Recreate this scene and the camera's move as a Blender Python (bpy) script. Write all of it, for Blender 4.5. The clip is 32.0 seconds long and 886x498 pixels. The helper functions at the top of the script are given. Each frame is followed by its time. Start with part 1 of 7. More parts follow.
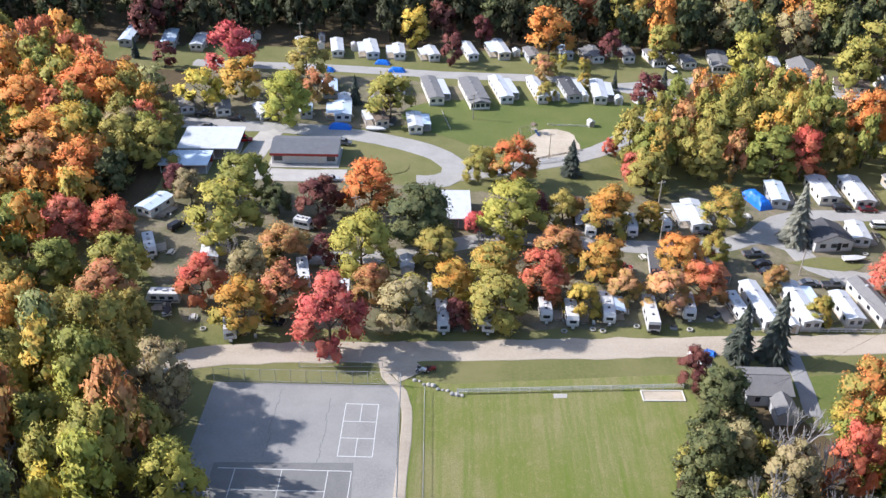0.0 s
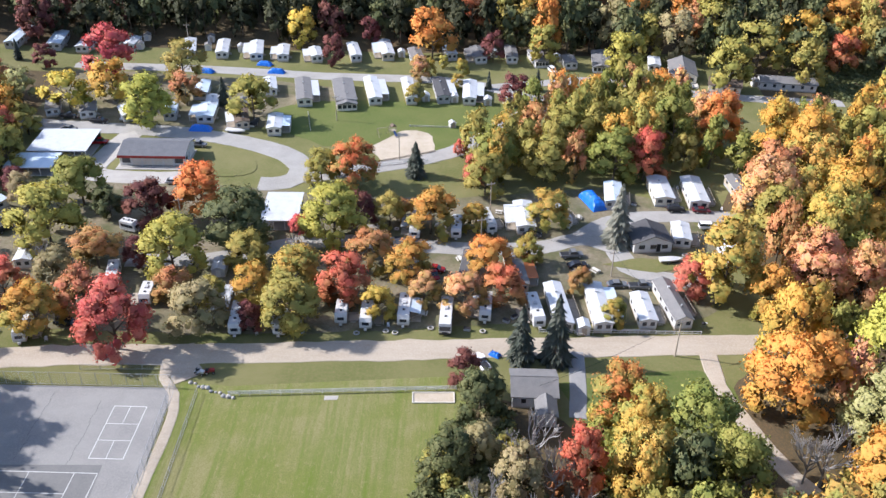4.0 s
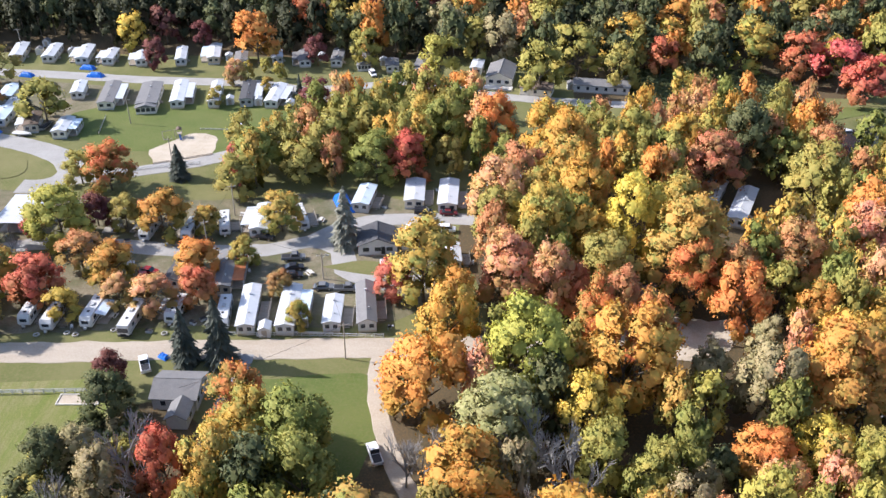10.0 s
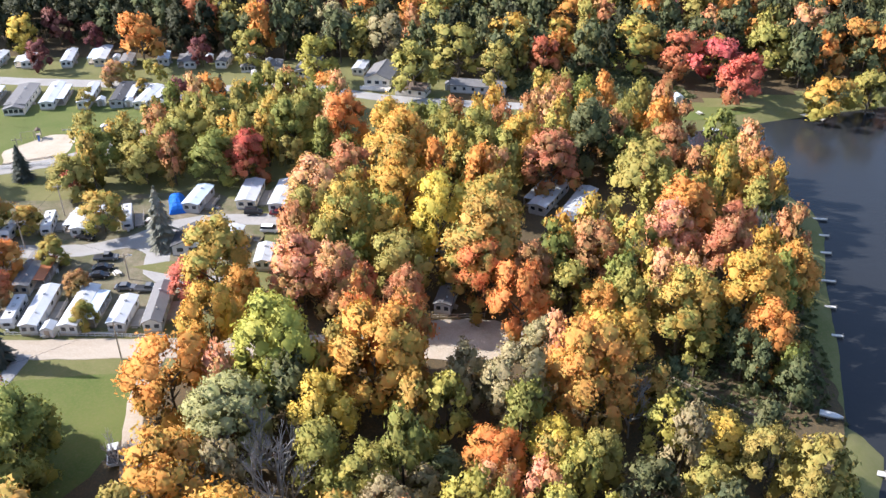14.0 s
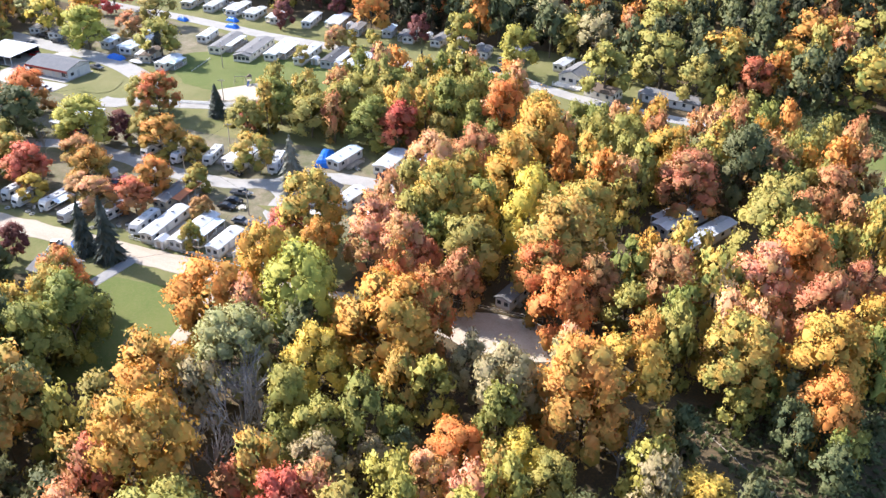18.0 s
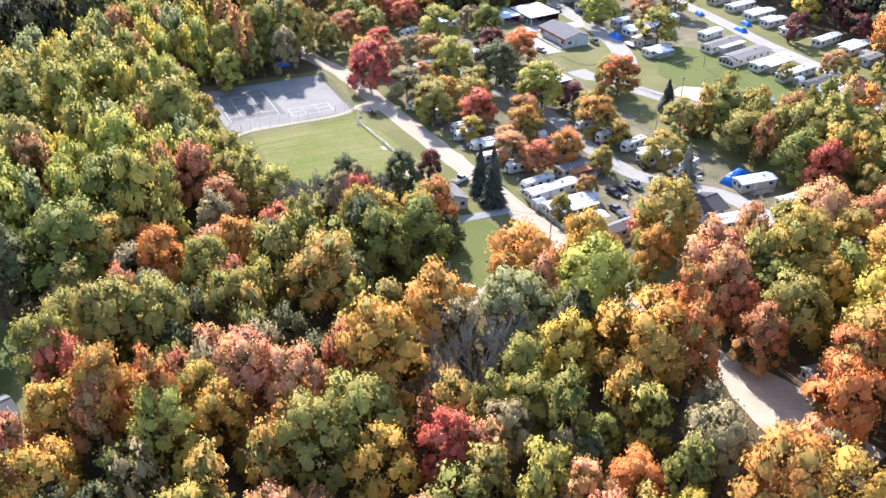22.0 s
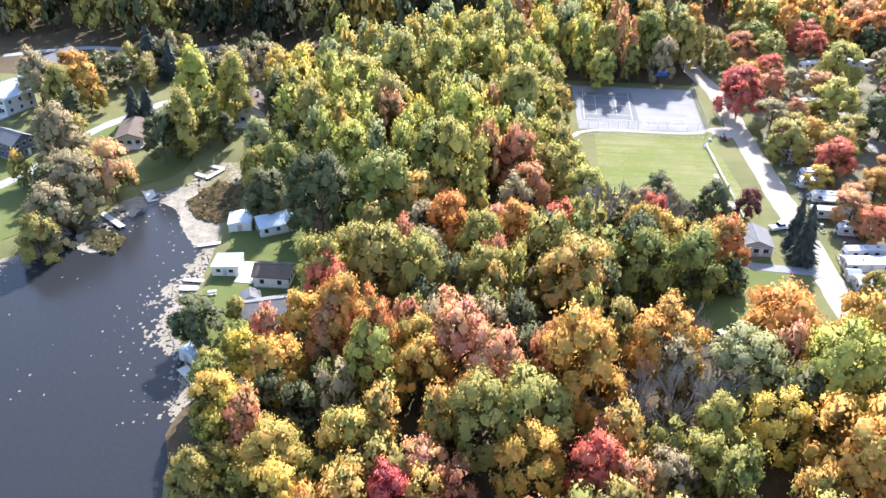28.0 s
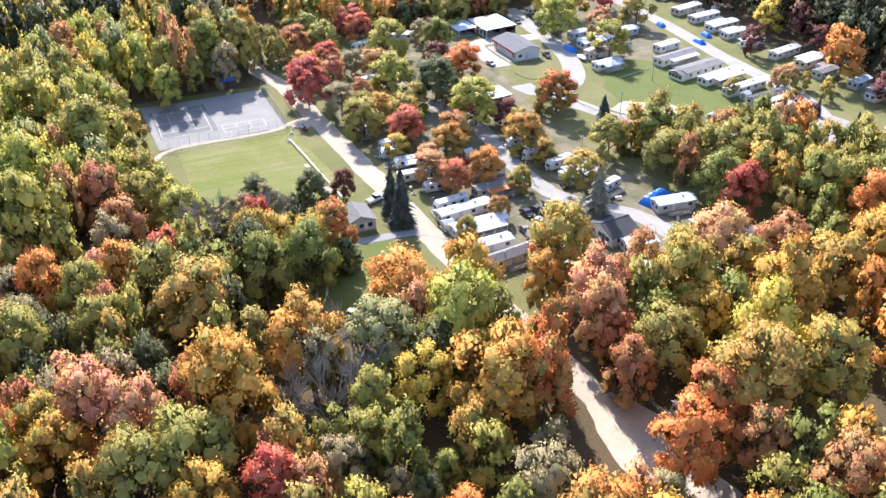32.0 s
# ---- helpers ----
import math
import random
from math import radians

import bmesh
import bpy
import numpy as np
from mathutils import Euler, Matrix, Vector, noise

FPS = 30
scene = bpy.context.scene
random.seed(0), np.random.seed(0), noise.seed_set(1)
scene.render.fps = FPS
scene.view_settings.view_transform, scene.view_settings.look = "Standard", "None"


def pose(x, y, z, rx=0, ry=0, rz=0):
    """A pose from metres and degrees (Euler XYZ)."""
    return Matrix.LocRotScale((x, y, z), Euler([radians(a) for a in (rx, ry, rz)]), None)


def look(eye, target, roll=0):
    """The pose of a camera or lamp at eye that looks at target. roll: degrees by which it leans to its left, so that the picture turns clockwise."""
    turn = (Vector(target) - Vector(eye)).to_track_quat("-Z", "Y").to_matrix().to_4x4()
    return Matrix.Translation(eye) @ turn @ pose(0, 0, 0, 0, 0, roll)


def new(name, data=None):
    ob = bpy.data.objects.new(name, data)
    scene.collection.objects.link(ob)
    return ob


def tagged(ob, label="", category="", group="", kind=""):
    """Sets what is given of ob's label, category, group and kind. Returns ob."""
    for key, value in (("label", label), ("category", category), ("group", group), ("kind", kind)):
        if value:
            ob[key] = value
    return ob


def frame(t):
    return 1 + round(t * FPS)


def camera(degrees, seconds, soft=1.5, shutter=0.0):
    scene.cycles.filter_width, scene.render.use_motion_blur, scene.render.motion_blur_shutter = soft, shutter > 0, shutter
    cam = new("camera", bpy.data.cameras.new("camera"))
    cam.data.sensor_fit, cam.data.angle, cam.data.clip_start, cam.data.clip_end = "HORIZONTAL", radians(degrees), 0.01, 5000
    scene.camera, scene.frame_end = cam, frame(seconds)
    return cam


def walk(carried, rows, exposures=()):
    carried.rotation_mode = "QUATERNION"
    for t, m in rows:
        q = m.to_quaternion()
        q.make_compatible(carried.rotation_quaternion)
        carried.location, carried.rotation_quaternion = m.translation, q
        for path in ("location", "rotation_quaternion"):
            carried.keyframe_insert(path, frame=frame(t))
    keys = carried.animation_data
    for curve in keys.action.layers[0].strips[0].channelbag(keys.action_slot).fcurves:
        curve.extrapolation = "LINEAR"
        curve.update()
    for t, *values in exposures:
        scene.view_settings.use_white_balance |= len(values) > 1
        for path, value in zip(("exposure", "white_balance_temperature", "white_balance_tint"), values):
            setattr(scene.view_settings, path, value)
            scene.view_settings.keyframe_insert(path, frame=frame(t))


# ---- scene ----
cam = camera(53.9, 32.0, soft=1.5)


PATH = [
    (0, (1.124, -0.646, 108.702), (1.105, 1.054, 107.648), 1.1),
    (0.5, (6.463, -0.463, 108.861), (6.444, 1.237, 107.808), 1.0),
    (1, (11.899, -0.385, 109.229), (11.879, 1.314, 108.174), 1.0),
    (1.5, (17.337, -0.439, 109.594), (17.316, 1.259, 108.538), 1.0),
    (2, (22.782, -0.305, 109.98), (22.761, 1.392, 108.923), 1.0),
    (2.5, (28.197, -0.349, 110.33), (28.176, 1.349, 109.272), 1.0),
    (3, (33.404, -0.217, 110.604), (33.382, 1.48, 109.545), 1.0),
    (3.5, (39.1, -0.134, 110.773), (39.075, 1.562, 109.714), 0.9),
    (5.5, (61.722, 0.341, 110.726), (61.69, 2.039, 109.671), 0.7),
    (6, (67.358, 0.398, 110.726), (67.325, 2.097, 109.672), 0.7),
    (6.5, (73.145, 0.759, 110.627), (73.109, 2.459, 109.572), 0.7),
    (7, (78.93, 1.096, 110.428), (78.891, 2.796, 109.376), 0.6),
    (7.5, (84.626, 1.375, 110.333), (84.584, 3.076, 109.281), 0.6),
    (8, (90.261, 1.59, 110.386), (90.218, 3.29, 109.334), 0.6),
    (8.5, (95.978, 1.836, 110.358), (95.932, 3.536, 109.307), 0.6),
    (9, (101.884, 1.943, 110.238), (101.834, 3.645, 109.189), 0.4),
    (9.5, (107.823, 2.182, 110.079), (107.768, 3.885, 109.032), 0.4),
    (10, (113.645, 2.597, 109.916), (113.586, 4.3, 108.869), 0.3),
    (10.5, (119.665, 2.992, 109.68), (119.6, 4.696, 108.634), 0.3),
    (11, (125.471, 3.248, 109.518), (125.403, 4.952, 108.473), 0.2),
    (11.5, (131.369, 3.542, 109.378), (131.297, 5.246, 108.335), 0.1),
    (12, (137.279, 3.882, 109.201), (137.202, 5.587, 108.158), 0.0),
    (12.5, (143.085, 4.315, 108.971), (143.005, 6.02, 107.929), -0.0),
    (13, (149.079, 4.909, 108.706), (148.994, 6.614, 107.665), -0.1),
    (13.5, (154.968, 5.474, 108.349), (154.878, 7.181, 107.309), -0.2),
    (14, (160.718, 6.033, 107.919), (160.624, 7.74, 106.881), -0.3),
    (14.5, (166.37, 6.719, 107.403), (166.273, 8.427, 106.367), -0.3),
    (16.5, (187.855, 10.754, 103.089), (187.654, 12.464, 102.072), -0.1),
    (17, (193.481, 12.734, 102.595), (193.042, 14.399, 101.577), 0.1),
    (17.5, (199.391, 14.991, 102.677), (198.781, 16.6, 101.657), 0.2),
    (18, (204.494, 17.31, 103.128), (203.759, 18.862, 102.103), 0.4),
    (18.5, (208.972, 19.853, 103.122), (208.11, 21.337, 102.096), 0.6),
    (19, (213.151, 22.714, 103.129), (212.167, 24.119, 102.101), 0.7),
    (19.5, (217.135, 25.49, 103.509), (216.037, 26.804, 102.476), 0.9),
    (20, (221.459, 28.113, 104.206), (220.255, 29.327, 103.168), 1.0),
    (20.5, (226.824, 30.931, 105.221), (225.518, 32.029, 104.178), 0.0),
    (21, (231.089, 34.047, 106.239), (229.693, 35.025, 105.193), -0.2),
    (21.5, (234.442, 37.546, 106.969), (232.969, 38.401, 105.92), -0.1),
    (22, (237.398, 41.648, 107.307), (235.856, 42.371, 106.258), 0.1),
    (22.5, (239.788, 46.315, 107.413), (238.19, 46.9, 106.363), 0.1),
    (23, (241.472, 51.434, 107.471), (239.827, 51.875, 106.422), -0.2),
    (23.5, (243.32, 55.976, 107.9), (241.643, 56.271, 106.852), -0.1),
    (24, (244.907, 60.357, 108.475), (243.211, 60.505, 107.426), -0.1),
    (24.5, (245.854, 63.584, 108.952), (244.151, 63.587, 107.904), 0.1),
    (25, (246.37, 66.33, 109.516), (244.675, 66.187, 108.465), 0.3),
    (25.5, (246.779, 68.497, 109.91), (245.092, 68.279, 108.858), 0.4),
    (27.5, (247.038, 70.112, 110.934), (245.35, 69.92, 109.878), 0.2),
    (28, (247.154, 70.255, 110.9), (245.463, 70.078, 109.847), 0.2),
    (28.5, (246.982, 70.492, 110.83), (245.288, 70.329, 109.779), 0.1),
    (29, (246.889, 70.852, 110.782), (245.188, 70.777, 109.733), -0.0),
    (29.5, (246.657, 71.271, 110.601), (244.961, 71.437, 109.554), -0.4),
    (30, (246.717, 71.394, 110.486), (245.035, 71.673, 109.441), -0.6),
    (30.5, (246.614, 71.473, 110.335), (244.951, 71.848, 109.289), -0.0),
    (31, (246.412, 71.605, 110.189), (244.775, 72.086, 109.146), -1.0),
    (31.5, (246.139, 71.828, 110.06), (244.536, 72.411, 109.015), -0.8),
    (32, (245.844, 72.099, 109.964), (244.27, 72.756, 108.919), -0.9),
]
walk(cam, [(t, look(eye, target, roll)) for t, eye, target, roll in PATH], exposures=[(0.0, 0.90, 6150, 15), (10.0, 1.0, 6250, 16), (14.0, 1.19, 6250, 16), (17.0, 1.46, 6300, 15), (19.0, 1.44, 6250, 16), (22.0, 1.44, 6200, 17), (28.0, 1.74, 6000, 17), (30.0, 1.53, 6150, 17), (32.0, 1.48, 6250, 17)])

# ---- sky and sun ----
SUN_FROM = Vector((-0.985, 0.17, 0.0)).normalized()
SUN_UP = radians(35.5)
world = bpy.data.worlds.new("sky")
scene.world = world
world.use_nodes = True
wn = world.node_tree
sky = wn.nodes.new("ShaderNodeTexSky")
sky.sky_type, sky.sun_disc = "NISHITA", False
sky.sun_elevation, sky.sun_rotation = SUN_UP, math.atan2(SUN_FROM.x, SUN_FROM.y)
sky.air_density, sky.dust_density = 1.0, 1.0
wn.links.new(sky.outputs[0], wn.nodes["Background"].inputs[0])
wn.nodes["Background"].inputs[1].default_value = 0.135
sun_data = bpy.data.lights.new("sun", "SUN")
sun_data.energy, sun_data.angle, sun_data.color = 4.1, radians(0.6), (1.0, 0.96, 0.90)
sun = new("sun", sun_data)
sun.matrix_world = look(SUN_FROM * 300 * math.cos(SUN_UP) + Vector((0, 0, 300 * math.sin(SUN_UP))), (0, 0, 0))

# ---- materials ----
def mat_new(name, rough=0.8, metal=0.0, spec=0.3):
    m = bpy.data.materials.new(name)
    m.use_nodes = True
    b = m.node_tree.nodes["Principled BSDF"]
    b.inputs["Roughness"].default_value, b.inputs["Metallic"].default_value = rough, metal
    b.inputs["Specular IOR Level"].default_value = spec
    return m, m.node_tree, b


def mixed(nt, a, b, fac, mode="MIX"):
    n = nt.nodes.new("ShaderNodeMix")
    n.data_type, n.blend_type = "RGBA", mode
    for i, v in ((6, a), (7, b), (0, fac)):
        if hasattr(v, "links"):
            nt.links.new(v, n.inputs[i])
        elif i == 0:
            n.inputs[0].default_value = v
        else:
            n.inputs[i].default_value = (*v, 1)
    return n.outputs[2]


def noise_at(nt, scale, detail=4, rough=0.6, coords="Object", stretch=None):
    tc = nt.nodes.new("ShaderNodeTexCoord")
    n = nt.nodes.new("ShaderNodeTexNoise")
    n.inputs["Scale"].default_value, n.inputs["Detail"].default_value, n.inputs["Roughness"].default_value = scale, detail, rough
    if stretch:
        mp = nt.nodes.new("ShaderNodeMapping")
        mp.inputs["Scale"].default_value = stretch
        nt.links.new(tc.outputs[coords], mp.inputs[0])
        nt.links.new(mp.outputs[0], n.inputs[0])
    else:
        nt.links.new(tc.outputs[coords], n.inputs[0])
    return n.outputs[0]


def ramped(nt, val, lo, hi):
    r = nt.nodes.new("ShaderNodeMapRange")
    r.inputs[1].default_value, r.inputs[2].default_value = lo, hi
    nt.links.new(val, r.inputs[0])
    return r.outputs[0]


def bumped(nt, b, val, strength, dist=0.05):
    n = nt.nodes.new("ShaderNodeBump")
    n.inputs["Strength"].default_value, n.inputs["Distance"].default_value = strength, dist
    nt.links.new(val, n.inputs["Height"])
    nt.links.new(n.outputs[0], b.inputs["Normal"])


def ground_mat(name, a, b, c, big=0.05, small=1.2, bump=0.6, rough=0.95, stretch=None):
    """Two tones in large patches and a third in fine grain."""
    m, nt, bs = mat_new(name, rough, 0, 0.15)
    col = mixed(nt, a, b, ramped(nt, noise_at(nt, big, 5, 0.65, stretch=stretch), 0.35, 0.65))
    fine = noise_at(nt, small, 6, 0.75)
    col = mixed(nt, col, c, ramped(nt, fine, 0.45, 0.75))
    nt.links.new(col, bs.inputs[0])
    bumped(nt, bs, fine, bump, 0.15)
    return m


def paint_mat(name, a, b=None, rough=0.55, metal=0.0, scale=1.5, bump=0.0, stretch=None):
    """Painted, metal or boarded surface with soft stains and fine dirt."""
    m, nt, bs = mat_new(name, rough, metal)
    b = b or tuple(v * 0.72 for v in a)
    col = mixed(nt, a, b, ramped(nt, noise_at(nt, scale, 5, 0.7, stretch=stretch), 0.45, 0.8))
    fine = noise_at(nt, scale * 9, 3, 0.6)
    col = mixed(nt, col, tuple(v * 0.8 for v in a), ramped(nt, fine, 0.6, 0.9))
    nt.links.new(col, bs.inputs[0])
    if bump:
        bumped(nt, bs, fine, bump, 0.02)
    return m


def soft(c):
    """A leaf colour turned a little towards the warm, dry tone of autumn."""
    return c[0] * 1.06, c[1] * 0.96, c[2] * 1.15


def leaf_mat(name, a, b, c, turning=0.0):
    """Foliage: two tones by bough, a third by leaf, lower leaves still green on turning trees, light through the leaves."""
    a, b, c = soft(a), soft(b), soft(c)
    m, nt, bs = mat_new(name, 0.7, 0, 0.2)
    geo = nt.nodes.new("ShaderNodeNewGeometry")
    info = nt.nodes.new("ShaderNodeObjectInfo")

    def spread(scale, detail):
        n = nt.nodes.new("ShaderNodeTexNoise")
        n.inputs["Scale"].default_value, n.inputs["Detail"].default_value = scale, detail
        nt.links.new(geo.outputs["Position"], n.inputs[0])
        return n.outputs[0]

    bough = spread(0.32, 3)
    col = mixed(nt, a, b, ramped(nt, bough, 0.42, 0.60))
    isl = geo.outputs["Random Per Island"]
    col = mixed(nt, col, c, ramped(nt, isl, 0.45, 1.25))
    if turning:
        xyz = nt.nodes.new("ShaderNodeSeparateXYZ")
        nt.links.new(geo.outputs["Position"], xyz.inputs[0])
        add = nt.nodes.new("ShaderNodeMath")
        add.operation, add.inputs[1].default_value = "MULTIPLY_ADD", 16.0
        nt.links.new(spread(0.2, 2), add.inputs[0])
        nt.links.new(xyz.outputs[2], add.inputs[2])
        amount = nt.nodes.new("ShaderNodeMapRange")
        amount.inputs[1].default_value, amount.inputs[2].default_value = 9.5, 17.5
        amount.inputs[3].default_value, amount.inputs[4].default_value = turning, 0.0
        nt.links.new(add.outputs[0], amount.inputs[0])
        col = mixed(nt, col, (0.235, 0.275, 0.06), amount.outputs[0])
    hsv = nt.nodes.new("ShaderNodeHueSaturation")
    hue = nt.nodes.new("ShaderNodeMapRange")
    hue.inputs[3].default_value, hue.inputs[4].default_value = 0.488, 0.512
    nt.links.new(info.outputs["Random"], hue.inputs[0])
    nt.links.new(hue.outputs[0], hsv.inputs["Hue"])
    val = nt.nodes.new("ShaderNodeMapRange")
    val.inputs[3].default_value, val.inputs[4].default_value = 0.94, 1.14
    nt.links.new(isl, val.inputs[0])
    nt.links.new(val.outputs[0], hsv.inputs["Value"])
    nt.links.new(col, hsv.inputs["Color"])
    nt.links.new(hsv.outputs[0], bs.inputs[0])
    tr = nt.nodes.new("ShaderNodeBsdfTranslucent")
    nt.links.new(hsv.outputs[0], tr.inputs[0])
    mx = nt.nodes.new("ShaderNodeMixShader")
    mx.inputs[0].default_value = 0.26
    nt.links.new(bs.outputs[0], mx.inputs[1])
    nt.links.new(tr.outputs[0], mx.inputs[2])
    nt.links.new(mx.outputs[0], nt.nodes["Material Output"].inputs[0])
    return m


LEAF = {
    "green": leaf_mat("leaf_green", (0.205, 0.25, 0.05), (0.255, 0.28, 0.055), (0.335, 0.33, 0.075)),
    "dkgreen": leaf_mat("leaf_dark_green", (0.09, 0.12, 0.045), (0.13, 0.155, 0.05), (0.19, 0.195, 0.07)),
    "lime": leaf_mat("leaf_lime", (0.43, 0.43, 0.075), (0.35, 0.38, 0.07), (0.51, 0.47, 0.095)),
    "olive": leaf_mat("leaf_olive", (0.32, 0.315, 0.07), (0.41, 0.345, 0.075), (0.28, 0.295, 0.065)),
    "willow": leaf_mat("leaf_willow", (0.34, 0.37, 0.12), (0.28, 0.32, 0.10), (0.41, 0.42, 0.17)),
    "gold": leaf_mat("leaf_gold", (0.62, 0.36, 0.065), (0.44, 0.35, 0.065), (0.68, 0.32, 0.065), 0.75),
    "yellow": leaf_mat("leaf_yellow", (0.66, 0.50, 0.07), (0.48, 0.43, 0.07), (0.72, 0.54, 0.11), 0.6),
    "orange": leaf_mat("leaf_orange", (0.70, 0.30, 0.07), (0.64, 0.36, 0.08), (0.66, 0.22, 0.05), 0.55),
    "rust": leaf_mat("leaf_rust", (0.54, 0.23, 0.09), (0.42, 0.28, 0.09), (0.60, 0.28, 0.12), 0.55),
    "pink": leaf_mat("leaf_pink_orange", (0.70, 0.39, 0.18), (0.60, 0.42, 0.12), (0.70, 0.30, 0.14), 0.6),
    "red": leaf_mat("leaf_red", (0.60, 0.15, 0.075), (0.54, 0.20, 0.08), (0.66, 0.25, 0.12), 0.4),
    "crimson": leaf_mat("leaf_crimson", (0.56, 0.12, 0.085), (0.51, 0.16, 0.09), (0.64, 0.26, 0.145)),
    "burg": leaf_mat("leaf_burgundy", (0.14, 0.05, 0.045), (0.19, 0.075, 0.05), (0.25, 0.11, 0.07)),
    "brown": leaf_mat("leaf_brown", (0.34, 0.31, 0.13), (0.30, 0.29, 0.11), (0.40, 0.34, 0.16)),
    "redgreen": leaf_mat("leaf_turning_red", (0.62, 0.22, 0.06), (0.28, 0.28, 0.06), (0.66, 0.33, 0.08), 0.7),
    "goldgreen": leaf_mat("leaf_turning_gold", (0.57, 0.40, 0.075), (0.29, 0.33, 0.07), (0.58, 0.34, 0.075), 0.7),
    # near-black green: the shade on the far woods, put into the leaf colour
    "shadegreen": leaf_mat("leaf_shade_green", (0.040, 0.052, 0.022), (0.055, 0.066, 0.026), (0.08, 0.082, 0.034)),
    "spruce": leaf_mat("needles_green", (0.065, 0.088, 0.056), (0.085, 0.108, 0.07), (0.115, 0.13, 0.085)),
    "bluespruce": leaf_mat("needles_blue_grey", (0.20, 0.225, 0.15), (0.24, 0.26, 0.17), (0.30, 0.31, 0.21)),
}
BARK = ground_mat("bark", (0.10, 0.08, 0.06), (0.15, 0.12, 0.09), (0.06, 0.05, 0.04), 1.0, 8.0)
GREY_BARK = ground_mat("bare_grey_bark", (0.27, 0.26, 0.25), (0.20, 0.19, 0.185), (0.32, 0.31, 0.30), 1.0, 8.0)
GRASS = ground_mat("mown_grass", (0.115, 0.128, 0.04), (0.18, 0.172, 0.072), (0.19, 0.165, 0.08), 0.06, 1.5)
LAWN = ground_mat("bright_lawn", (0.09, 0.125, 0.03), (0.125, 0.145, 0.042), (0.15, 0.148, 0.06), 0.08, 1.5)


def field_mat():
    """Mown turf: dry tan patches, green mowing bands of uneven width, fine blades."""
    m, nt, bs = mat_new("playing_field_grass", 0.95, 0, 0.15)
    col = mixed(nt, (0.25, 0.23, 0.105), (0.18, 0.195, 0.055), ramped(nt, noise_at(nt, 0.055, 4, 0.6), 0.42, 0.58))
    band = noise_at(nt, 0.16, 3, 0.7, stretch=(2.6, 0.10, 1))
    col = mixed(nt, col, (0.125, 0.175, 0.028), ramped(nt, band, 0.45, 0.70))
    tuft = noise_at(nt, 0.9, 5, 0.75, stretch=(1.6, 0.6, 1))
    col = mixed(nt, col, (0.28, 0.25, 0.125), ramped(nt, tuft, 0.52, 0.74))
    fine = noise_at(nt, 4.0, 5, 0.8)
    col = mixed(nt, col, (0.125, 0.135, 0.04), ramped(nt, fine, 0.42, 0.72))
    nt.links.new(col, bs.inputs[0])
    bumped(nt, bs, fine, 0.7, 0.2)
    return m


FIELD = field_mat()
LITTER = ground_mat("leaf_litter", (0.10, 0.075, 0.045), (0.07, 0.06, 0.035), (0.17, 0.11, 0.05), 0.1, 2.0)
PARK = ground_mat("park_ground", (0.10, 0.11, 0.05), (0.24, 0.205, 0.145), (0.13, 0.095, 0.06), 0.14, 1.6)
GRAVEL = ground_mat("pale_gravel", (0.345, 0.335, 0.315), (0.28, 0.27, 0.25), (0.385, 0.375, 0.35), 0.15, 3.0)
DIRT = ground_mat("sandy_dirt_road", (0.43, 0.37, 0.295), (0.35, 0.295, 0.225), (0.48, 0.42, 0.345), 0.12, 3.0, stretch=(0.35, 1.6, 1))
ASPHALT = ground_mat("worn_grey_asphalt", (0.29, 0.29, 0.285), (0.24, 0.24, 0.24), (0.33, 0.32, 0.30), 0.2, 4.0)
COURT = ground_mat("court_surface", (0.275, 0.268, 0.255), (0.22, 0.215, 0.21), (0.31, 0.30, 0.28), 0.12, 3.0, 0.2)
COURT_DARK = ground_mat("dark_court_surface", (0.19, 0.188, 0.182), (0.155, 0.155, 0.152), (0.22, 0.215, 0.205), 0.25, 3.0, 0.2)
SAND = ground_mat("sand", (0.48, 0.415, 0.325), (0.38, 0.32, 0.235), (0.54, 0.47, 0.385), 0.2, 3.0)
WEED = ground_mat("shore_weed", (0.30, 0.255, 0.195), (0.20, 0.18, 0.125), (0.36, 0.315, 0.245), 0.2, 2.5)
MUD = ground_mat("pale_mud", (0.36, 0.32, 0.25), (0.13, 0.12, 0.085), (0.44, 0.39, 0.31), 0.35, 2.2)
REEDBED = ground_mat("reed_bed", (0.20, 0.17, 0.09), (0.12, 0.115, 0.06), (0.28, 0.24, 0.14), 0.4, 2.5)
REED = leaf_mat("reeds", (0.26, 0.23, 0.09), (0.18, 0.18, 0.06), (0.34, 0.28, 0.13))
WHITE = paint_mat("white_metal", (0.58, 0.58, 0.57), (0.48, 0.48, 0.465), 0.4, 0, 0.8)
CREAM = paint_mat("cream_siding", (0.72, 0.68, 0.58), None, 0.6, 0, 0.8)
TAN = paint_mat("tan_siding", (0.50, 0.43, 0.33), None, 0.6, 0, 0.8)
GREYW = paint_mat("grey_siding", (0.42, 0.43, 0.44), None, 0.6, 0, 0.8)
NAVY = paint_mat("navy_siding", (0.07, 0.09, 0.13), None, 0.6, 0, 0.8)
REDP = paint_mat("dark_red_paint", (0.30, 0.04, 0.035), None, 0.5, 0, 1.0)
ROOFW = paint_mat("white_metal_roof", (0.54, 0.56, 0.58), (0.42, 0.44, 0.46), 0.4, 0, 0.5)
ROOFB = paint_mat("pale_blue_metal_roof", (0.55, 0.64, 0.72), (0.44, 0.54, 0.64), 0.35, 0, 0.6)
ROOFG = ground_mat("grey_shingles", (0.20, 0.195, 0.19), (0.155, 0.155, 0.155), (0.235, 0.225, 0.22), 0.5, 5.0, 0.4, 0.85)
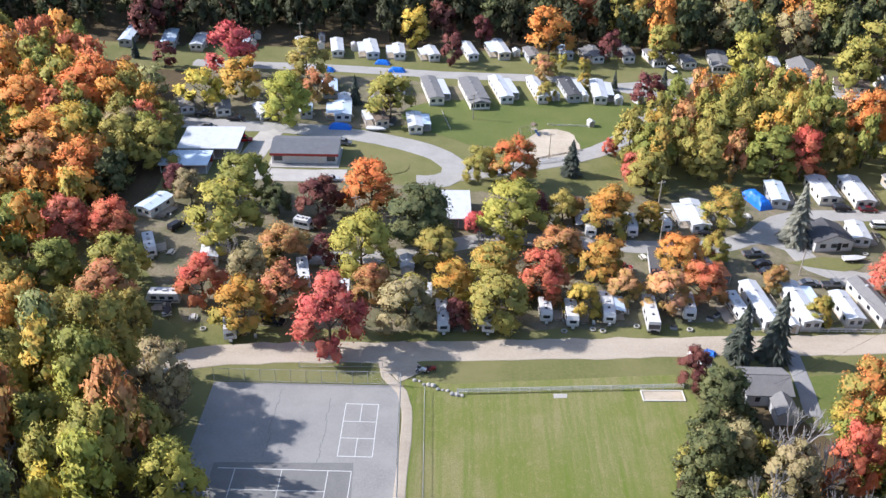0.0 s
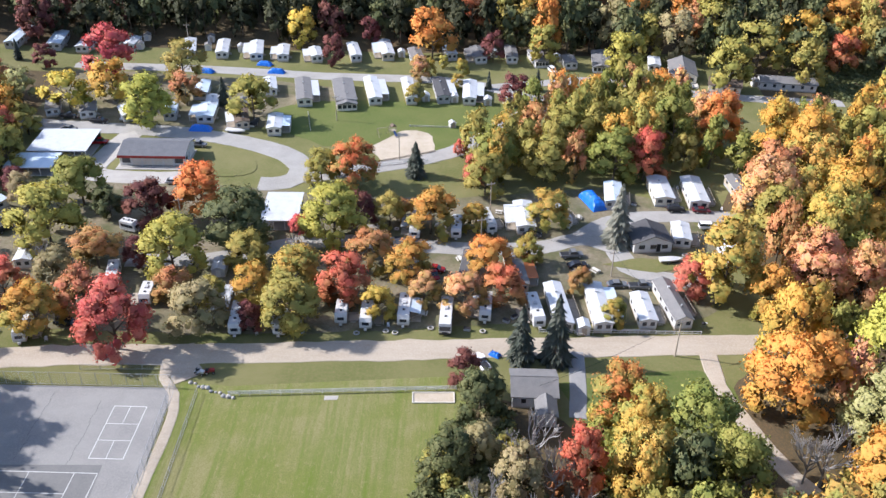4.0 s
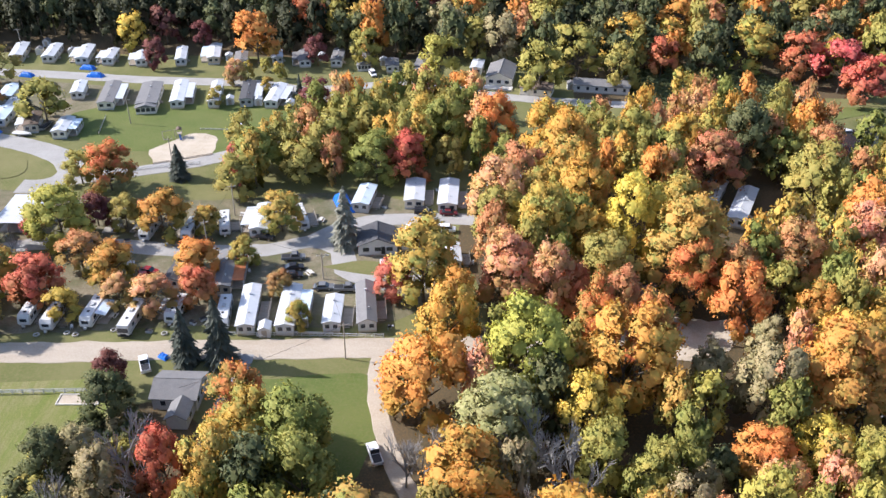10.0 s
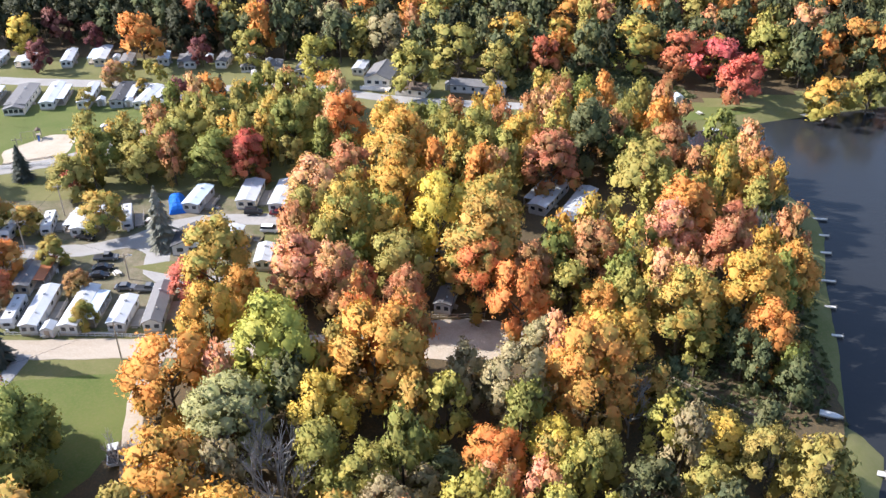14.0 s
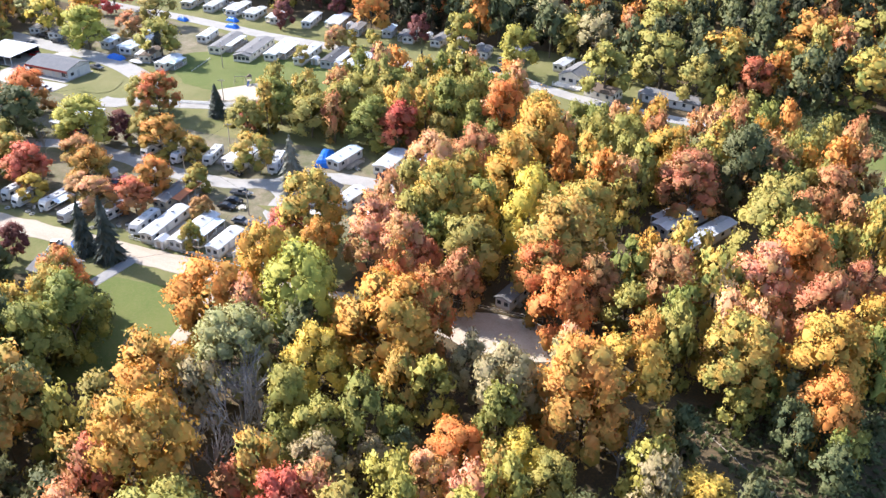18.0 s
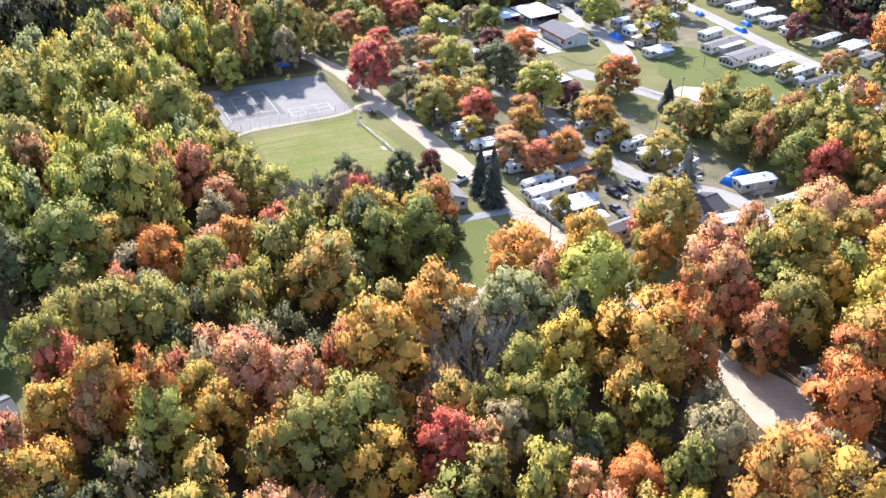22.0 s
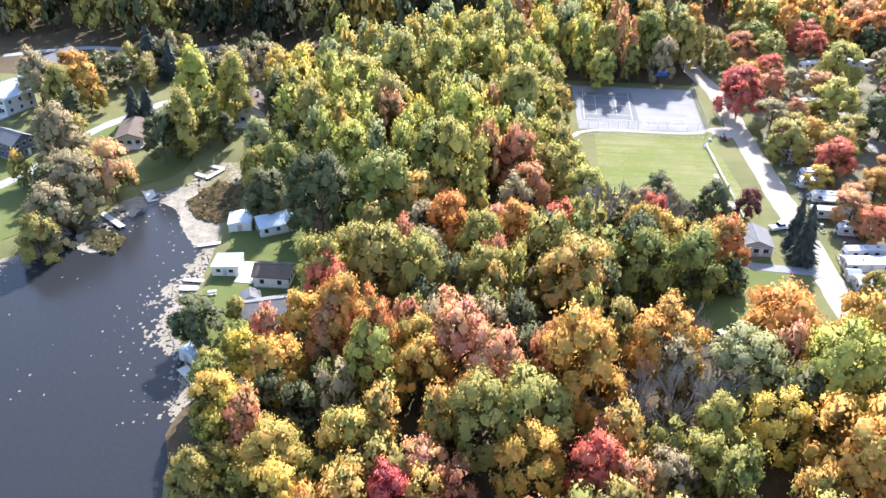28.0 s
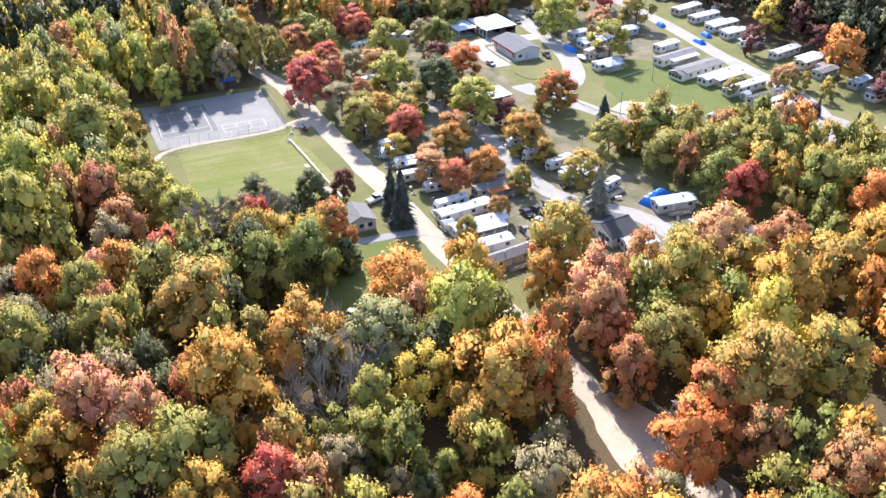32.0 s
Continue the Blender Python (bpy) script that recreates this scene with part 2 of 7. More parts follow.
ROOFS = ground_mat("slate_blue_shingles", (0.15, 0.155, 0.165), (0.12, 0.125, 0.135), (0.18, 0.18, 0.19), 0.5, 5.0, 0.4, 0.85)
ROOFD = ground_mat("charcoal_shingles", (0.085, 0.085, 0.09), (0.065, 0.065, 0.07), (0.11, 0.11, 0.11), 0.5, 5.0, 0.4, 0.85)
ROOFT = ground_mat("brown_shingles", (0.15, 0.115, 0.09), (0.12, 0.09, 0.07), (0.18, 0.14, 0.11), 0.5, 5.0, 0.4, 0.85)
ROOFR = paint_mat("rusty_metal_roof", (0.42, 0.15, 0.06), (0.30, 0.10, 0.05), 0.6, 0.2, 0.8)
WOOD = paint_mat("weathered_wood", (0.38, 0.33, 0.27), (0.28, 0.24, 0.19), 0.8, 0, 1.5, 0.3)
PALEWOOD = paint_mat("pale_boards", (0.62, 0.59, 0.53), (0.52, 0.48, 0.42), 0.8, 0, 1.5, 0.3)
DARK = paint_mat("dark_trim", (0.03, 0.03, 0.032), None, 0.5)
GLASS, _nt, _b = mat_new("window_glass", 0.06, 0, 0.6)
_b.inputs[0].default_value = (0.03, 0.035, 0.045, 1)
TYRE = paint_mat("tyre_rubber", (0.025, 0.025, 0.025), None, 0.9)
CHROME = paint_mat("bright_metal", (0.6, 0.6, 0.6), None, 0.3, 0.8)
TARP = paint_mat("blue_tarp", (0.015, 0.16, 0.62), (0.02, 0.11, 0.42), 0.4, 0, 0.8)
CONCRETE = ground_mat("concrete", (0.41, 0.39, 0.355), (0.34, 0.32, 0.295), (0.45, 0.43, 0.39), 0.3, 4.0, 0.2)
LINE = paint_mat("white_line_paint", (0.60, 0.60, 0.58), (0.44, 0.44, 0.42), 0.7)
TEALROOF = paint_mat("teal_metal_roof", (0.05, 0.30, 0.24), None, 0.4)
CARS = {n: paint_mat("car_paint_" + n, c, tuple(v * 0.9 for v in c), 0.25, 0.0, 0.6) for n, c in
        {"white": (0.75, 0.75, 0.75), "black": (0.02, 0.02, 0.023), "grey": (0.16, 0.165, 0.17), "red": (0.30, 0.02, 0.02),
         "blue": (0.03, 0.07, 0.2), "maroon": (0.12, 0.02, 0.025), "silver": (0.45, 0.45, 0.45)}.items()}
WATER, _nt, _b = mat_new("lake_water", 0.18, 0, 0.42)
_b.inputs[0].default_value = (0.024, 0.026, 0.028, 1)
_b.inputs["IOR"].default_value = 1.33
bumped(_nt, _b, noise_at(_nt, 0.9, 4, 0.6), 0.3, 0.15)

# ---- building blocks ----
def part(name, bm, material, parent=None, label="", smooth=False):
    me = bpy.data.meshes.new(name)
    bm.to_mesh(me)
    bm.free()
    me.materials.append(material)
    if smooth:
        me.shade_smooth()
    ob = new(name, me)
    if parent is not None:
        ob.parent = parent
    if label:
        ob["label"] = label
    return ob


def base(name, x, y, z, deg, label, category, group=""):
    ob = new(name)
    ob.matrix_world = pose(x, y, z, 0, 0, deg)
    return tagged(ob, label, category, group)


def box(bm, x0, x1, y0, y1, z0, z1):
    vs = [bm.verts.new((x, y, z)) for z in (z0, z1) for y in (y0, y1) for x in (x0, x1)]
    for f in ((0, 2, 3, 1), (4, 5, 7, 6), (0, 1, 5, 4), (2, 6, 7, 3), (0, 4, 6, 2), (1, 3, 7, 5)):
        bm.faces.new([vs[i] for i in f])
    return bm


def boxes(*dims):
    bm = bmesh.new()
    for d in dims:
        box(bm, *d)
    return bm


def prism(profile, a, b, axis="y"):
    """A closed outline of (u, z) drawn along y (or x) from a to b."""
    bm = bmesh.new()
    rows = []
    for s in (a, b):
        rows.append([bm.verts.new((u, s, z) if axis == "y" else (s, u, z)) for u, z in profile])
    n = len(profile)
    bm.faces.new(rows[0][::-1])
    bm.faces.new(rows[1])
    for i in range(n):
        bm.faces.new((rows[0][i], rows[0][(i + 1) % n], rows[1][(i + 1) % n], rows[1][i]))
    bmesh.ops.recalc_face_normals(bm, faces=bm.faces)
    return bm


def tube(bm, p, q, r0, r1, n=6):
    p, q = Vector(p), Vector(q)
    w = (q - p).normalized()
    u = w.orthogonal().normalized()
    v = w.cross(u)
    rings = [[bm.verts.new(c + (u * math.cos(k * 2 * math.pi / n) + v * math.sin(k * 2 * math.pi / n)) * r) for k in range(n)] for c, r in ((p, r0), (q, r1))]
    for k in range(n):
        bm.faces.new((rings[0][k], rings[0][(k + 1) % n], rings[1][(k + 1) % n], rings[1][k]))
    bm.faces.new(rings[0][::-1])
    bm.faces.new(rings[1])
    return bm


def jag(x, y, amount, size=3.0):
    return amount * noise.noise(Vector((x / size, y / size, 3.7)))


def smooth_line(pts, step=3.0):
    """Points along a Catmull-Rom curve through pts."""
    out = []
    p = [Vector(pts[0])] + [Vector(v) for v in pts] + [Vector(pts[-1])]
    for i in range(1, len(p) - 2):
        n = max(1, int((p[i + 1] - p[i]).length / step))
        for k in range(n):
            t = k / n
            out.append(0.5 * (2 * p[i] + (p[i + 1] - p[i - 1]) * t + (2 * p[i - 1] - 5 * p[i] + 4 * p[i + 1] - p[i + 2]) * t * t + (3 * p[i] - p[i - 1] - 3 * p[i + 1] + p[i + 2]) * t ** 3))
    return out + [p[-2]]


def strip(name, pts, width, z, material, label, category="road", edge=0.5):
    """A road or path along a line, with worn uneven edges."""
    line = smooth_line(pts)
    bm = bmesh.new()
    prev = None
    for i, c in enumerate(line):
        d = (line[min(i + 1, len(line) - 1)] - line[max(i - 1, 0)]).normalized()
        nrm = Vector((-d.y, d.x))
        l = c + nrm * (width / 2 + jag(c.x, c.y, edge))
        r = c - nrm * (width / 2 + jag(c.x + 50, c.y, edge))
        row = [bm.verts.new((v.x, v.y, zz)) for v, zz in ((l + nrm * 0.15, z - 0.08), (l, z), (c, z + 0.03), (r, z), (r - nrm * 0.15, z - 0.08))]
        if prev:
            for k in range(4):
                bm.faces.new((prev[k], row[k], row[k + 1], prev[k + 1]))
        prev = row
    bmesh.ops.recalc_face_normals(bm, faces=bm.faces)
    ob = part(name, bm, material)
    return tagged(ob, label, category, kind="structure")


def patch(name, pts, z, material, label, category="ground", edge=0.8, step=2.5):
    """A ground area with an uneven outline."""
    loop = smooth_line(list(pts) + [pts[0]], step)[:-1]
    bm = bmesh.new()
    vs = [bm.verts.new((p.x + jag(p.x, p.y, edge), p.y + jag(p.x + 31, p.y, edge), z)) for p in loop]
    f = bm.faces.new(vs)
    if f.normal.z < 0 or sum(a.co.x * b.co.y - b.co.x * a.co.y for a, b in zip(vs, vs[1:] + vs[:1])) < 0:
        f.normal_flip()
    bmesh.ops.triangulate(bm, faces=[f])
    return tagged(part(name, bm, material), label, category, kind="structure")


def plate(name, pts, z, material, label, category="ground"):
    """A slab with straight edges."""
    bm = bmesh.new()
    vs = [bm.verts.new((x, y, z)) for x, y in pts]
    lo = [bm.verts.new((x, y, z - 0.12)) for x, y in pts]
    bm.faces.new(vs)
    for i in range(len(vs)):
        bm.faces.new((vs[i], lo[i], lo[(i + 1) % len(vs)], vs[(i + 1) % len(vs)]))
    bmesh.ops.recalc_face_normals(bm, faces=bm.faces)
    return tagged(part(name, bm, material), label, category, kind="structure")


# ---- ground and lake ----
SHORE = [(625.1, 342.3), (333.9, 294.0), (300.8, 287.6), (266.5, 275.8), (248.9, 269.6), (234.4, 263.4), (218.9, 260.3), (220.8, 246.6), (233.0, 231.8), (244.1, 209.7), (242.9, 196.2), (236.6, 175.5), (231.4, 150.7),
         (225.2, 128.1), (229.2, 119.8), (223.0, 107.5), (208.7, 89.0), (190.1, 62.4), (169.3, 35.7), (152.5, 15.1), (141.2, 12.1), (129.0, 14.3), (123.8, 11.3), (118.6, 9.2), (112.3, 7.2), (108.0, 1.6), (102.7, -2.0), (90.4, -1.4), (84.3, -1.4), (71.9, -2.6), (62.6, -4.1),
         (51.1, -5.7), (34.6, -7.7), (22.1, -9.6), (24.6, -17.9), (33.6, -22.6), (41.7, -25.2), (46.5, -32.5), (50.3, -37.8), (61.5, -40.0), (64.2, -47.3), (78.5, -51.2), (93.3, -63.5), (106.5, -85.0), (111.3, -136.6), (617.9, -170.8)]


def in_lake(x, y):
    """Distance to the shore, positive out on the water."""
    best, inside = 1e9, False
    for (ax, ay), (bx, by) in zip(SHORE, SHORE[1:] + SHORE[:1]):
        dx, dy = bx - ax, by - ay
        t = max(0, min(1, ((x - ax) * dx + (y - ay) * dy) / (dx * dx + dy * dy)))
        best = min(best, (x - ax - t * dx) ** 2 + (y - ay - t * dy) ** 2)
        if (ay > y) != (by > y) and x < ax + (y - ay) * dx / dy:
            inside = not inside
    return math.sqrt(best) * (1 if inside else -1)


def land_z(x, y):
    """Height of the ground: flat park, a hill to the north and west, a bank down to the lake."""
    d = in_lake(x, y)
    z = 0.0
    if d > -2.5:
        s = max(0, min(1, (d + 2.5) / 9))
        z -= 3.4 * s * s * (3 - 2 * s)
    z += 16 * max(0.0, min(1.0, (y - 321) / 110)) + 10 * max(0.0, min(1.0, (-90 - x) / 200)) * max(0.0, min(1.0, (y - 60) / 40))
    return z


def make_ground():
    """One sheet, finer near the camera's way, out to the horizon."""
    xs = [-4000, -1500, -700, -480] + list(range(-400, 420, 4)) + [480, 700, 1500, 4000]
    ys = [-4000, -1500, -700, -340] + list(range(-260, 480, 4)) + [600, 900, 1800, 4000]
    verts = [(x, y, land_z(x, y)) for y in ys for x in xs]
    n = len(xs)
    faces = [(j * n + i, j * n + i + 1, (j + 1) * n + i + 1, (j + 1) * n + i) for j in range(len(ys) - 1) for i in range(n - 1)]
    me = bpy.data.meshes.new("ground")
    me.from_pydata(verts, [], faces)
    me.materials.append(GRASS)
    me.materials.append(LITTER)
    me.shade_smooth()
    wooded = []
    for p in me.polygons:
        x, y, _ = p.center
        # litter under woods; on the south-west grass its dark tone stands for shade
        wooded.append(int((y > 316 + 0.02 * x and x < 150) or (y > 276 and x >= 150 and y > 0.25 * x + 224) or (x < -88 and y > 122 and y < 290) or (x < -48 and y <= 122) or (x < -30 and y < -70)))
    me.polygons.foreach_set("material_index", wooded)
    tagged(new("ground", me), "grassy ground of a wooded lakeside campground", "ground", kind="structure")


make_ground()
bm = bmesh.new()
wv = [bm.verts.new((x, y, -1.5)) for x, y in ((50, -900), (1500, -900), (1500, 340), (50, 340))]
bm.faces.new(wv)
tagged(part("water", bm, WATER), "dark still lake water with weed near shore", "lake", kind="structure")

# ---- roads, lawns, court ----
patch("woodland_floor", [(99.5, 130.2), (117.8, 152.8), (111.7, 194.0), (140.0, 230.7), (201.3, 246.6), (233.8, 204.6), (227.4, 152.8), (219.0, 111.6), (148.4, 15.2), (115.8, 19.6), (94.0, 40.2), (82.6, 70.9), (87.1, 99.5)], 0.03, LITTER, "shaded leaf litter under dense maple wood")
patch("woodland_floor", [(84.5, 66.8), (57.9, 60.7), (43.9, 68.8), (38.4, 93.1), (44.8, 117.5), (57.0, 123.7), (69.0, 113.6), (78.9, 91.3)], 0.05, LITTER, "leaf litter and brush under scattered trees")
patch("woodland_floor", [(54.0, 66.8), (36.0, 86.0), (1.6, 80.0), (-30.0, 80.5), (-47.0, 82.0), (-50.0, 105.0), (-53.0, 129.0), (-122.0, 127.5), (-224.9, 60.0), (-128.6, 10.6), (-25.4, 20.1), (24.8, 1.6), (66.8, 21.9), (82.1, 50.5)], 0.04, LITTER, "leaf litter under a mixed autumn wood")
patch("woodland_floor", [(-61.8, 140.4), (-96.7, 149.9), (-77.0, 201.1), (-92.8, 242.0), (-114.3, 283.6), (-265.3, 304.3), (-262.2, 119.4), (-122.0, 129.5)], 0.06, LITTER, "leaf litter under maple wood")
patch("park_ground", [(-53.7, 143.6), (-1.4, 142.3), (59.1, 148.2), (99.6, 152.7), (107.6, 183.6), (89.2, 209.3), (48.8, 203.6), (18.5, 203.1), (-21.9, 207.4), (-62.0, 206.5), (-76.7, 180.6)], 0.04, PARK, "worn grass and leaf-strewn campground plots")
patch("park_ground", [(-97.8, 241.9), (-22.6, 243.8), (2.3, 260.2), (-3.3, 281.3), (-104.5, 289.2)], 0.04, PARK, "worn grass between mobile home plots")
plate("field", [(-6.7, 90.7), (-7.1, 127.1), (2.5, 126.2), (44.9, 130.7), (48.9, 119.6), (40.7, 109.3), (37.3, 91.0)], 0.055, FIELD, "mown playing field with pale mowing stripes", "field")
patch("lawn", [(5.9, 232.9), (42.3, 232.6), (58.3, 251.8), (68.2, 264.6), (47.8, 268.5), (-2.9, 266.4), (-14.7, 251.3)], 0.06, LAWN, "bright mown lawn beside playground", "lawn")
patch("lawn", [(62.5, 15.7), (63.8, -0.7), (73.0, -0.2), (90.5, 0.7), (102.9, 0.6), (109.2, 6.2), (114.6, 12.4), (101.5, 19.7), (89.3, 21.8), (72.9, 21.9)], 0.07, LAWN, "bright lakeside lawn", "lawn")
patch("lawn", [(32.6, -37.5), (44.5, -46.0), (59.1, -45.2), (49.0, -40.9), (43.3, -32.5), (37.5, -27.3), (27.3, -25.1), (16.5, -31.2)], 0.07, LAWN, "bright shoreline lawn", "lawn")
patch("lawn", [(8.6, -74.6), (49.7, -86.0), (78.6, -65.4), (73.1, -53.7), (54.5, -51.4), (10.3, -55.9)], 0.07, LAWN, "bright lawn sloping to the lake", "lawn")
patch("lawn", [(176.0, 269.5), (216.9, 263.5), (246.9, 272.8), (243.5, 276.5), (206.0, 273.5)], 0.07, LAWN, "grassy lakeshore strip", "lawn", 0.4)
patch("lawn", [(65.1, 129.9), (96.5, 133.2), (97.4, 113.8), (89.1, 99.5), (73.0, 109.6)], 0.06, LAWN, "sunlit grass beside a driveway", "lawn")
strip("road", [(-151.6, 164.4), (-111.8, 141.6), (-69.9, 128.2), (-41.7, 133.2), (-6.5, 135.7), (38.9, 138.8), (79.3, 141.3), (109.7, 143.5), (150.2, 147.8), (172.6, 153.0)], 6.2, 0.10, DIRT, "pale sandy dirt road through the campground", edge=0.7)
patch("sandy_clearing", [(142.1, 143.7), (145.2, 153.0), (163.4, 155.1), (168.5, 146.8), (158.3, 140.7)], 0.13, SAND, "sandy clearing among trees")
strip("road", [(-11.6, 134.1), (-10.6, 128.0), (-6.2, 119.0), (-5.8, 90.7), (1.7, 82.7)], 1.7, 0.11, DIRT, "pale worn track beside the tennis court", "path", 0.2)
strip("road", [(-10.5, 138.2), (-8.5, 132.1), (-5.6, 128.1)], 6, 0.115, DIRT, "dirt track junction", "path", 0.4)
strip("driveway", [(96.5, 140.4), (96.5, 130.1), (98.9, 118.9), (103.4, 106.7), (111.4, 93.4)], 3.2, 0.11, DIRT, "sandy driveway curving along the wood", "driveway")
strip("driveway", [(69.7, 139.1), (69.2, 129.9), (68.1, 119.7)], 3.0, 0.12, ASPHALT, "short grey driveway", "driveway", 0.15)
strip("road", [(-123.0, 298.3), (-68.6, 295.6), (-41.2, 294.2), (-0.5, 289.9), (38.2, 288.1), (60.8, 279.4), (72.2, 269.0), (60.3, 252.9), (46.4, 233.7), (29.3, 223.0), (12.2, 216.4), (2.2, 213.1)], 6.5, 0.10, GRAVEL, "pale gravel campground road", edge=0.4)
strip("road", [(57.7, 282.6), (78.1, 288.3), (94.4, 290.6), (124.3, 280.3), (150.0, 276.2), (172.6, 274.2)], 5.5, 0.115, GRAVEL, "pale gravel lane past cottages", edge=0.4)
strip("road", [(-103.0, 247.0), (-72.8, 243.6), (-42.7, 241.2), (-20.4, 235.5), (-5.1, 227.5), (2.1, 217.2), (-1.8, 209.9), (-8.8, 208.7)], 7.5, 0.12, GRAVEL, "wide gravel loop road", edge=0.5)
strip("road", [(-52.8, 243.1), (-55.4, 227.4), (-56.1, 213.9), (-47.0, 211.0), (-28.0, 211.4)], 7, 0.11, CONCRETE, "pale apron beside the office building", edge=0.3)
strip("road", [(-31.6, 169.3), (-12.5, 170.7), (8.6, 179.2), (28.8, 179.5), (47.0, 177.8), (65.1, 179.0), (75.2, 183.3), (83.4, 179.3), (85.4, 171.1), (95.5, 166.0), (105.7, 168.2)], 5.5, 0.10, GRAVEL, "gravel lane between trailer plots", edge=0.4)
strip("road", [(75.2, 183.3), (87.3, 193.8), (111.7, 196.1), (121.8, 194.1)], 5.5, 0.115, GRAVEL, "gravel lane to trailer plots", edge=0.4)
patch("lawn", [(-24.3, 231.2), (-14.1, 225.2), (-11.9, 214.9), (-22.0, 212.6), (-27.1, 218.7)], 0.14, GRASS, "grass island inside the loop road", "lawn", 0.4)
patch("lawn", [(79.3, 172.0), (89.4, 175.2), (97.6, 172.2), (91.5, 169.1)], 0.13, GRASS, "dry grass island by the white cottage", "lawn", 0.3)
patch("sand_play_area", [(22.9, 224.6), (30.7, 225.8), (37.8, 232.0), (35.9, 243.9), (28.6, 245.1), (23.9, 239.0), (19.3, 233.1)], 0.12, SAND, "sandy playground area")
plate("tennis_court", [(-43, 84.5), (-43, 125), (-8, 125.3), (-6.5, 86)], 0.075, COURT, "worn pale grey sports court slab", "court")
plate("court_surface", [(-37.5, 86.5), (-38, 104.5), (-14.5, 105.2), (-13.5, 87.5)], 0.085, COURT_DARK, "darker tennis playing surface", "court")


def court_lines():
    """Painted game lines on the slab."""
    dims = []
    for a, b in ((-17.5, -11.4),):
        dims += [(a, b, 119.8, 119.95), (a, b, 106.6, 106.75), (a, b, 115.2, 115.32), (a, b, 111.0, 111.12), (a, a + 0.13, 106.6, 119.9), (b - 0.13, b, 106.6, 119.9),
                 ((a + b) / 2 - 0.06, (a + b) / 2 + 0.06, 115.2, 119.9), ((a + b) / 2 - 0.06, (a + b) / 2 + 0.06, 106.7, 111.1)]
    dims += [(-37, -14.6, 103.2, 103.34), (-37, -14.6, 88.0, 88.14), (-34, -18.5, 98.6, 98.72), (-34, -18.5, 92.0, 92.12), (-26.3, -26.2, 88, 103.2),
             (-34.2, -34.08, 88, 103.2), (-18.6, -18.48, 88, 103.2), (-14.7, -14.58, 88, 103.3)]
    court = bpy.data.objects["tennis_court"]
    for x0, x1, y0, y1 in dims:
        part("painted_line", boxes((x0, x1, y0, y1, 0.09, 0.094)), LINE, court)
    for k, (x, y, w) in enumerate(((-30, 114, 0.05), (-20.4, 112, 0.06), (-32.5, 96, 0.05))):
        bm = bmesh.new()
        for i in range(9):
            y0 = y - 8 + i * 1.9
            x0 = x + jag(x, y0, 0.5)
            box(bm, x0 - w, x0 + w, y0, y0 + 2.0, 0.077, 0.092)
        part("crack", bm, COURT_DARK, court)


court_lines()

# ---- trees ----
def mesh_of(name, verts, faces, material, smooth=False):
    me = bpy.data.meshes.new(name)
    me.from_pydata([tuple(v) for v in verts], [], faces)
    me.materials.append(material)
    if smooth:
        me.shade_smooth()
    return me


def ico(level):
    b = bmesh.new()
    bmesh.ops.create_icosphere(b, subdivisions=level, radius=1)
    v = np.array([q.co[:] for q in b.verts])
    f = [tuple(q.index for q in p.verts) for p in b.faces]
    b.free()
    return v, f


ICO1 = ico(1)
OCTA = (np.array([(1, 0, 0), (0, 1, 0), (-1, 0, 0), (0, -1, 0), (0, 0, 1), (0, 0, -1)], float), [(i, (i + 1) % 4, 4) for i in range(4)] + [((i + 1) % 4, i, 5) for i in range(4)])


def leaves_on(rng, radius, count, size, flat=0.85):
    """Small pointed leaf sprays scattered over a lobe, their faces turned outward."""
    d = rng.normal(size=(count, 3))
    d[:, 2] = d[:, 2] * 0.8 + 0.25
    d /= np.linalg.norm(d, axis=1)[:, None]
    c = d * (radius * rng.uniform(0.7, 1.5, count))[:, None]
    n = d * flat + rng.normal(size=(count, 3)) * 0.45
    n /= np.linalg.norm(n, axis=1)[:, None]
    u = np.cross(n, rng.normal(size=(count, 3)))
    u /= np.linalg.norm(u, axis=1)[:, None]
    v = np.cross(n, u)
    s = (size * rng.uniform(0.6, 1.35, count))[:, None]
    return np.stack([c - u * s, c + u * s * 0.7 - v * s * 0.7, c + u * s * 0.6 + v * s * 0.9 + n * s * 0.3], 1).reshape(-1, 3), np.repeat(d, 3, axis=0)


def unit(v):
    return v / np.maximum(np.linalg.norm(v, axis=-1, keepdims=True), 1e-6)


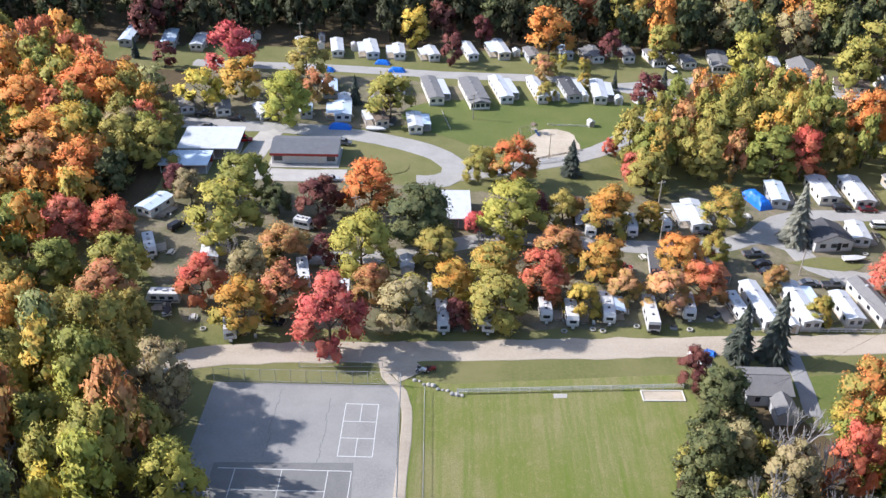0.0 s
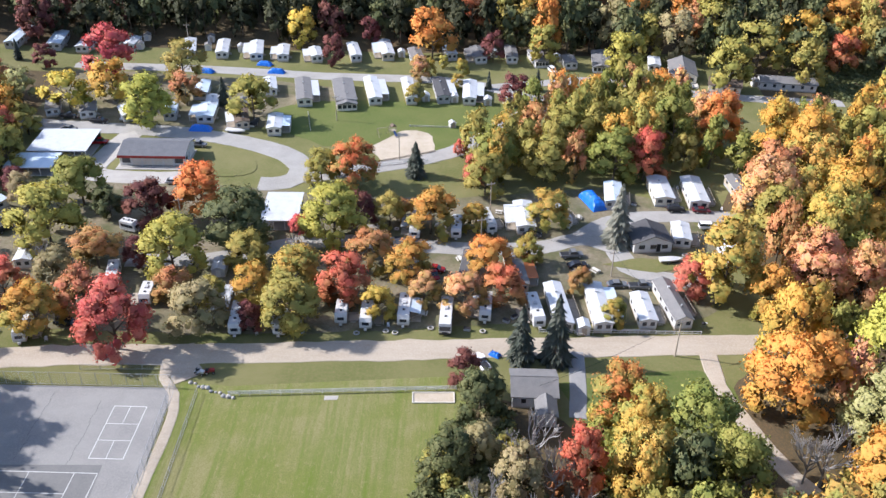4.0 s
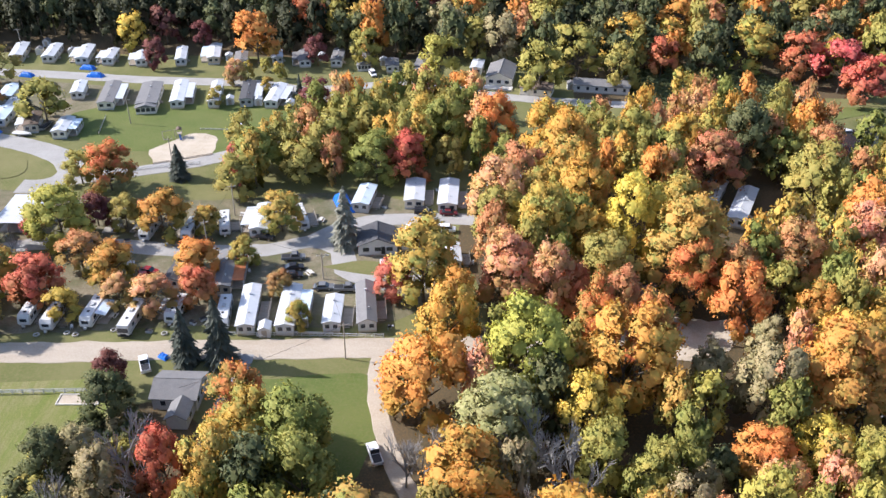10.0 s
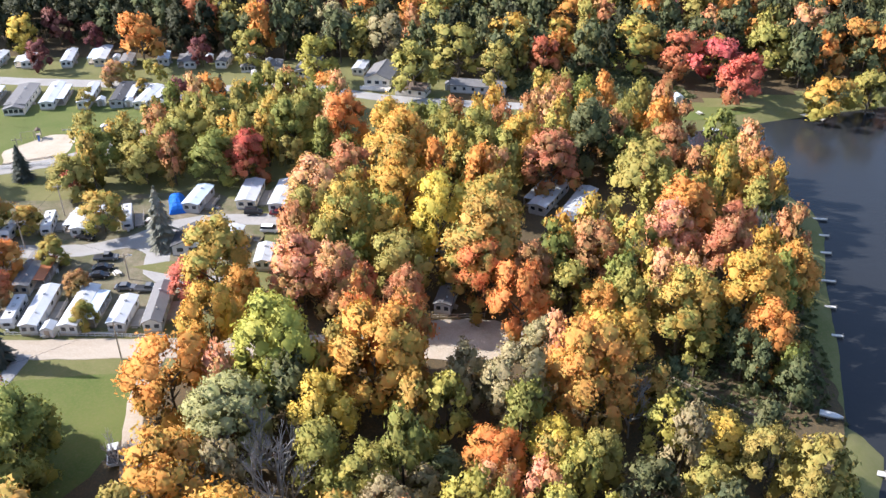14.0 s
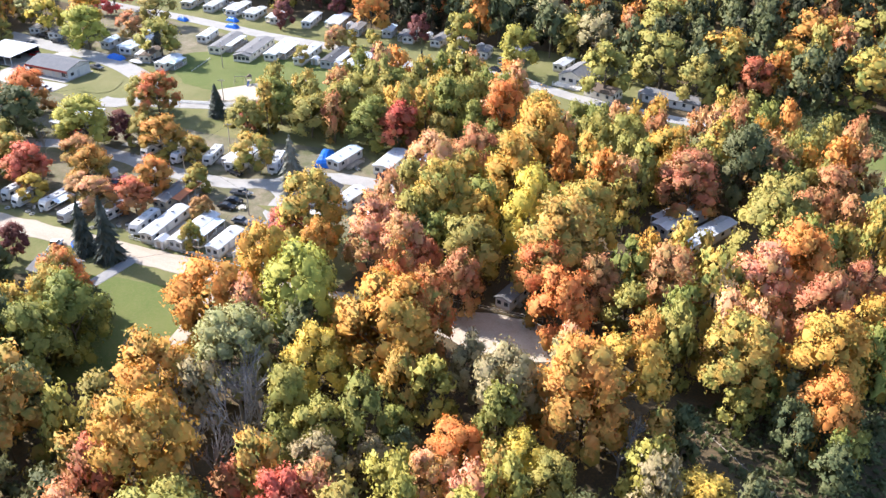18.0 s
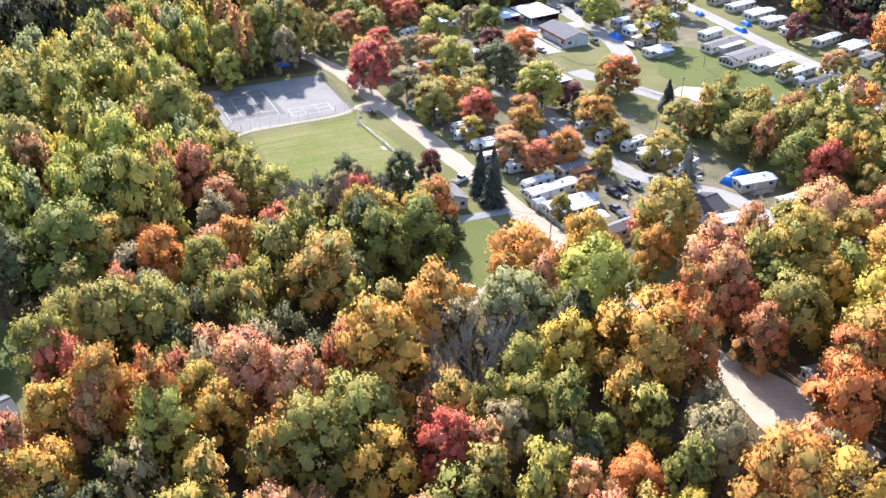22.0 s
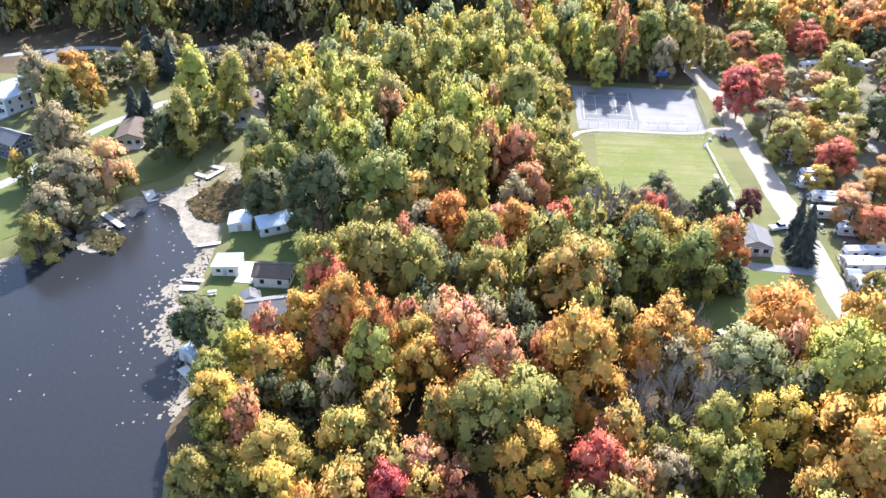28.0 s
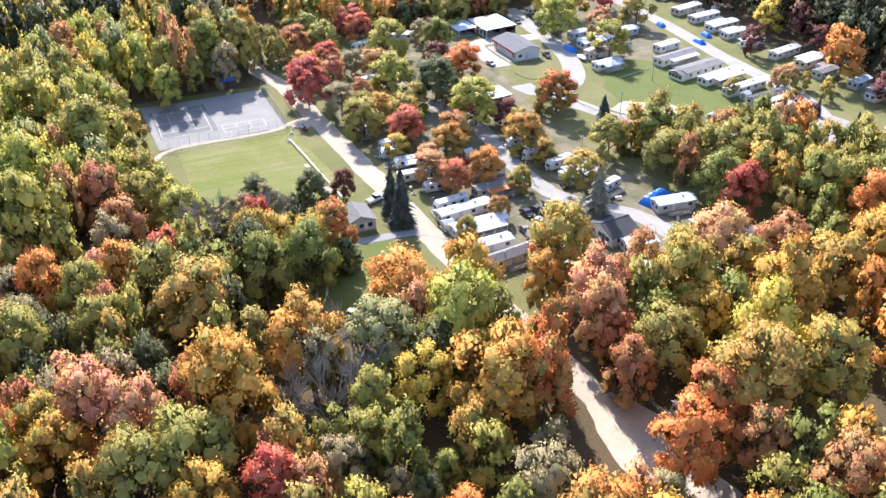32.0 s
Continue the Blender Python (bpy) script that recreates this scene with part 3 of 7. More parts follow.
def crown_data(seed, boughs, per, leaves, leaf, shape="round", lobe=(0.13, 0.21), core=None):
    """A crown of boughs, each a billow of leafy lobes with leaf sprays on them, over an uneven egg, dome or column.
    Radius about 1, height from 0.12 to 1. Gives the points, the faces and soft normals that follow the billows."""
    rng = np.random.default_rng(seed)
    V, N, Fc, off = [], [], [], 0
    base_v, base_f = core or ICO1
    squash = np.array([1, 1, 0.41])
    lean = rng.uniform(-0.12, 0.12, 2)
    ph = rng.uniform(0, 6.28, 6)
    low, top = (0.13, 0.86) if shape != "spread" else (0.15, 0.84)
    for j in range(boughs):
        h = ((j + 0.5) / boughs) ** 0.9
        if shape == "column":
            rad = 0.52 * (1.0 - h) ** 0.5 * min(1.0, 0.6 + 2.2 * h)
        elif shape == "spread":
            rad = 0.70 * math.sqrt(max(0.0, 1 - ((h - 0.42) / 0.6) ** 2))
        else:
            rad = 0.62 * math.sqrt(max(0.0, 1 - ((h - 0.36) / 0.66) ** 2))
        a = j * 2.399963 + rng.uniform(-0.45, 0.45)
        bulge = 1 + 0.13 * math.sin(2 * a + 5 * h + ph[0]) + 0.09 * math.sin(3 * a - 7 * h + ph[1])
        k = bulge * rng.uniform(0.82, 1.06)
        z = low + (top - low) * h * (1 + 0.05 * math.sin(a + ph[3])) + rng.uniform(-0.03, 0.03)
        mid = np.array([math.cos(a) * rad * k + lean[0] * h, math.sin(a) * rad * k + lean[1] * h, z])
        out = unit(np.array([math.cos(a) * rad * k, math.sin(a) * rad * k, 0.28 + 0.9 * (h - 0.3)]))
        size = rng.uniform(0.28, 0.40) * (0.85 if h > 0.85 else 1.0) * (0.85 if shape == "column" else 1.0)
        for i in range(per):
            d = unit(rng.normal(size=3) * 0.75 + out * 0.75 + np.array([0, 0, 0.3]))
            p = mid + d * size * rng.uniform(0.7, 1.05) * squash
            r = rng.uniform(*lobe)
            wob = 1 + rng.uniform(-0.2, 0.2, len(base_v))
            V.append(p + base_v * (r * 0.78 * wob)[:, None] * squash)
            N.append(unit(base_v * 0.35 + d * 0.45 + out * 0.55))
            Fc += [tuple(q + off for q in f) for f in base_f]
            off += len(base_v)
            if leaves:
                v, dirs = leaves_on(rng, r, leaves, leaf)
                V.append(v * squash + p)
                N.append(unit(dirs * 0.3 + d * 0.42 + out * 0.55 + np.repeat(rng.normal(size=(leaves, 3)) * 0.24, 3, axis=0)))
                Fc += [(off + 3 * q, off + 3 * q + 1, off + 3 * q + 2) for q in range(leaves)]
                off += 3 * leaves
    return np.concatenate(V), Fc, np.concatenate(N)


def crown_mesh(name, *args, **kw):
    v, fs, n = crown_data(*args, **kw)
    me = mesh_of(name, v, fs, LEAF["green"], True)
    me.normals_split_custom_set_from_vertices(unit(n * np.array([1, 1, 2.4])).tolist())
    return me


def trunk_mesh(name, seed, tall=0.55, limbs=5, bark=None, r=0.035):
    rng = random.Random(seed)
    bm = bmesh.new()
    tube(bm, (0, 0, -0.03), (0.02, 0.01, 0.25), r * 1.3, r, 7)
    tube(bm, (0.02, 0.01, 0.25), (0, 0, tall), r, r * 0.5, 7)
    for k in range(limbs):
        a = k * 2.4 + rng.uniform(-0.4, 0.4)
        z = 0.2 + 0.3 * k / limbs
        tube(bm, (0.01, 0, z), (math.cos(a) * 0.5, math.sin(a) * 0.5, z + rng.uniform(0.12, 0.25)), r * 0.5, r * 0.18, 5)
    me = bpy.data.meshes.new(name)
    bm.to_mesh(me)
    bm.free()
    me.materials.append(bark or BARK)
    return me


def bare_mesh(name, seed, depth=5, twigs=3):
    """A leafless crown: limbs forking into twigs."""
    rng = random.Random(seed)
    bm = bmesh.new()

    def grow(p, d, length, r, level):
        q = p + d * length
        tube(bm, p, q, r, r * 0.65, 5 if level < 2 else 3)
        if level >= depth:
            return
        for _ in range(twigs if level < 4 else 2):
            nd = (d + Vector((rng.uniform(-1, 1), rng.uniform(-1, 1), rng.uniform(-0.25, 0.55))) * 0.75).normalized()
            grow(p + d * length * rng.uniform(0.6, 1.0), nd, length * rng.uniform(0.6, 0.85), r * 0.72, level + 1)

    for k in range(4):
        a = k * 1.57 + rng.uniform(-0.3, 0.3)
        grow(Vector((0, 0, 0.22 + 0.06 * k)), Vector((math.cos(a) * 0.7, math.sin(a) * 0.7, 0.62)).normalized(), 0.36, 0.022, 1)
    zmax = max(v.co.z for v in bm.verts)
    rmax = max(math.hypot(v.co.x, v.co.y) for v in bm.verts)
    for v in bm.verts:
        v.co.x, v.co.y, v.co.z = v.co.x / rmax * 1.1, v.co.y / rmax * 1.1, v.co.z / zmax
    me = bpy.data.meshes.new(name)
    bm.to_mesh(me)
    bm.free()
    me.materials.append(GREY_BARK)
    return me


def spruce_mesh(name, seed, tiers=22, per=17):
    """A conifer crown: ragged drooping boughs in tiers, each with side sprays."""
    rng = np.random.default_rng(seed)
    V, Fc, off = [], [], 0
    up = np.array([0, 0, 1.0])
    for t in range(tiers):
        h = t / (tiers - 1)
        z = 0.08 + 0.9 * h
        rad = (1 - h) ** 0.62 * (0.92 + 0.14 * math.sin(t * 2.3)) + 0.05
        n = max(5, int(per * (1 - 0.6 * h)))
        for k in range(n):
            a = 2 * math.pi * (k + rng.uniform(0, 0.9)) / n
            ln = rad * rng.uniform(0.55, 1.12)
            droop = rng.uniform(0.03, 0.1) + 0.03 * (1 - h)
            for turn, part_len in ((0.0, 1.0), (0.32, 0.78), (-0.32, 0.78), (0.15, 0.9)):
                b = a + turn + rng.uniform(-0.08, 0.08)
                d, s = np.array([math.cos(b), math.sin(b), 0]), np.array([-math.sin(b), math.cos(b), 0])
                e = ln * part_len
                w = 0.07 + 0.1 * e
                p1 = d * e * 0.6 + up * (z - droop * 0.25 + rng.uniform(-0.015, 0.02))
                V += [up * (z + 0.03), p1 + s * w - up * 0.012, d * e + up * (z - droop), p1 - s * w - up * 0.012]
                Fc.append((off, off + 1, off + 2, off + 3))
                off += 4
    return mesh_of(name, V, Fc, LEAF["spruce"])


CROWNS = {
    "near": [crown_mesh("crown", 10 + k, 15, 7, 48, 0.042, "round", (0.15, 0.23)) for k in range(8)] + [crown_mesh("crown", 30 + k, 14, 7, 48, 0.043, "spread", (0.15, 0.23)) for k in range(3)],
    "far": [crown_mesh("crown", 50 + k, 10, 6, 26, 0.065, "round", (0.16, 0.25)) for k in range(5)],
    "column": [crown_mesh("crown", 70 + k, 13, 6, 46, 0.048, "column", (0.15, 0.24)) for k in range(3)],
}
SPRUCES = [spruce_mesh("crown", 90 + k) for k in range(3)]
BARES = [bare_mesh("bare_crown", 95 + k) for k in range(3)]
TRUNKS = [trunk_mesh("trunk", 80 + k) for k in range(4)]
SPRUCE_TRUNK = trunk_mesh("trunk", 88, 0.9, 0, None, 0.03)
BARE_TRUNK = trunk_mesh("trunk", 89, 0.5, 3, GREY_BARK, 0.04)
LOOKS = {"green": "green-leaved", "dkgreen": "dark green", "lime": "yellow-green", "olive": "olive-green", "willow": "pale green", "gold": "golden", "yellow": "yellow",
         "orange": "orange", "rust": "rust-coloured", "pink": "salmon-orange", "red": "red", "crimson": "crimson", "burg": "burgundy", "brown": "brownish",
         "redgreen": "green tree turning red", "goldgreen": "green tree turning gold"}
PLANTED = []
tree_rng = random.Random(5)


def tree(x, y, h, r, colour, form="near", where="among other trees"):
    """One tree: trunk and crown, its foot at x, y."""
    PLANTED.append((x, y, r))
    z = land_z(x, y)
    k = tree_rng.randrange(1000)
    word = LOOKS.get(colour, colour)
    if form == "spruce":
        ob = base("spruce_tree", x, y, z, k, ("blue-grey" if colour == "bluespruce" else "dark green") + " conical spruce tree " + where, "tree")
        crown, trunk, leaf = SPRUCES[k % 3], SPRUCE_TRUNK, LEAF[colour]
    elif form == "bare":
        ob = base("bare_tree", x, y, z, k, "leafless grey tree with fine branching twigs " + where, "tree")
        crown, trunk, leaf = BARES[k % 3], BARE_TRUNK, GREY_BARK
    else:
        ob = base("tree", x, y, z, k, ("%s" if "turning" in word else "%s autumn tree") % word + " with a full leafy crown " + where, "tree")
        crown, trunk, leaf = CROWNS[form][k % len(CROWNS[form])], TRUNKS[k % 4], LEAF[colour]
    ob.scale = (r, r, h)
    t = new("trunk", trunk)
    t.parent = ob
    c = new("bare_crown" if form == "bare" else "crown", crown)
    c.parent = ob
    c.material_slots[0].link = "OBJECT"
    c.material_slots[0].material = leaf
    return ob

tree(-109.1, 210.1, 16.6, 8.1, "orange", "near")
tree(-108.9, 244.3, 18.7, 9.2, "orange", "near")
tree(-123.0, 232.3, 16.4, 8.0, "orange", "near")
tree(-106.4, 222.1, 14.3, 6.9, "yellow", "near")
tree(-89.9, 214.4, 14.1, 6.8, "olive", "near")
tree(-93.9, 196.7, 14.5, 7.0, "orange", "near")
tree(-106.1, 196.1, 15.8, 7.7, "rust", "near")
tree(-113.5, 316.3, 18.1, 7.1, "burg", "far")
tree(-100.5, 290.1, 9.2, 4.2, "burg", "far")
tree(-76.2, 287.8, 17.3, 8.5, "crimson", "far")
tree(-49.6, 283.2, 14.5, 7.0, "olive", "far")
tree(-66.7, 263.6, 14.5, 7.0, "gold", "far")
tree(-77.1, 252.9, 14.7, 7.1, "yellow", "far")
tree(-49.4, 246.3, 16.4, 8.0, "lime", "near")
tree(-42.6, 261.1, 11.3, 5.3, "rust", "far")
tree(-18.7, 250.5, 15.6, 7.6, "olive", "far")
tree(-14.4, 319.6, 14.9, 5.7, "yellow", "far")
tree(-0.2, 300.7, 11.7, 4.3, "burg", "far")
tree(10.8, 323.0, 11.3, 4.1, "burg", "far")
tree(34.9, 308.7, 19.5, 7.9, "orange", "far")
tree(57.1, 307.2, 11.8, 4.4, "burg", "far")
tree(75.5, 305.1, 15.3, 5.9, "olive", "far")
tree(102.3, 292.0, 17.4, 6.8, "lime", "far")
tree(63.1, 264.9, 11.3, 5.3, "burg", "far")
tree(31.7, 284.9, 7.7, 3.4, "pink", "far")
tree(30.5, 267.2, 7.3, 3.2, "olive", "far")
tree(88.2, 264.2, 11.8, 5.6, "orange", "far")
tree(109.8, 267.5, 14.0, 5.3, "orange", "far")
tree(-51.2, 195.1, 13.9, 6.7, "green", "near")
tree(-51.6, 175.1, 16.0, 8.2, "lime", "near")
tree(-42.3, 189.5, 8.1, 3.9, "dkgreen", "near")
tree(-32.1, 187.2, 12.0, 5.9, "burg", "near")
tree(-19.2, 190.9, 14.2, 7.3, "orange", "near")
tree(-7.0, 175.8, 16.0, 8.2, "dkgreen", "near")
tree(-19.0, 164.4, 14.7, 7.5, "lime", "near")
tree(-1.6, 165.6, 10.5, 5.2, "olive", "near")
tree(15.6, 180.1, 15.5, 7.9, "lime", "near")
tree(8.1, 210.8, 10.3, 4.8, "olive", "near")
tree(17.0, 208.1, 13.9, 6.7, "redgreen", "near")
tree(6.8, 182.9, 6.0, 2.6, "crimson", "near")
tree(-65.6, 194.1, 9.2, 4.2, "brown", "near")
tree(-70.3, 199.7, 8.0, 3.6, "burg", "near")
tree(-87.9, 171.8, 12.2, 5.8, "crimson", "near")
tree(-77.1, 172.2, 12.2, 5.8, "red", "near")
tree(-98.2, 175.1, 12.2, 5.8, "green", "near")
tree(-83.9, 153.1, 12.4, 5.9, "green", "near")
tree(-70.8, 156.8, 12.6, 6.0, "olive", "near")
tree(-69.9, 145.0, 13.0, 6.2, "rust", "near")
tree(-51.9, 152.0, 10.9, 5.4, "red", "near")
tree(-43.7, 158.2, 9.2, 4.4, "brown", "near")
tree(-36.8, 165.7, 11.1, 5.5, "rust", "near")
tree(-40.4, 141.6, 12.0, 5.9, "gold", "near")
tree(-33.3, 148.5, 10.9, 5.4, "rust", "near")
tree(-22.5, 136.6, 17.0, 7.0, "crimson", "near")
tree(-15.9, 153.1, 8.9, 4.3, "rust", "near")
tree(-27.7, 166.9, 7.8, 3.6, "burg", "near")
tree(-7.8, 143.8, 12.0, 5.9, "brown", "near")
tree(1.4, 152.7, 10.1, 5.0, "gold", "near")
tree(11.1, 157.9, 12.0, 5.9, "goldgreen", "near")
tree(11.6, 144.7, 12.9, 6.5, "olive", "near")
tree(21.1, 154.2, 11.8, 5.8, "red", "near")
tree(2.6, 144.3, 7.0, 3.2, "burg", "near")
tree(29.0, 149.2, 8.1, 3.9, "yellow", "near")
tree(25.3, 167.6, 10.7, 5.3, "rust", "near")
tree(34.7, 161.6, 11.3, 5.6, "gold", "near")
tree(38.3, 154.9, 8.0, 3.7, "pink", "near")
tree(47.1, 152.2, 10.1, 5.0, "pink", "near")
tree(55.3, 155.8, 10.1, 5.0, "red", "near")
tree(53.0, 165.8, 10.5, 5.2, "orange", "near")
tree(62.0, 171.5, 7.6, 3.5, "goldgreen", "near")
tree(38.7, 184.5, 12.3, 6.2, "gold", "near")
tree(49.8, 185.5, 8.0, 3.7, "gold", "near")
tree(67.3, 187.9, 11.5, 5.7, "goldgreen", "near")
tree(72.6, 160.2, 6.7, 2.9, "rust", "near")
tree(78.5, 148.2, 6.7, 2.9, "goldgreen", "near")
tree(28.4, 187.7, 8.7, 4.2, "olive", "near")
tree(-78.2, 128.4, 19.6, 5.8, "gold", "near")
tree(-74.5, 135.4, 13.1, 5.0, "olive", "near")
tree(-62.1, 124.9, 20.8, 6.2, "olive", "near")
tree(-59.9, 112.0, 22.3, 6.7, "green", "near")
tree(-76.1, 117.0, 17.2, 5.0, "olive", "near")
tree(-48.4, 115.1, 17.1, 4.9, "brown", "near")
tree(-53.6, 96.6, 19.4, 5.8, "olive", "near")
tree(-41.5, 94.1, 13.8, 5.2, "lime", "near")
tree(-63.4, 100.9, 17.3, 5.0, "green", "near")
tree(-68.6, 95.2, 12.6, 4.4, "brown", "bare")
tree(-73.5, 110.1, 16.7, 4.8, "olive", "near")
tree(-47.9, 104.4, 13.6, 3.7, "olive", "near")
tree(-61.7, 136.7, 12.0, 4.4, "olive", "near")
tree(-90.5, 148.7, 10.1, 4.7, "olive", "near")
tree(-30.9, 262.4, 9.7, 2.8, "spruce", "spruce")
tree(-113.1, 297.4, 7.8, 2.0, "spruce", "spruce")
tree(-119.4, 273.4, 7.5, 3.3, "lime", "far")
tree(-106.6, 268.5, 10.7, 5.0, "rust", "far")
tree(-95.8, 260.9, 11.3, 5.3, "willow", "far")
tree(46.0, 292.4, 6.3, 2.7, "gold", "far")
tree(39.3, 300.4, 5.0, 2.0, "lime", "far")
tree(31.2, 290.4, 8.4, 3.8, "pink", "far")
tree(-92.0, 223.5, 13.0, 6.2, "brown", "near")
tree(-80.5, 213.6, 13.9, 6.7, "olive", "near")
tree(-83.5, 236.7, 9.9, 4.6, "olive", "near")
tree(7.9, 171.5, 8.7, 1.8, "burg", "bare")
tree(-7.2, 150.9, 8.1, 3.9, "olive", "near")
tree(-48.6, 164.6, 9.4, 2.3, "brown", "bare")
tree(34.5, 293.8, 6.0, 2.5, "gold", "far")
tree(44.6, 279.9, 5.8, 2.4, "gold", "far")
tree(71.4, 280.0, 8.0, 2.1, "spruce", "spruce")
tree(55.0, 280.9, 6.5, 1.5, "spruce", "spruce")
tree(20.8, 188.7, 9.4, 4.5, "burg", "near")
tree(31.4, 191.4, 6.2, 2.8, "rust", "near")
tree(61.7, 233.5, 6.1, 2.6, "red", "near")
tree(45.7, 227.8, 5.4, 2.2, "crimson", "near")
tree(50.2, 211.4, 8.4, 3.8, "crimson", "near")
tree(94.3, 233.2, 9.0, 4.1, "red", "near")
tree(121.4, 180.5, 18.3, 6.0, "olive", "near")
tree(126.0, 200.3, 19.5, 6.4, "rust", "near")
tree(140.1, 214.8, 22.3, 7.5, "gold", "near")
tree(141.3, 188.8, 22.3, 7.5, "gold", "near")
tree(97.5, 160.1, 9.6, 4.4, "crimson", "near")
tree(128.4, 105.4, 17.0, 5.6, "brown", "bare")
tree(104.2, 105.1, 13.7, 3.8, "brown", "bare")
tree(47.4, 126.5, 9.5, 3.4, "burg", "near")
tree(49.9, 117.8, 12.1, 4.5, "dkgreen", "near")
tree(44.5, 104.3, 11.4, 4.2, "dkgreen", "near")
tree(49.0, 106.2, 10.4, 3.8, "brown", "near")
tree(57.8, 104.7, 15.6, 6.4, "brown", "bare")
tree(56.5, 98.6, 13.3, 4.0, "brown", "near")
tree(73.8, 116.2, 16.0, 5.3, "redgreen", "near")
tree(77.2, 110.4, 16.0, 4.9, "goldgreen", "near")
tree(76.3, 102.7, 16.0, 5.3, "goldgreen", "near")
tree(66.1, 100.7, 16.0, 4.1, "red", "near")
tree(74.6, 97.3, 19.2, 4.8, "goldgreen", "near")
tree(55.0, 218.3, 13.9, 6.7, "green", "near")
tree(52.4, 205.2, 12.0, 5.7, "olive", "near")
tree(68.7, 214.1, 13.7, 6.6, "olive", "near")
tree(76.5, 228.9, 15.3, 7.4, "olive", "near")
tree(81.0, 243.3, 14.1, 6.8, "green", "near")
tree(93.5, 242.9, 13.4, 6.4, "green", "near")
tree(106.8, 231.9, 19.1, 6.3, "green", "near")
tree(120.2, 234.6, 19.2, 6.3, "orange", "near")
tree(134.1, 225.6, 20.6, 6.9, "gold", "near")
tree(140.8, 239.6, 14.4, 4.5, "green", "near")
tree(108.0, 220.3, 12.5, 3.8, "olive", "near")
tree(128.8, 189.0, 18.4, 6.0, "goldgreen", "near")
tree(159.0, 224.6, 19.4, 6.4, "olive", "near")
tree(171.3, 220.3, 20.2, 6.7, "gold", "near")
tree(188.2, 222.6, 22.2, 7.5, "dkgreen", "near")
tree(139.4, 171.6, 17.3, 5.6, "gold", "near")
tree(111.9, 151.1, 14.0, 4.4, "gold", "near")
tree(135.0, 154.4, 14.2, 4.4, "red", "near")
tree(144.8, 150.9, 15.1, 4.8, "rust", "near")
tree(135.1, 114.2, 16.9, 5.5, "yellow", "near")
tree(143.2, 101.1, 15.1, 4.8, "olive", "near")
tree(151.7, 111.9, 8.6, 3.0, "green", "near")
tree(155.6, 105.8, 9.6, 3.4, "dkgreen", "near")
tree(152.2, 102.3, 9.4, 3.3, "brown", "near")
tree(163.6, 100.5, 13.5, 4.2, "pink", "near")
tree(179.2, 107.1, 13.8, 4.3, "olive", "near")
tree(169.9, 158.6, 16.4, 5.3, "rust", "near")
tree(162.1, 181.0, 21.1, 7.1, "goldgreen", "near")
tree(183.9, 163.2, 19.7, 6.5, "rust", "near")
tree(205.7, 178.4, 21.8, 7.3, "orange", "near")
tree(216.8, 180.2, 15.9, 5.1, "rust", "near")
tree(223.7, 180.0, 16.5, 5.4, "brown", "bare")
tree(226.4, 198.7, 17.7, 5.8, "gold", "near")
tree(228.4, 223.1, 13.6, 4.2, "olive", "near")
tree(209.1, 219.1, 18.1, 5.9, "rust", "near")
tree(225.2, 160.7, 16.6, 5.4, "gold", "near")
tree(183.6, 148.0, 14.9, 4.7, "gold", "near")
tree(183.4, 130.4, 21.7, 7.3, "gold", "near")
tree(206.7, 108.9, 14.9, 4.7, "olive", "near")
tree(196.1, 101.6, 13.9, 4.3, "olive", "near")
tree(172.0, 139.6, 12.4, 3.8, "brown", "near")
tree(186.6, 121.1, 13.9, 3.9, "brown", "bare")
tree(196.5, 312.5, 17.3, 6.8, "olive", "far")
tree(212.0, 308.9, 19.5, 9.6, "goldgreen", "far")
tree(226.8, 298.6, 18.8, 7.5, "red", "far")
tree(238.0, 288.9, 19.5, 9.1, "crimson", "far")
tree(242.0, 278.4, 17.8, 7.0, "red", "far")
tree(268.0, 270.5, 16.5, 8.0, "gold", "far")
tree(258.1, 304.3, 19.5, 8.5, "olive", "far")
tree(275.7, 324.5, 19.5, 8.9, "pink", "far")
tree(290.7, 312.0, 19.5, 8.6, "gold", "far")
tree(164.1, 288.5, 16.4, 6.4, "olive", "far")
tree(150.5, 299.8, 19.5, 9.4, "olive", "far")
tree(136.2, 282.4, 19.0, 7.6, "olive", "far")
tree(180.0, 301.0, 14.8, 5.7, "red", "far")
tree(168.3, 313.5, 19.5, 8.8, "gold", "far")
tree(143.1, 333.2, 19.5, 9.3, "olive", "far")
tree(49.3, 335.3, 19.5, 8.4, "red", "far")
tree(192.4, 335.6, 19.5, 9.3, "gold", "far")
tree(212.6, 343.5, 19.5, 9.4, "olive", "far")
tree(239.8, 337.4, 19.5, 9.3, "olive", "far")
tree(255.7, 341.3, 19.5, 8.3, "gold", "far")
tree(290.4, 346.2, 19.5, 9.4, "orange", "far")
tree(282.3, 275.3, 17.6, 6.9, "olive", "far")
tree(103.6, 323.8, 19.5, 8.1, "brown", "far")
tree(123.7, 312.6, 18.8, 7.5, "brown", "far")
tree(7.6, -30.0, 26.1, 8.3, "lime", "column")
tree(2.0, -20.1, 22.8, 6.8, "lime", "column")
tree(23.4, 9.4, 24.5, 7.5, "olive", "column")
tree(-3.3, 16.9, 22.4, 9.9, "lime", "near")
tree(-3.2, 30.8, 29.4, 9.8, "olive", "column")
tree(-10.6, 43.6, 28.7, 9.5, "lime", "column")
tree(-20.0, 56.8, 26.5, 10.2, "lime", "column")
tree(13.2, 67.3, 28.2, 9.2, "olive", "column")
tree(44.8, 48.3, 23.4, 8.4, "green", "near")
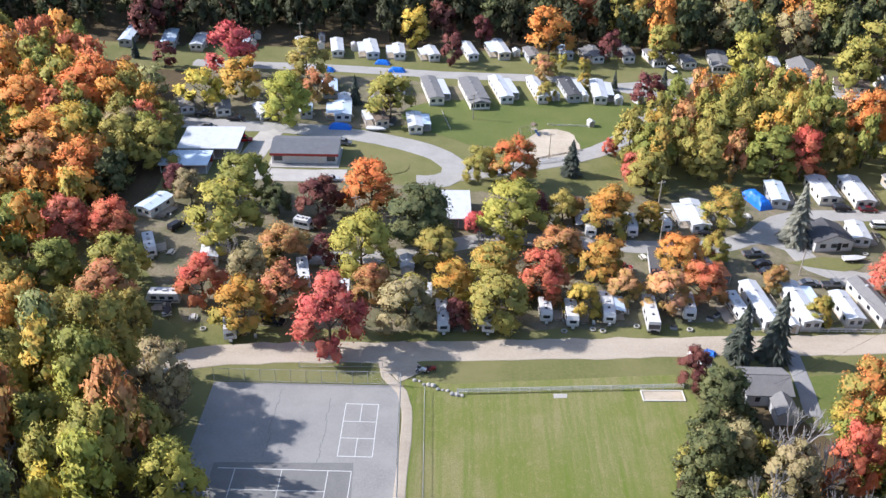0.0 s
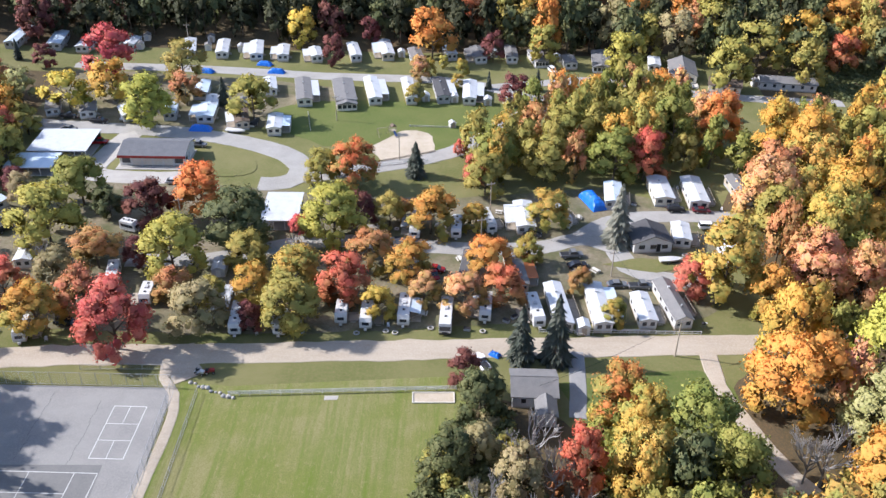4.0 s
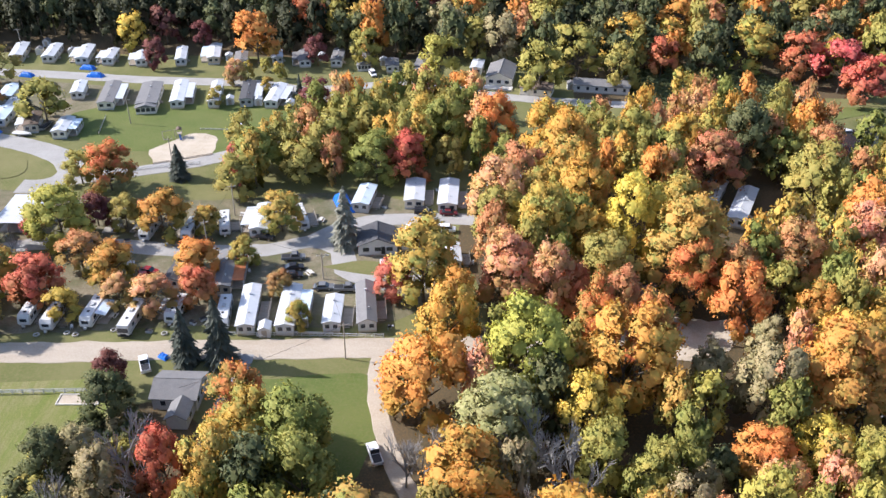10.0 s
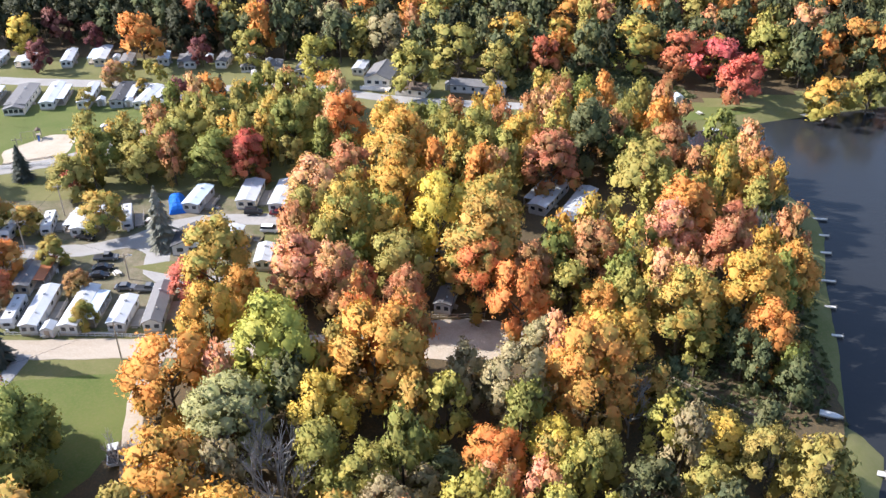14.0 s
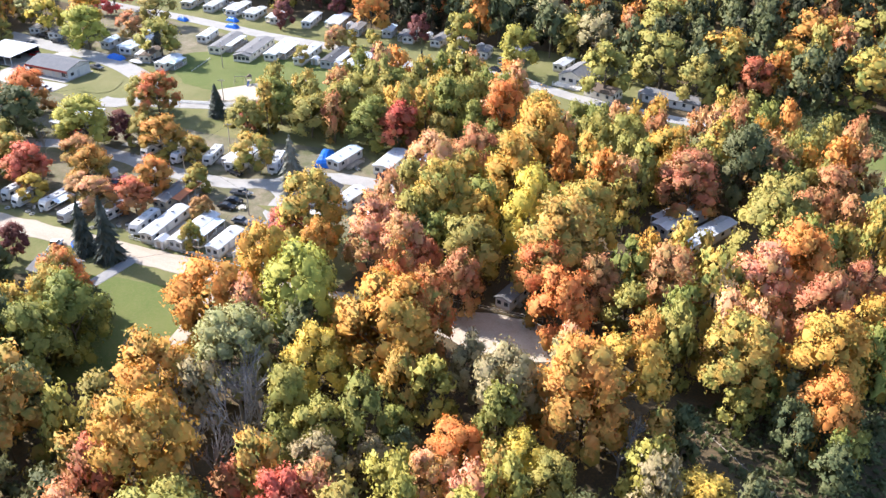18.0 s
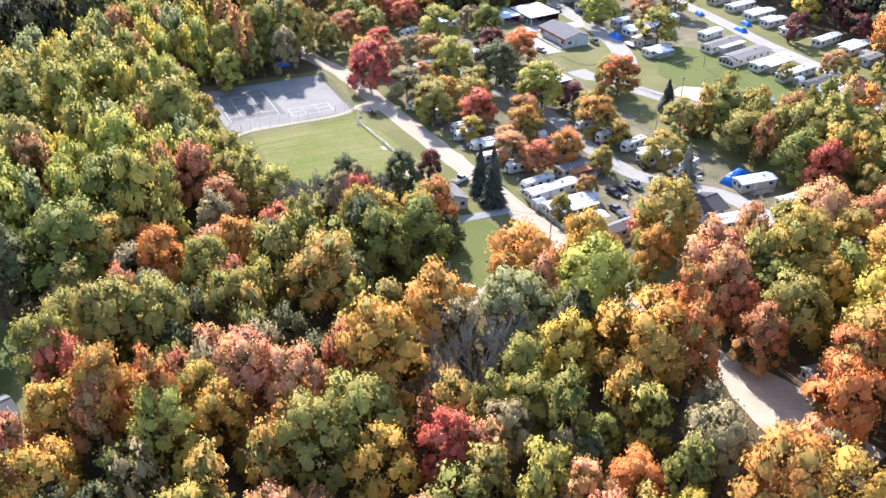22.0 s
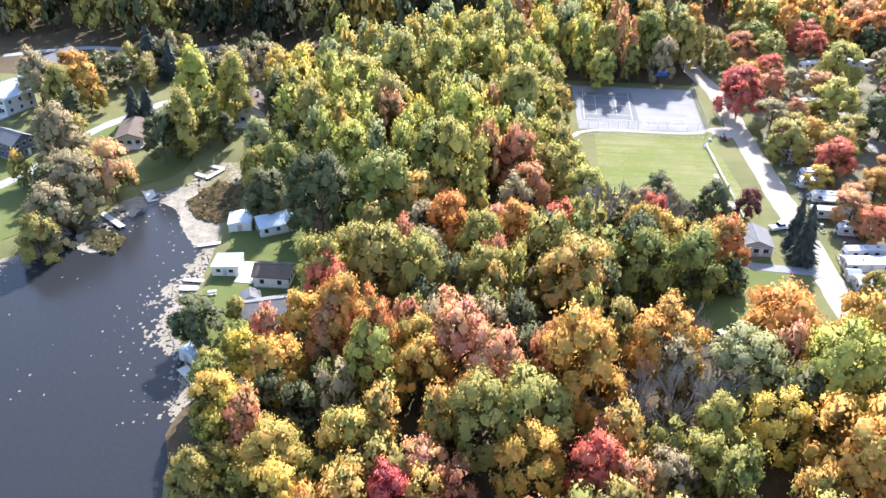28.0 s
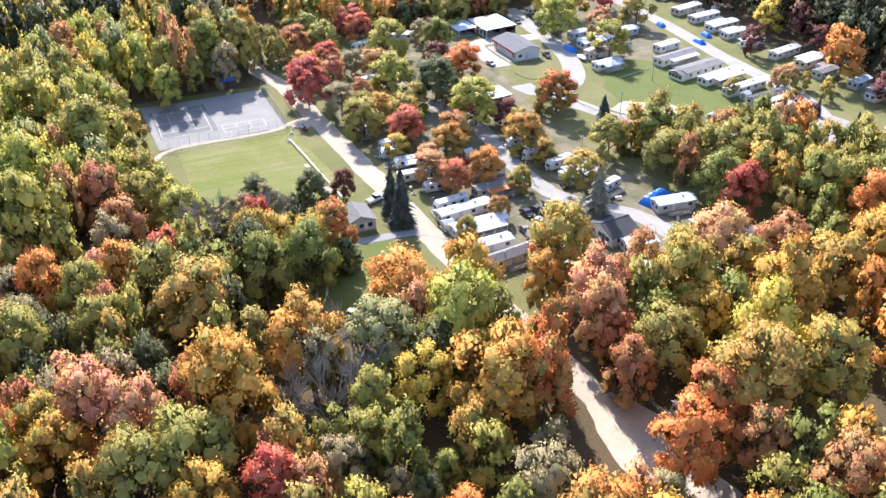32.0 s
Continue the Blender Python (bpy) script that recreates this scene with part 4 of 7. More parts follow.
tree(20.1, 31.3, 26.9, 8.6, "olive", "column")
tree(65.4, 35.6, 23.4, 8.8, "green", "near")
tree(66.9, 22.0, 23.4, 8.1, "dkgreen", "near")
tree(66.9, 52.4, 14.8, 4.6, "orange", "near")
tree(65.9, 44.0, 18.8, 6.1, "goldgreen", "near")
tree(39.4, 67.4, 19.3, 6.6, "rust", "near")
tree(46.5, 86.0, 13.0, 6.0, "lime", "near")
tree(51.6, 72.3, 15.0, 5.4, "rust", "near")
tree(61.5, 87.8, 16.9, 5.4, "brown", "bare")
tree(75.1, 69.2, 17.0, 5.4, "gold", "near")
tree(71.3, 79.7, 15.8, 5.0, "red", "near")
tree(110.8, 43.7, 12.7, 3.8, "red", "near")
tree(109.1, 49.2, 13.9, 4.3, "lime", "near")
tree(139.5, 65.6, 20.3, 6.6, "olive", "near")
tree(154.6, 52.4, 13.8, 4.2, "crimson", "near")
tree(154.0, 20.3, 12.6, 3.8, "olive", "near")
tree(157.7, 35.8, 16.1, 5.0, "yellow", "near")
tree(110.5, 5.6, 10.5, 5.4, "dkgreen", "near")
tree(73.5, -43.6, 16.9, 6.6, "brown", "near")
tree(61.9, -41.9, 17.6, 6.9, "brown", "near")
tree(52.6, -37.5, 17.9, 6.0, "pink", "near")
tree(37.5, -59.9, 18.7, 6.4, "brown", "near")
tree(81.0, -44.4, 13.6, 5.2, "olive", "near")
tree(31.8, -32.1, 15.9, 5.3, "dkgreen", "near")
tree(-39.7, -65.0, 17.6, 6.0, "spruce", "spruce")
tree(-33.4, -55.0, 14.3, 4.7, "spruce", "spruce")
tree(2.7, -53.3, 12.2, 3.8, "spruce", "spruce")
tree(2.4, -49.0, 12.2, 3.8, "spruce", "spruce")
tree(-25.2, -13.8, 15.3, 5.9, "yellow", "near")
tree(-3.9, -8.2, 14.8, 4.9, "dkgreen", "near")
tree(-2.5, -70.2, 17.5, 5.9, "gold", "near")
tree(-20.4, -83.8, 13.5, 5.1, "redgreen", "near")
tree(-5.0, -87.7, 18.5, 6.3, "brown", "near")
tree(2.4, -76.1, 17.4, 5.8, "olive", "near")
tree(-38.3, -48.0, 11.3, 3.5, "spruce", "spruce")
tree(-40.2, -41.9, 10.3, 3.0, "spruce", "spruce")
tree(-32.3, -0.5, 12.2, 3.8, "spruce", "spruce")
tree(-35.4, 3.6, 12.2, 3.8, "spruce", "spruce")
tree(-45.7, 8.4, 11.5, 3.5, "spruce", "spruce")
tree(29.2, -26.0, 21.6, 6.2, "olive", "column")
tree(32.8, -3.3, 15.8, 5.2, "willow", "near")
tree(61.2, 6.9, 14.4, 5.5, "dkgreen", "near")
tree(45.4, -1.6, 13.0, 4.1, "olive", "near")
tree(47.6, 6.1, 17.2, 5.8, "green", "near")
tree(96.1, 63.0, 18.4, 5.9, "olive", "near")
tree(119.9, 52.0, 16.8, 5.3, "goldgreen", "near")
tree(115.6, 29.8, 17.2, 5.5, "gold", "near")
tree(146.0, 44.3, 17.4, 5.6, "goldgreen", "near")
tree(131.0, 98.0, 17.8, 5.9, "brown", "bare")
tree(147.2, 95.9, 14.5, 4.5, "brown", "near")
tree(104.5, 11.7, 7.2, 2.3, "olive", "near")
tree(131.0, 91.2, 16.1, 4.9, "brown", "bare")
tree(81.8, 60.6, 17.8, 5.7, "olive", "near")
tree(86.5, 49.6, 15.8, 5.0, "brown", "near")
tree(158.3, 127.5, 14.0, 4.4, "brown", "near")
tree(84.0, 181.7, 16.4, 4.4, "bluespruce", "spruce", "beside the road")
tree(33.5, 215.3, 10.5, 3.6, "spruce", "spruce", "beside the road")
tree(58.3, 136.2, 13.4, 3.6, "spruce", "spruce", "beside the road")
tree(65.2, 136.4, 16.2, 4.0, "spruce", "spruce", "beside the road")
tree(115.9, 99.2, 15.6, 5.0, "brown", "bare")
tree(125.0, 92.1, 14.4, 4.6, "brown", "bare")
tree(107.0, 104.7, 14.2, 4.6, "brown", "bare")
tree(116.5, 101.2, 13.0, 4.0, "brown", "bare")
tree(-33.8, 25.5, 13.0, 4.2, "brown", "bare")
tree(11.0, 36.2, 14.9, 4.2, "brown", "bare")
tree(55.4, 87.1, 14.4, 4.4, "brown", "bare")
tree(50.5, 93.1, 13.2, 4.0, "brown", "bare")
tree(61.7, 99.3, 14.4, 4.6, "brown", "bare")
tree(45.3, 85.0, 13.2, 4.0, "brown", "bare")
tree(143.7, 159.9, 18.9, 6.3, "olive", "near")
tree(131.3, 153.6, 18.9, 5.3, "pink", "near")
tree(106.5, 121.5, 20.0, 8.0, "orange", "near")
tree(110.0, 135.0, 22.0, 5.8, "gold", "near")
tree(124.4, 126.0, 24.0, 8.0, "lime", "near")
tree(142.0, 125.5, 23.0, 9.0, "gold", "near")
tree(114.2, 98.8, 18.5, 7.8, "gold", "near")
tree(104.0, 159.0, 20.0, 8.0, "goldgreen", "near")
tree(122.8, 157.5, 18.5, 7.0, "pink", "near")
tree(138.6, 137.0, 21.5, 5.2, "redgreen", "near")
tree(146.6, 132.0, 22.5, 5.4, "redgreen", "near")
tree(161.0, 157.0, 18.5, 6.2, "redgreen", "near")
tree(168.0, 146.0, 20.5, 5.6, "orange", "near")
tree(179.7, 121.5, 24.0, 8.0, "gold", "near")
tree(160.0, 164.5, 24.0, 9.0, "goldgreen", "near")
tree(150.4, 175.5, 24.0, 7.0, "yellow", "near")
tree(137.0, 206.0, 19.5, 7.5, "goldgreen", "near")
tree(131.3, 172.5, 23.0, 7.0, "goldgreen", "near")
tree(120.2, 189.0, 20.5, 7.5, "pink", "near")
tree(96.2, 215.7, 15.0, 6.0, "red", "near")
tree(88.0, 215.7, 14.5, 7.0, "green", "near")
tree(166.8, 122.0, 20.0, 6.0, "brown", "near")
tree(200.7, 170.0, 21.5, 7.5, "pink", "near")
tree(211.6, 164.5, 21.0, 6.0, "rust", "near")
tree(212.3, 150.0, 21.0, 7.5, "gold", "near")
tree(214.9, 140.0, 15.5, 5.5, "orange", "near")
tree(198.9, 145.5, 20.0, 7.5, "goldgreen", "near")
tree(198.2, 196.0, 22.5, 8.0, "olive", "near")
tree(177.8, 212.5, 18.5, 8.0, "rust", "near")
tree(120.0, 112.5, 18.0, 8.0, "willow", "near")
tree(199.0, 116.0, 10.5, 6.3, "yellow", "near")
tree(173.0, 111.5, 12.0, 5.0, "yellow", "near")
tree(163.7, 109.0, 12.0, 5.0, "orange", "near")
tree(128.0, 81.6, 25.0, 8.0, "gold", "near")
tree(126.3, 67.2, 19.5, 6.0, "pink", "near")
tree(119.5, 60.2, 20.5, 6.5, "pink", "near")
tree(125.0, 45.5, 24.0, 4.5, "redgreen", "near")
tree(105.5, 32.7, 20.0, 5.0, "red", "near")
tree(148.0, 84.0, 17.5, 5.0, "red", "near")
tree(135.5, 104.3, 18.0, 5.5, "olive", "column")
tree(97.5, 81.0, 21.5, 8.3, "goldgreen", "near")
tree(85.5, 107.0, 18.5, 6.6, "green", "near")
tree(76.0, 53.7, 19.5, 5.5, "orange", "near")
tree(59.0, 68.4, 15.0, 5.0, "brown", "near")
tree(54.0, 54.5, 27.0, 7.2, "lime", "near")
tree(30.0, 52.0, 28.0, 8.0, "lime", "column")
tree(98.5, 40.7, 23.0, 7.0, "olive", "near")
tree(101.0, 29.7, 22.0, 6.0, "olive", "near")
tree(117.0, 38.5, 23.0, 5.6, "gold", "near")
tree(129.0, 45.3, 21.0, 6.0, "lime", "near")
tree(127.5, 53.0, 17.5, 6.0, "gold", "near")
tree(137.0, 74.5, 19.5, 7.6, "olive", "near")
tree(134.0, 17.9, 12.5, 5.0, "yellow", "near")
tree(127.0, 26.7, 16.0, 6.0, "gold", "near")
tree(120.0, 35.8, 19.0, 5.0, "rust", "near")
tree(147.0, 56.5, 13.0, 5.0, "pink", "near")
tree(150.0, 33.4, 17.0, 6.0, "goldgreen", "near")
tree(37.0, 12.0, 14.5, 6.0, "olive", "near")
tree(97.5, 49.0, 21.0, 6.5, "olive", "near")
tree(91.0, 33.4, 18.0, 6.0, "olive", "near")
tree(148.0, 73.9, 17.0, 5.5, "gold", "near")
tree(89.0, 96.5, 20.0, 6.3, "green", "near")
tree(124.4, 106.0, 15.5, 6.8, "brown", "bare")


# ---- homes, trailers, vehicles ----
def window(parent, x, y, z, w, h, face, frame_mat=None):
    """A framed window on a wall; face is the wall's outward side: x+, x-, y+ or y-."""
    s = 1 if face[1] == "+" else -1
    fm = frame_mat or WHITE
    if face[0] == "y":
        fr = boxes((x - w / 2 - 0.08, x + w / 2 + 0.08, y - 0.04, y + 0.04, z - h / 2 - 0.08, z + h / 2 + 0.08))
        pn = boxes((x - w / 2, x + w / 2, y + s * 0.03, y + s * 0.06, z - h / 2, z + h / 2))
    else:
        fr = boxes((x - 0.04, x + 0.04, y - w / 2 - 0.08, y + w / 2 + 0.08, z - h / 2 - 0.08, z + h / 2 + 0.08))
        pn = boxes((x + s * 0.03, x + s * 0.06, y - w / 2, y + w / 2, z - h / 2, z + h / 2))
    o = part("window", fr, fm, parent)
    part("pane", pn, GLASS, o)


def gable(w, y0, y1, z, rise, over=0.25, thick=0.12):
    h = w / 2 + over
    drop = rise * over / (w / 2)
    return prism([(-h, z - drop), (0, z + rise), (h, z - drop), (h, z - drop + thick), (0, z + rise + thick), (-h, z - drop + thick)], y0 - over, y1 + over)


def mobile_home(x, y, deg, w, l, roof, wall, rise=0.45, h=2.7, side=0, side_roof=None, porch=False, trim=None, label=""):
    """A long low home on a skirting; its near end is at -y of its own axes. side: +1 or -1 adds a roofed deck or room along that side."""
    words = roof.name.replace("_", " "), wall.name.replace("_", " ")
    ob = base("mobile_home", x, y, land_z(x, y), deg, label or "single-storey mobile home with %s and %s" % words, "mobile home", "mobile homes on the plots")
    a, b, q = -l / 2, l / 2, w / 2
    part("skirting", boxes((-q + 0.05, q - 0.05, a + 0.05, b - 0.05, -0.1, 0.6)), TAN if wall is WHITE else GREYW, ob)
    part("body", prism([(-q, 0.55), (q, 0.55), (q, h), (0, h + rise), (-q, h)], a, b), wall, ob)
    part("roof", gable(w, a, b, h, rise), roof, ob)
    part("gutter", boxes((-q - 0.3, -q - 0.2, a - 0.2, b + 0.2, h - 0.16, h - 0.05)), WHITE, ob)
    for k in (-1, 1):
        window(ob, k * q * 0.48, a, 1.75, w * 0.26, 0.95, "y-")
    part("door", boxes((q - 0.02, q + 0.05, a + l * 0.35, a + l * 0.35 + 0.9, 0.62, 2.55)), WHITE if wall is not WHITE else GREYW, ob)
    part("step", boxes((q + 0.05, q + 0.9, a + l * 0.35 - 0.2, a + l * 0.35 + 1.1, -0.1, 0.35), (q + 0.05, q + 0.5, a + l * 0.35 - 0.2, a + l * 0.35 + 1.1, 0.3, 0.58)), WOOD, ob)
    n = max(2, int(l / 3.2))
    for i in range(n):
        yy = a + l * (i + 0.5) / n
        window(ob, -q, yy, 1.75, 1.1, 0.85, "x-")
        if abs(yy - (a + l * 0.35 + 0.45)) > 1.2:
            window(ob, q, yy, 1.75, 1.1, 0.85, "x+")
    part("roof_vent", boxes((-0.25, 0.25, b - l * 0.3, b - l * 0.3 + 0.5, h + rise, h + rise + 0.4)), GREYW, ob)
    part("roof_vent", boxes((0.4, 0.65, a + l * 0.25, a + l * 0.25 + 0.25, h + rise * 0.5, h + rise + 0.35)), WHITE, ob)
    if side:
        sw, s0, s1 = 2.6, a + l * 0.18, b - l * 0.12
        x0, x1 = (q, q + sw) if side > 0 else (-q - sw, -q)
        part("deck", boxes((x0 + 0.05, x1, s0, s1, -0.1, 0.45)), WOOD, ob)
        e = x1 if side > 0 else x0
        z0, z1 = (2.62, 2.4) if side > 0 else (2.4, 2.62)
        part("awning_roof", prism([(x0 - 0.1, z0), (x1 + 0.1, z1), (x1 + 0.1, z1 + 0.1), (x0 - 0.1, z0 + 0.1)], s0 - 0.2, s1 + 0.2), side_roof or roof, ob)
        for i in range(4):
            yy = s0 + 0.1 + (s1 - s0 - 0.2) * i / 3
            part("post", boxes((e - 0.07, e + 0.07, yy - 0.07, yy + 0.07, 0.4, 2.45)), WHITE, ob)
        part("railing", boxes((e - 0.03, e + 0.03, s0, s1, 1.25, 1.33), (e - 0.03, e + 0.03, s0, s1, 0.8, 0.86)), WHITE, ob)
    if porch:
        part("porch_room", boxes((-q * 0.96, q * 0.96, a - 2.4, a, -0.1, 2.3)), wall, ob)
        part("porch_roof", prism([(-q - 0.2, 2.3), (q + 0.2, 2.3), (0, 2.3 + rise + 0.5)], a - 2.7, a + 0.1), roof, ob)
        for i in range(4):
            window(ob, -q * 0.72 + i * q * 0.48, a - 2.4, 1.45, w * 0.19, 1.2, "y-")
    return ob


def wheel(parent, x, y, z, r, wide=0.22):
    bm = bmesh.new()
    tube(bm, (x - wide / 2, y, z), (x + wide / 2, y, z), r, r, 12)
    o = part("wheel", bm, TYRE, parent)
    bm = bmesh.new()
    tube(bm, (x - wide / 2 - 0.02, y, z), (x + wide / 2 + 0.02, y, z), r * 0.55, r * 0.55, 10)
    part("rim", bm, CHROME, o)


def camper(x, y, deg, w, l, awning=0, stripe=None, motor=False, label=""):
    """A travel trailer or motorhome, its nose at -y of its own axes."""
    kind = "motorhome" if motor else "travel_trailer"
    ob = base(kind, x, y, land_z(x, y), deg, label or ("white motorhome with a dark windscreen parked on grass" if motor else "white travel trailer with striped sides parked on a plot"), "motorhome" if motor else "travel trailer", "campers on the plots")
    q, a, b, h = w / 2, -l / 2, l / 2, 3.0
    nose = 0.25 if motor else 0.7
    bm = prism([(a + nose * 0.4, 0.55), (a, 1.1), (a + nose * 0.25, 2.2), (a + nose, h), (b - 0.2, h), (b, h - 0.25), (b, 0.6)], -q, q, "x")
    bmesh.ops.bevel(bm, geom=[e for e in bm.edges if abs(e.verts[0].co.x - e.verts[1].co.x) < 0.01], offset=0.1, segments=2, affect="EDGES")
    part("body", bm, WHITE, ob)
    for s in (-1, 1):
        part("stripe", boxes((s * q - 0.012, s * q + 0.012, a + 0.8, b - 0.25, 1.05, 1.32)), stripe or GREYW, ob)
        for i in range(3):
            yy = a + l * (0.25 + 0.26 * i)
            window(ob, s * q, yy, 1.95, 0.95, 0.6, "x+" if s > 0 else "x-", DARK)
        for k in (0.0, 0.95):
            wheel(ob, s * (q - 0.2), l * 0.08 + k - 0.4, 0.36, 0.36)
    if motor:
        part("windscreen", prism([(-0.02 + a, 1.35), (a + 0.03, 2.4), (a + 0.12, 2.4), (a + 0.08, 1.35)], -q * 0.9, q * 0.9, "x"), GLASS, ob)
        part("bumper", boxes((-q * 0.95, q * 0.95, a - 0.12, a + 0.2, 0.4, 0.75)), DARK, ob)
        part("grille", boxes((-q * 0.45, q * 0.45, a - 0.03, a + 0.1, 0.8, 1.1)), DARK, ob)
        for s in (-1, 1):
            part("headlight", boxes((s * q * 0.72 - 0.18, s * q * 0.72 + 0.18, a - 0.04, a + 0.12, 0.82, 1.05)), CHROME, ob)
            wheel(ob, s * (q - 0.2), a + 1.3, 0.42, 0.42)
    else:
        window(ob, 0, a + 0.09, 1.85, w * 0.5, 0.55, "y-", DARK)
        part("hitch", boxes((-0.06, 0.06, a - 1.0, a + 0.4, 0.42, 0.55)), DARK, ob)
        part("gas_bottle", boxes((-0.3, 0.3, a - 0.5, a - 0.1, 0.5, 1.0)), WHITE, ob)
    part("air_conditioner", prism([(-0.4, h), (0.4, h), (0.32, h + 0.3), (-0.32, h + 0.3)], 0.0, 1.0), GREYW, ob)
    for yy in (a + l * 0.28, b - l * 0.18):
        part("roof_hatch", boxes((-0.25, 0.25, yy - 0.25, yy + 0.25, h, h + 0.12)), DARK, ob)
    if awning:
        e = awning * (q + 2.3)
        part("awning", prism([(awning * q, 2.75), (e, 2.25), (e, 2.3), (awning * q, 2.8)], a + l * 0.25, b - l * 0.15), ROOFB if awning > 0 else GREYW, ob)
        for yy in (a + l * 0.25, b - l * 0.15):
            bm = bmesh.new()
            tube(bm, (awning * q, yy, 0.8), (e, yy, 2.28), 0.04, 0.04, 5)
            part("awning_arm", bm, CHROME, ob)
        part("deck", boxes((min(awning * q, e), max(awning * q, e), a + l * 0.25, b - l * 0.15, -0.05, 0.25)), WOOD, ob)
    return ob


def car(x, y, deg, paint="grey", form="car", label=""):
    """A parked car, pickup or van, its nose at -y of its own axes."""
    ob = base("pickup_truck" if form == "pickup" else "car", x, y, land_z(x, y) + 0.1, deg, label or "%s %s parked on gravel" % (paint, "pickup truck" if form == "pickup" else "car"), "truck" if form == "pickup" else "car")
    m, q = CARS[paint], 0.93
    a, b = (-2.75, 2.75) if form == "pickup" else (-2.3, 2.3)
    if form == "pickup":
        side = [(a, 0.4), (a, 0.95), (a + 1.3, 1.1), (b, 1.15), (b, 0.45)]
        cab = [(a + 1.15, 1.08), (a + 1.75, 1.82), (a + 3.0, 1.85), (a + 3.25, 1.12)]
    elif form == "van":
        side = [(a, 0.4), (a, 0.95), (a + 0.9, 1.15), (b, 1.2), (b, 0.45)]
        cab = [(a + 0.8, 1.13), (a + 1.5, 1.85), (b - 0.15, 1.85), (b - 0.02, 1.18)]
    else:
        side = [(a, 0.38), (a, 0.8), (a + 1.1, 0.95), (b - 0.5, 1.0), (b, 0.85), (b, 0.42)]
        cab = [(a + 1.05, 0.93), (a + 1.75, 1.45), (b - 1.3, 1.47), (b - 0.45, 0.98)]
    bm = prism(side, -q, q, "x")
    bmesh.ops.bevel(bm, geom=list(bm.edges), offset=0.07, segments=1, affect="EDGES")
    part("body", bm, m, ob)
    part("glazing", prism(cab, -q * 0.86, q * 0.86, "x"), GLASS, ob)
    part("roof_panel", boxes((-q * 0.84, q * 0.84, cab[1][0] + 0.05, cab[2][0] - 0.05, cab[1][1] - 0.02, cab[2][1] + 0.05)), m, ob)
    if form == "pickup":
        part("truck_bed", boxes((-q * 0.82, q * 0.82, a + 3.4, b - 0.1, 1.12, 1.18)), DARK, ob)
    part("bumper", boxes((-q * 0.95, q * 0.95, a - 0.08, a + 0.1, 0.42, 0.62)), CHROME if form == "pickup" else DARK, ob)
    for s in (-1, 1):
        part("headlight", boxes((s * 0.7 - 0.16, s * 0.7 + 0.16, a - 0.03, a + 0.08, 0.68, 0.82)), CHROME, ob)
        part("tail_light", boxes((s * 0.78 - 0.1, s * 0.78 + 0.1, b - 0.06, b + 0.03, 0.75, 0.95)), REDP, ob)
        for yy in (a + 0.95, b - 1.05):
            wheel(ob, s * (q - 0.12), yy, 0.34, 0.36)
    return ob


def shed(x, y, deg, w, l, roof, wall, h=2.1, rise=0.6, label=""):
    ob = base("shed", x, y, land_z(x, y), deg, label or "small garden shed with %s" % roof.name.replace("_", " "), "shed")
    part("body", prism([(-w / 2, -0.1), (w / 2, -0.1), (w / 2, h), (0, h + rise), (-w / 2, h)], -l / 2, l / 2), wall, ob)
    part("roof", gable(w, -l / 2, l / 2, h, rise, 0.15, 0.08), roof, ob)
    part("door", boxes((-0.55, 0.55, -l / 2 - 0.04, -l / 2 + 0.02, 0.05, 1.9)), WOOD if wall is WHITE else WHITE, ob)
    return ob


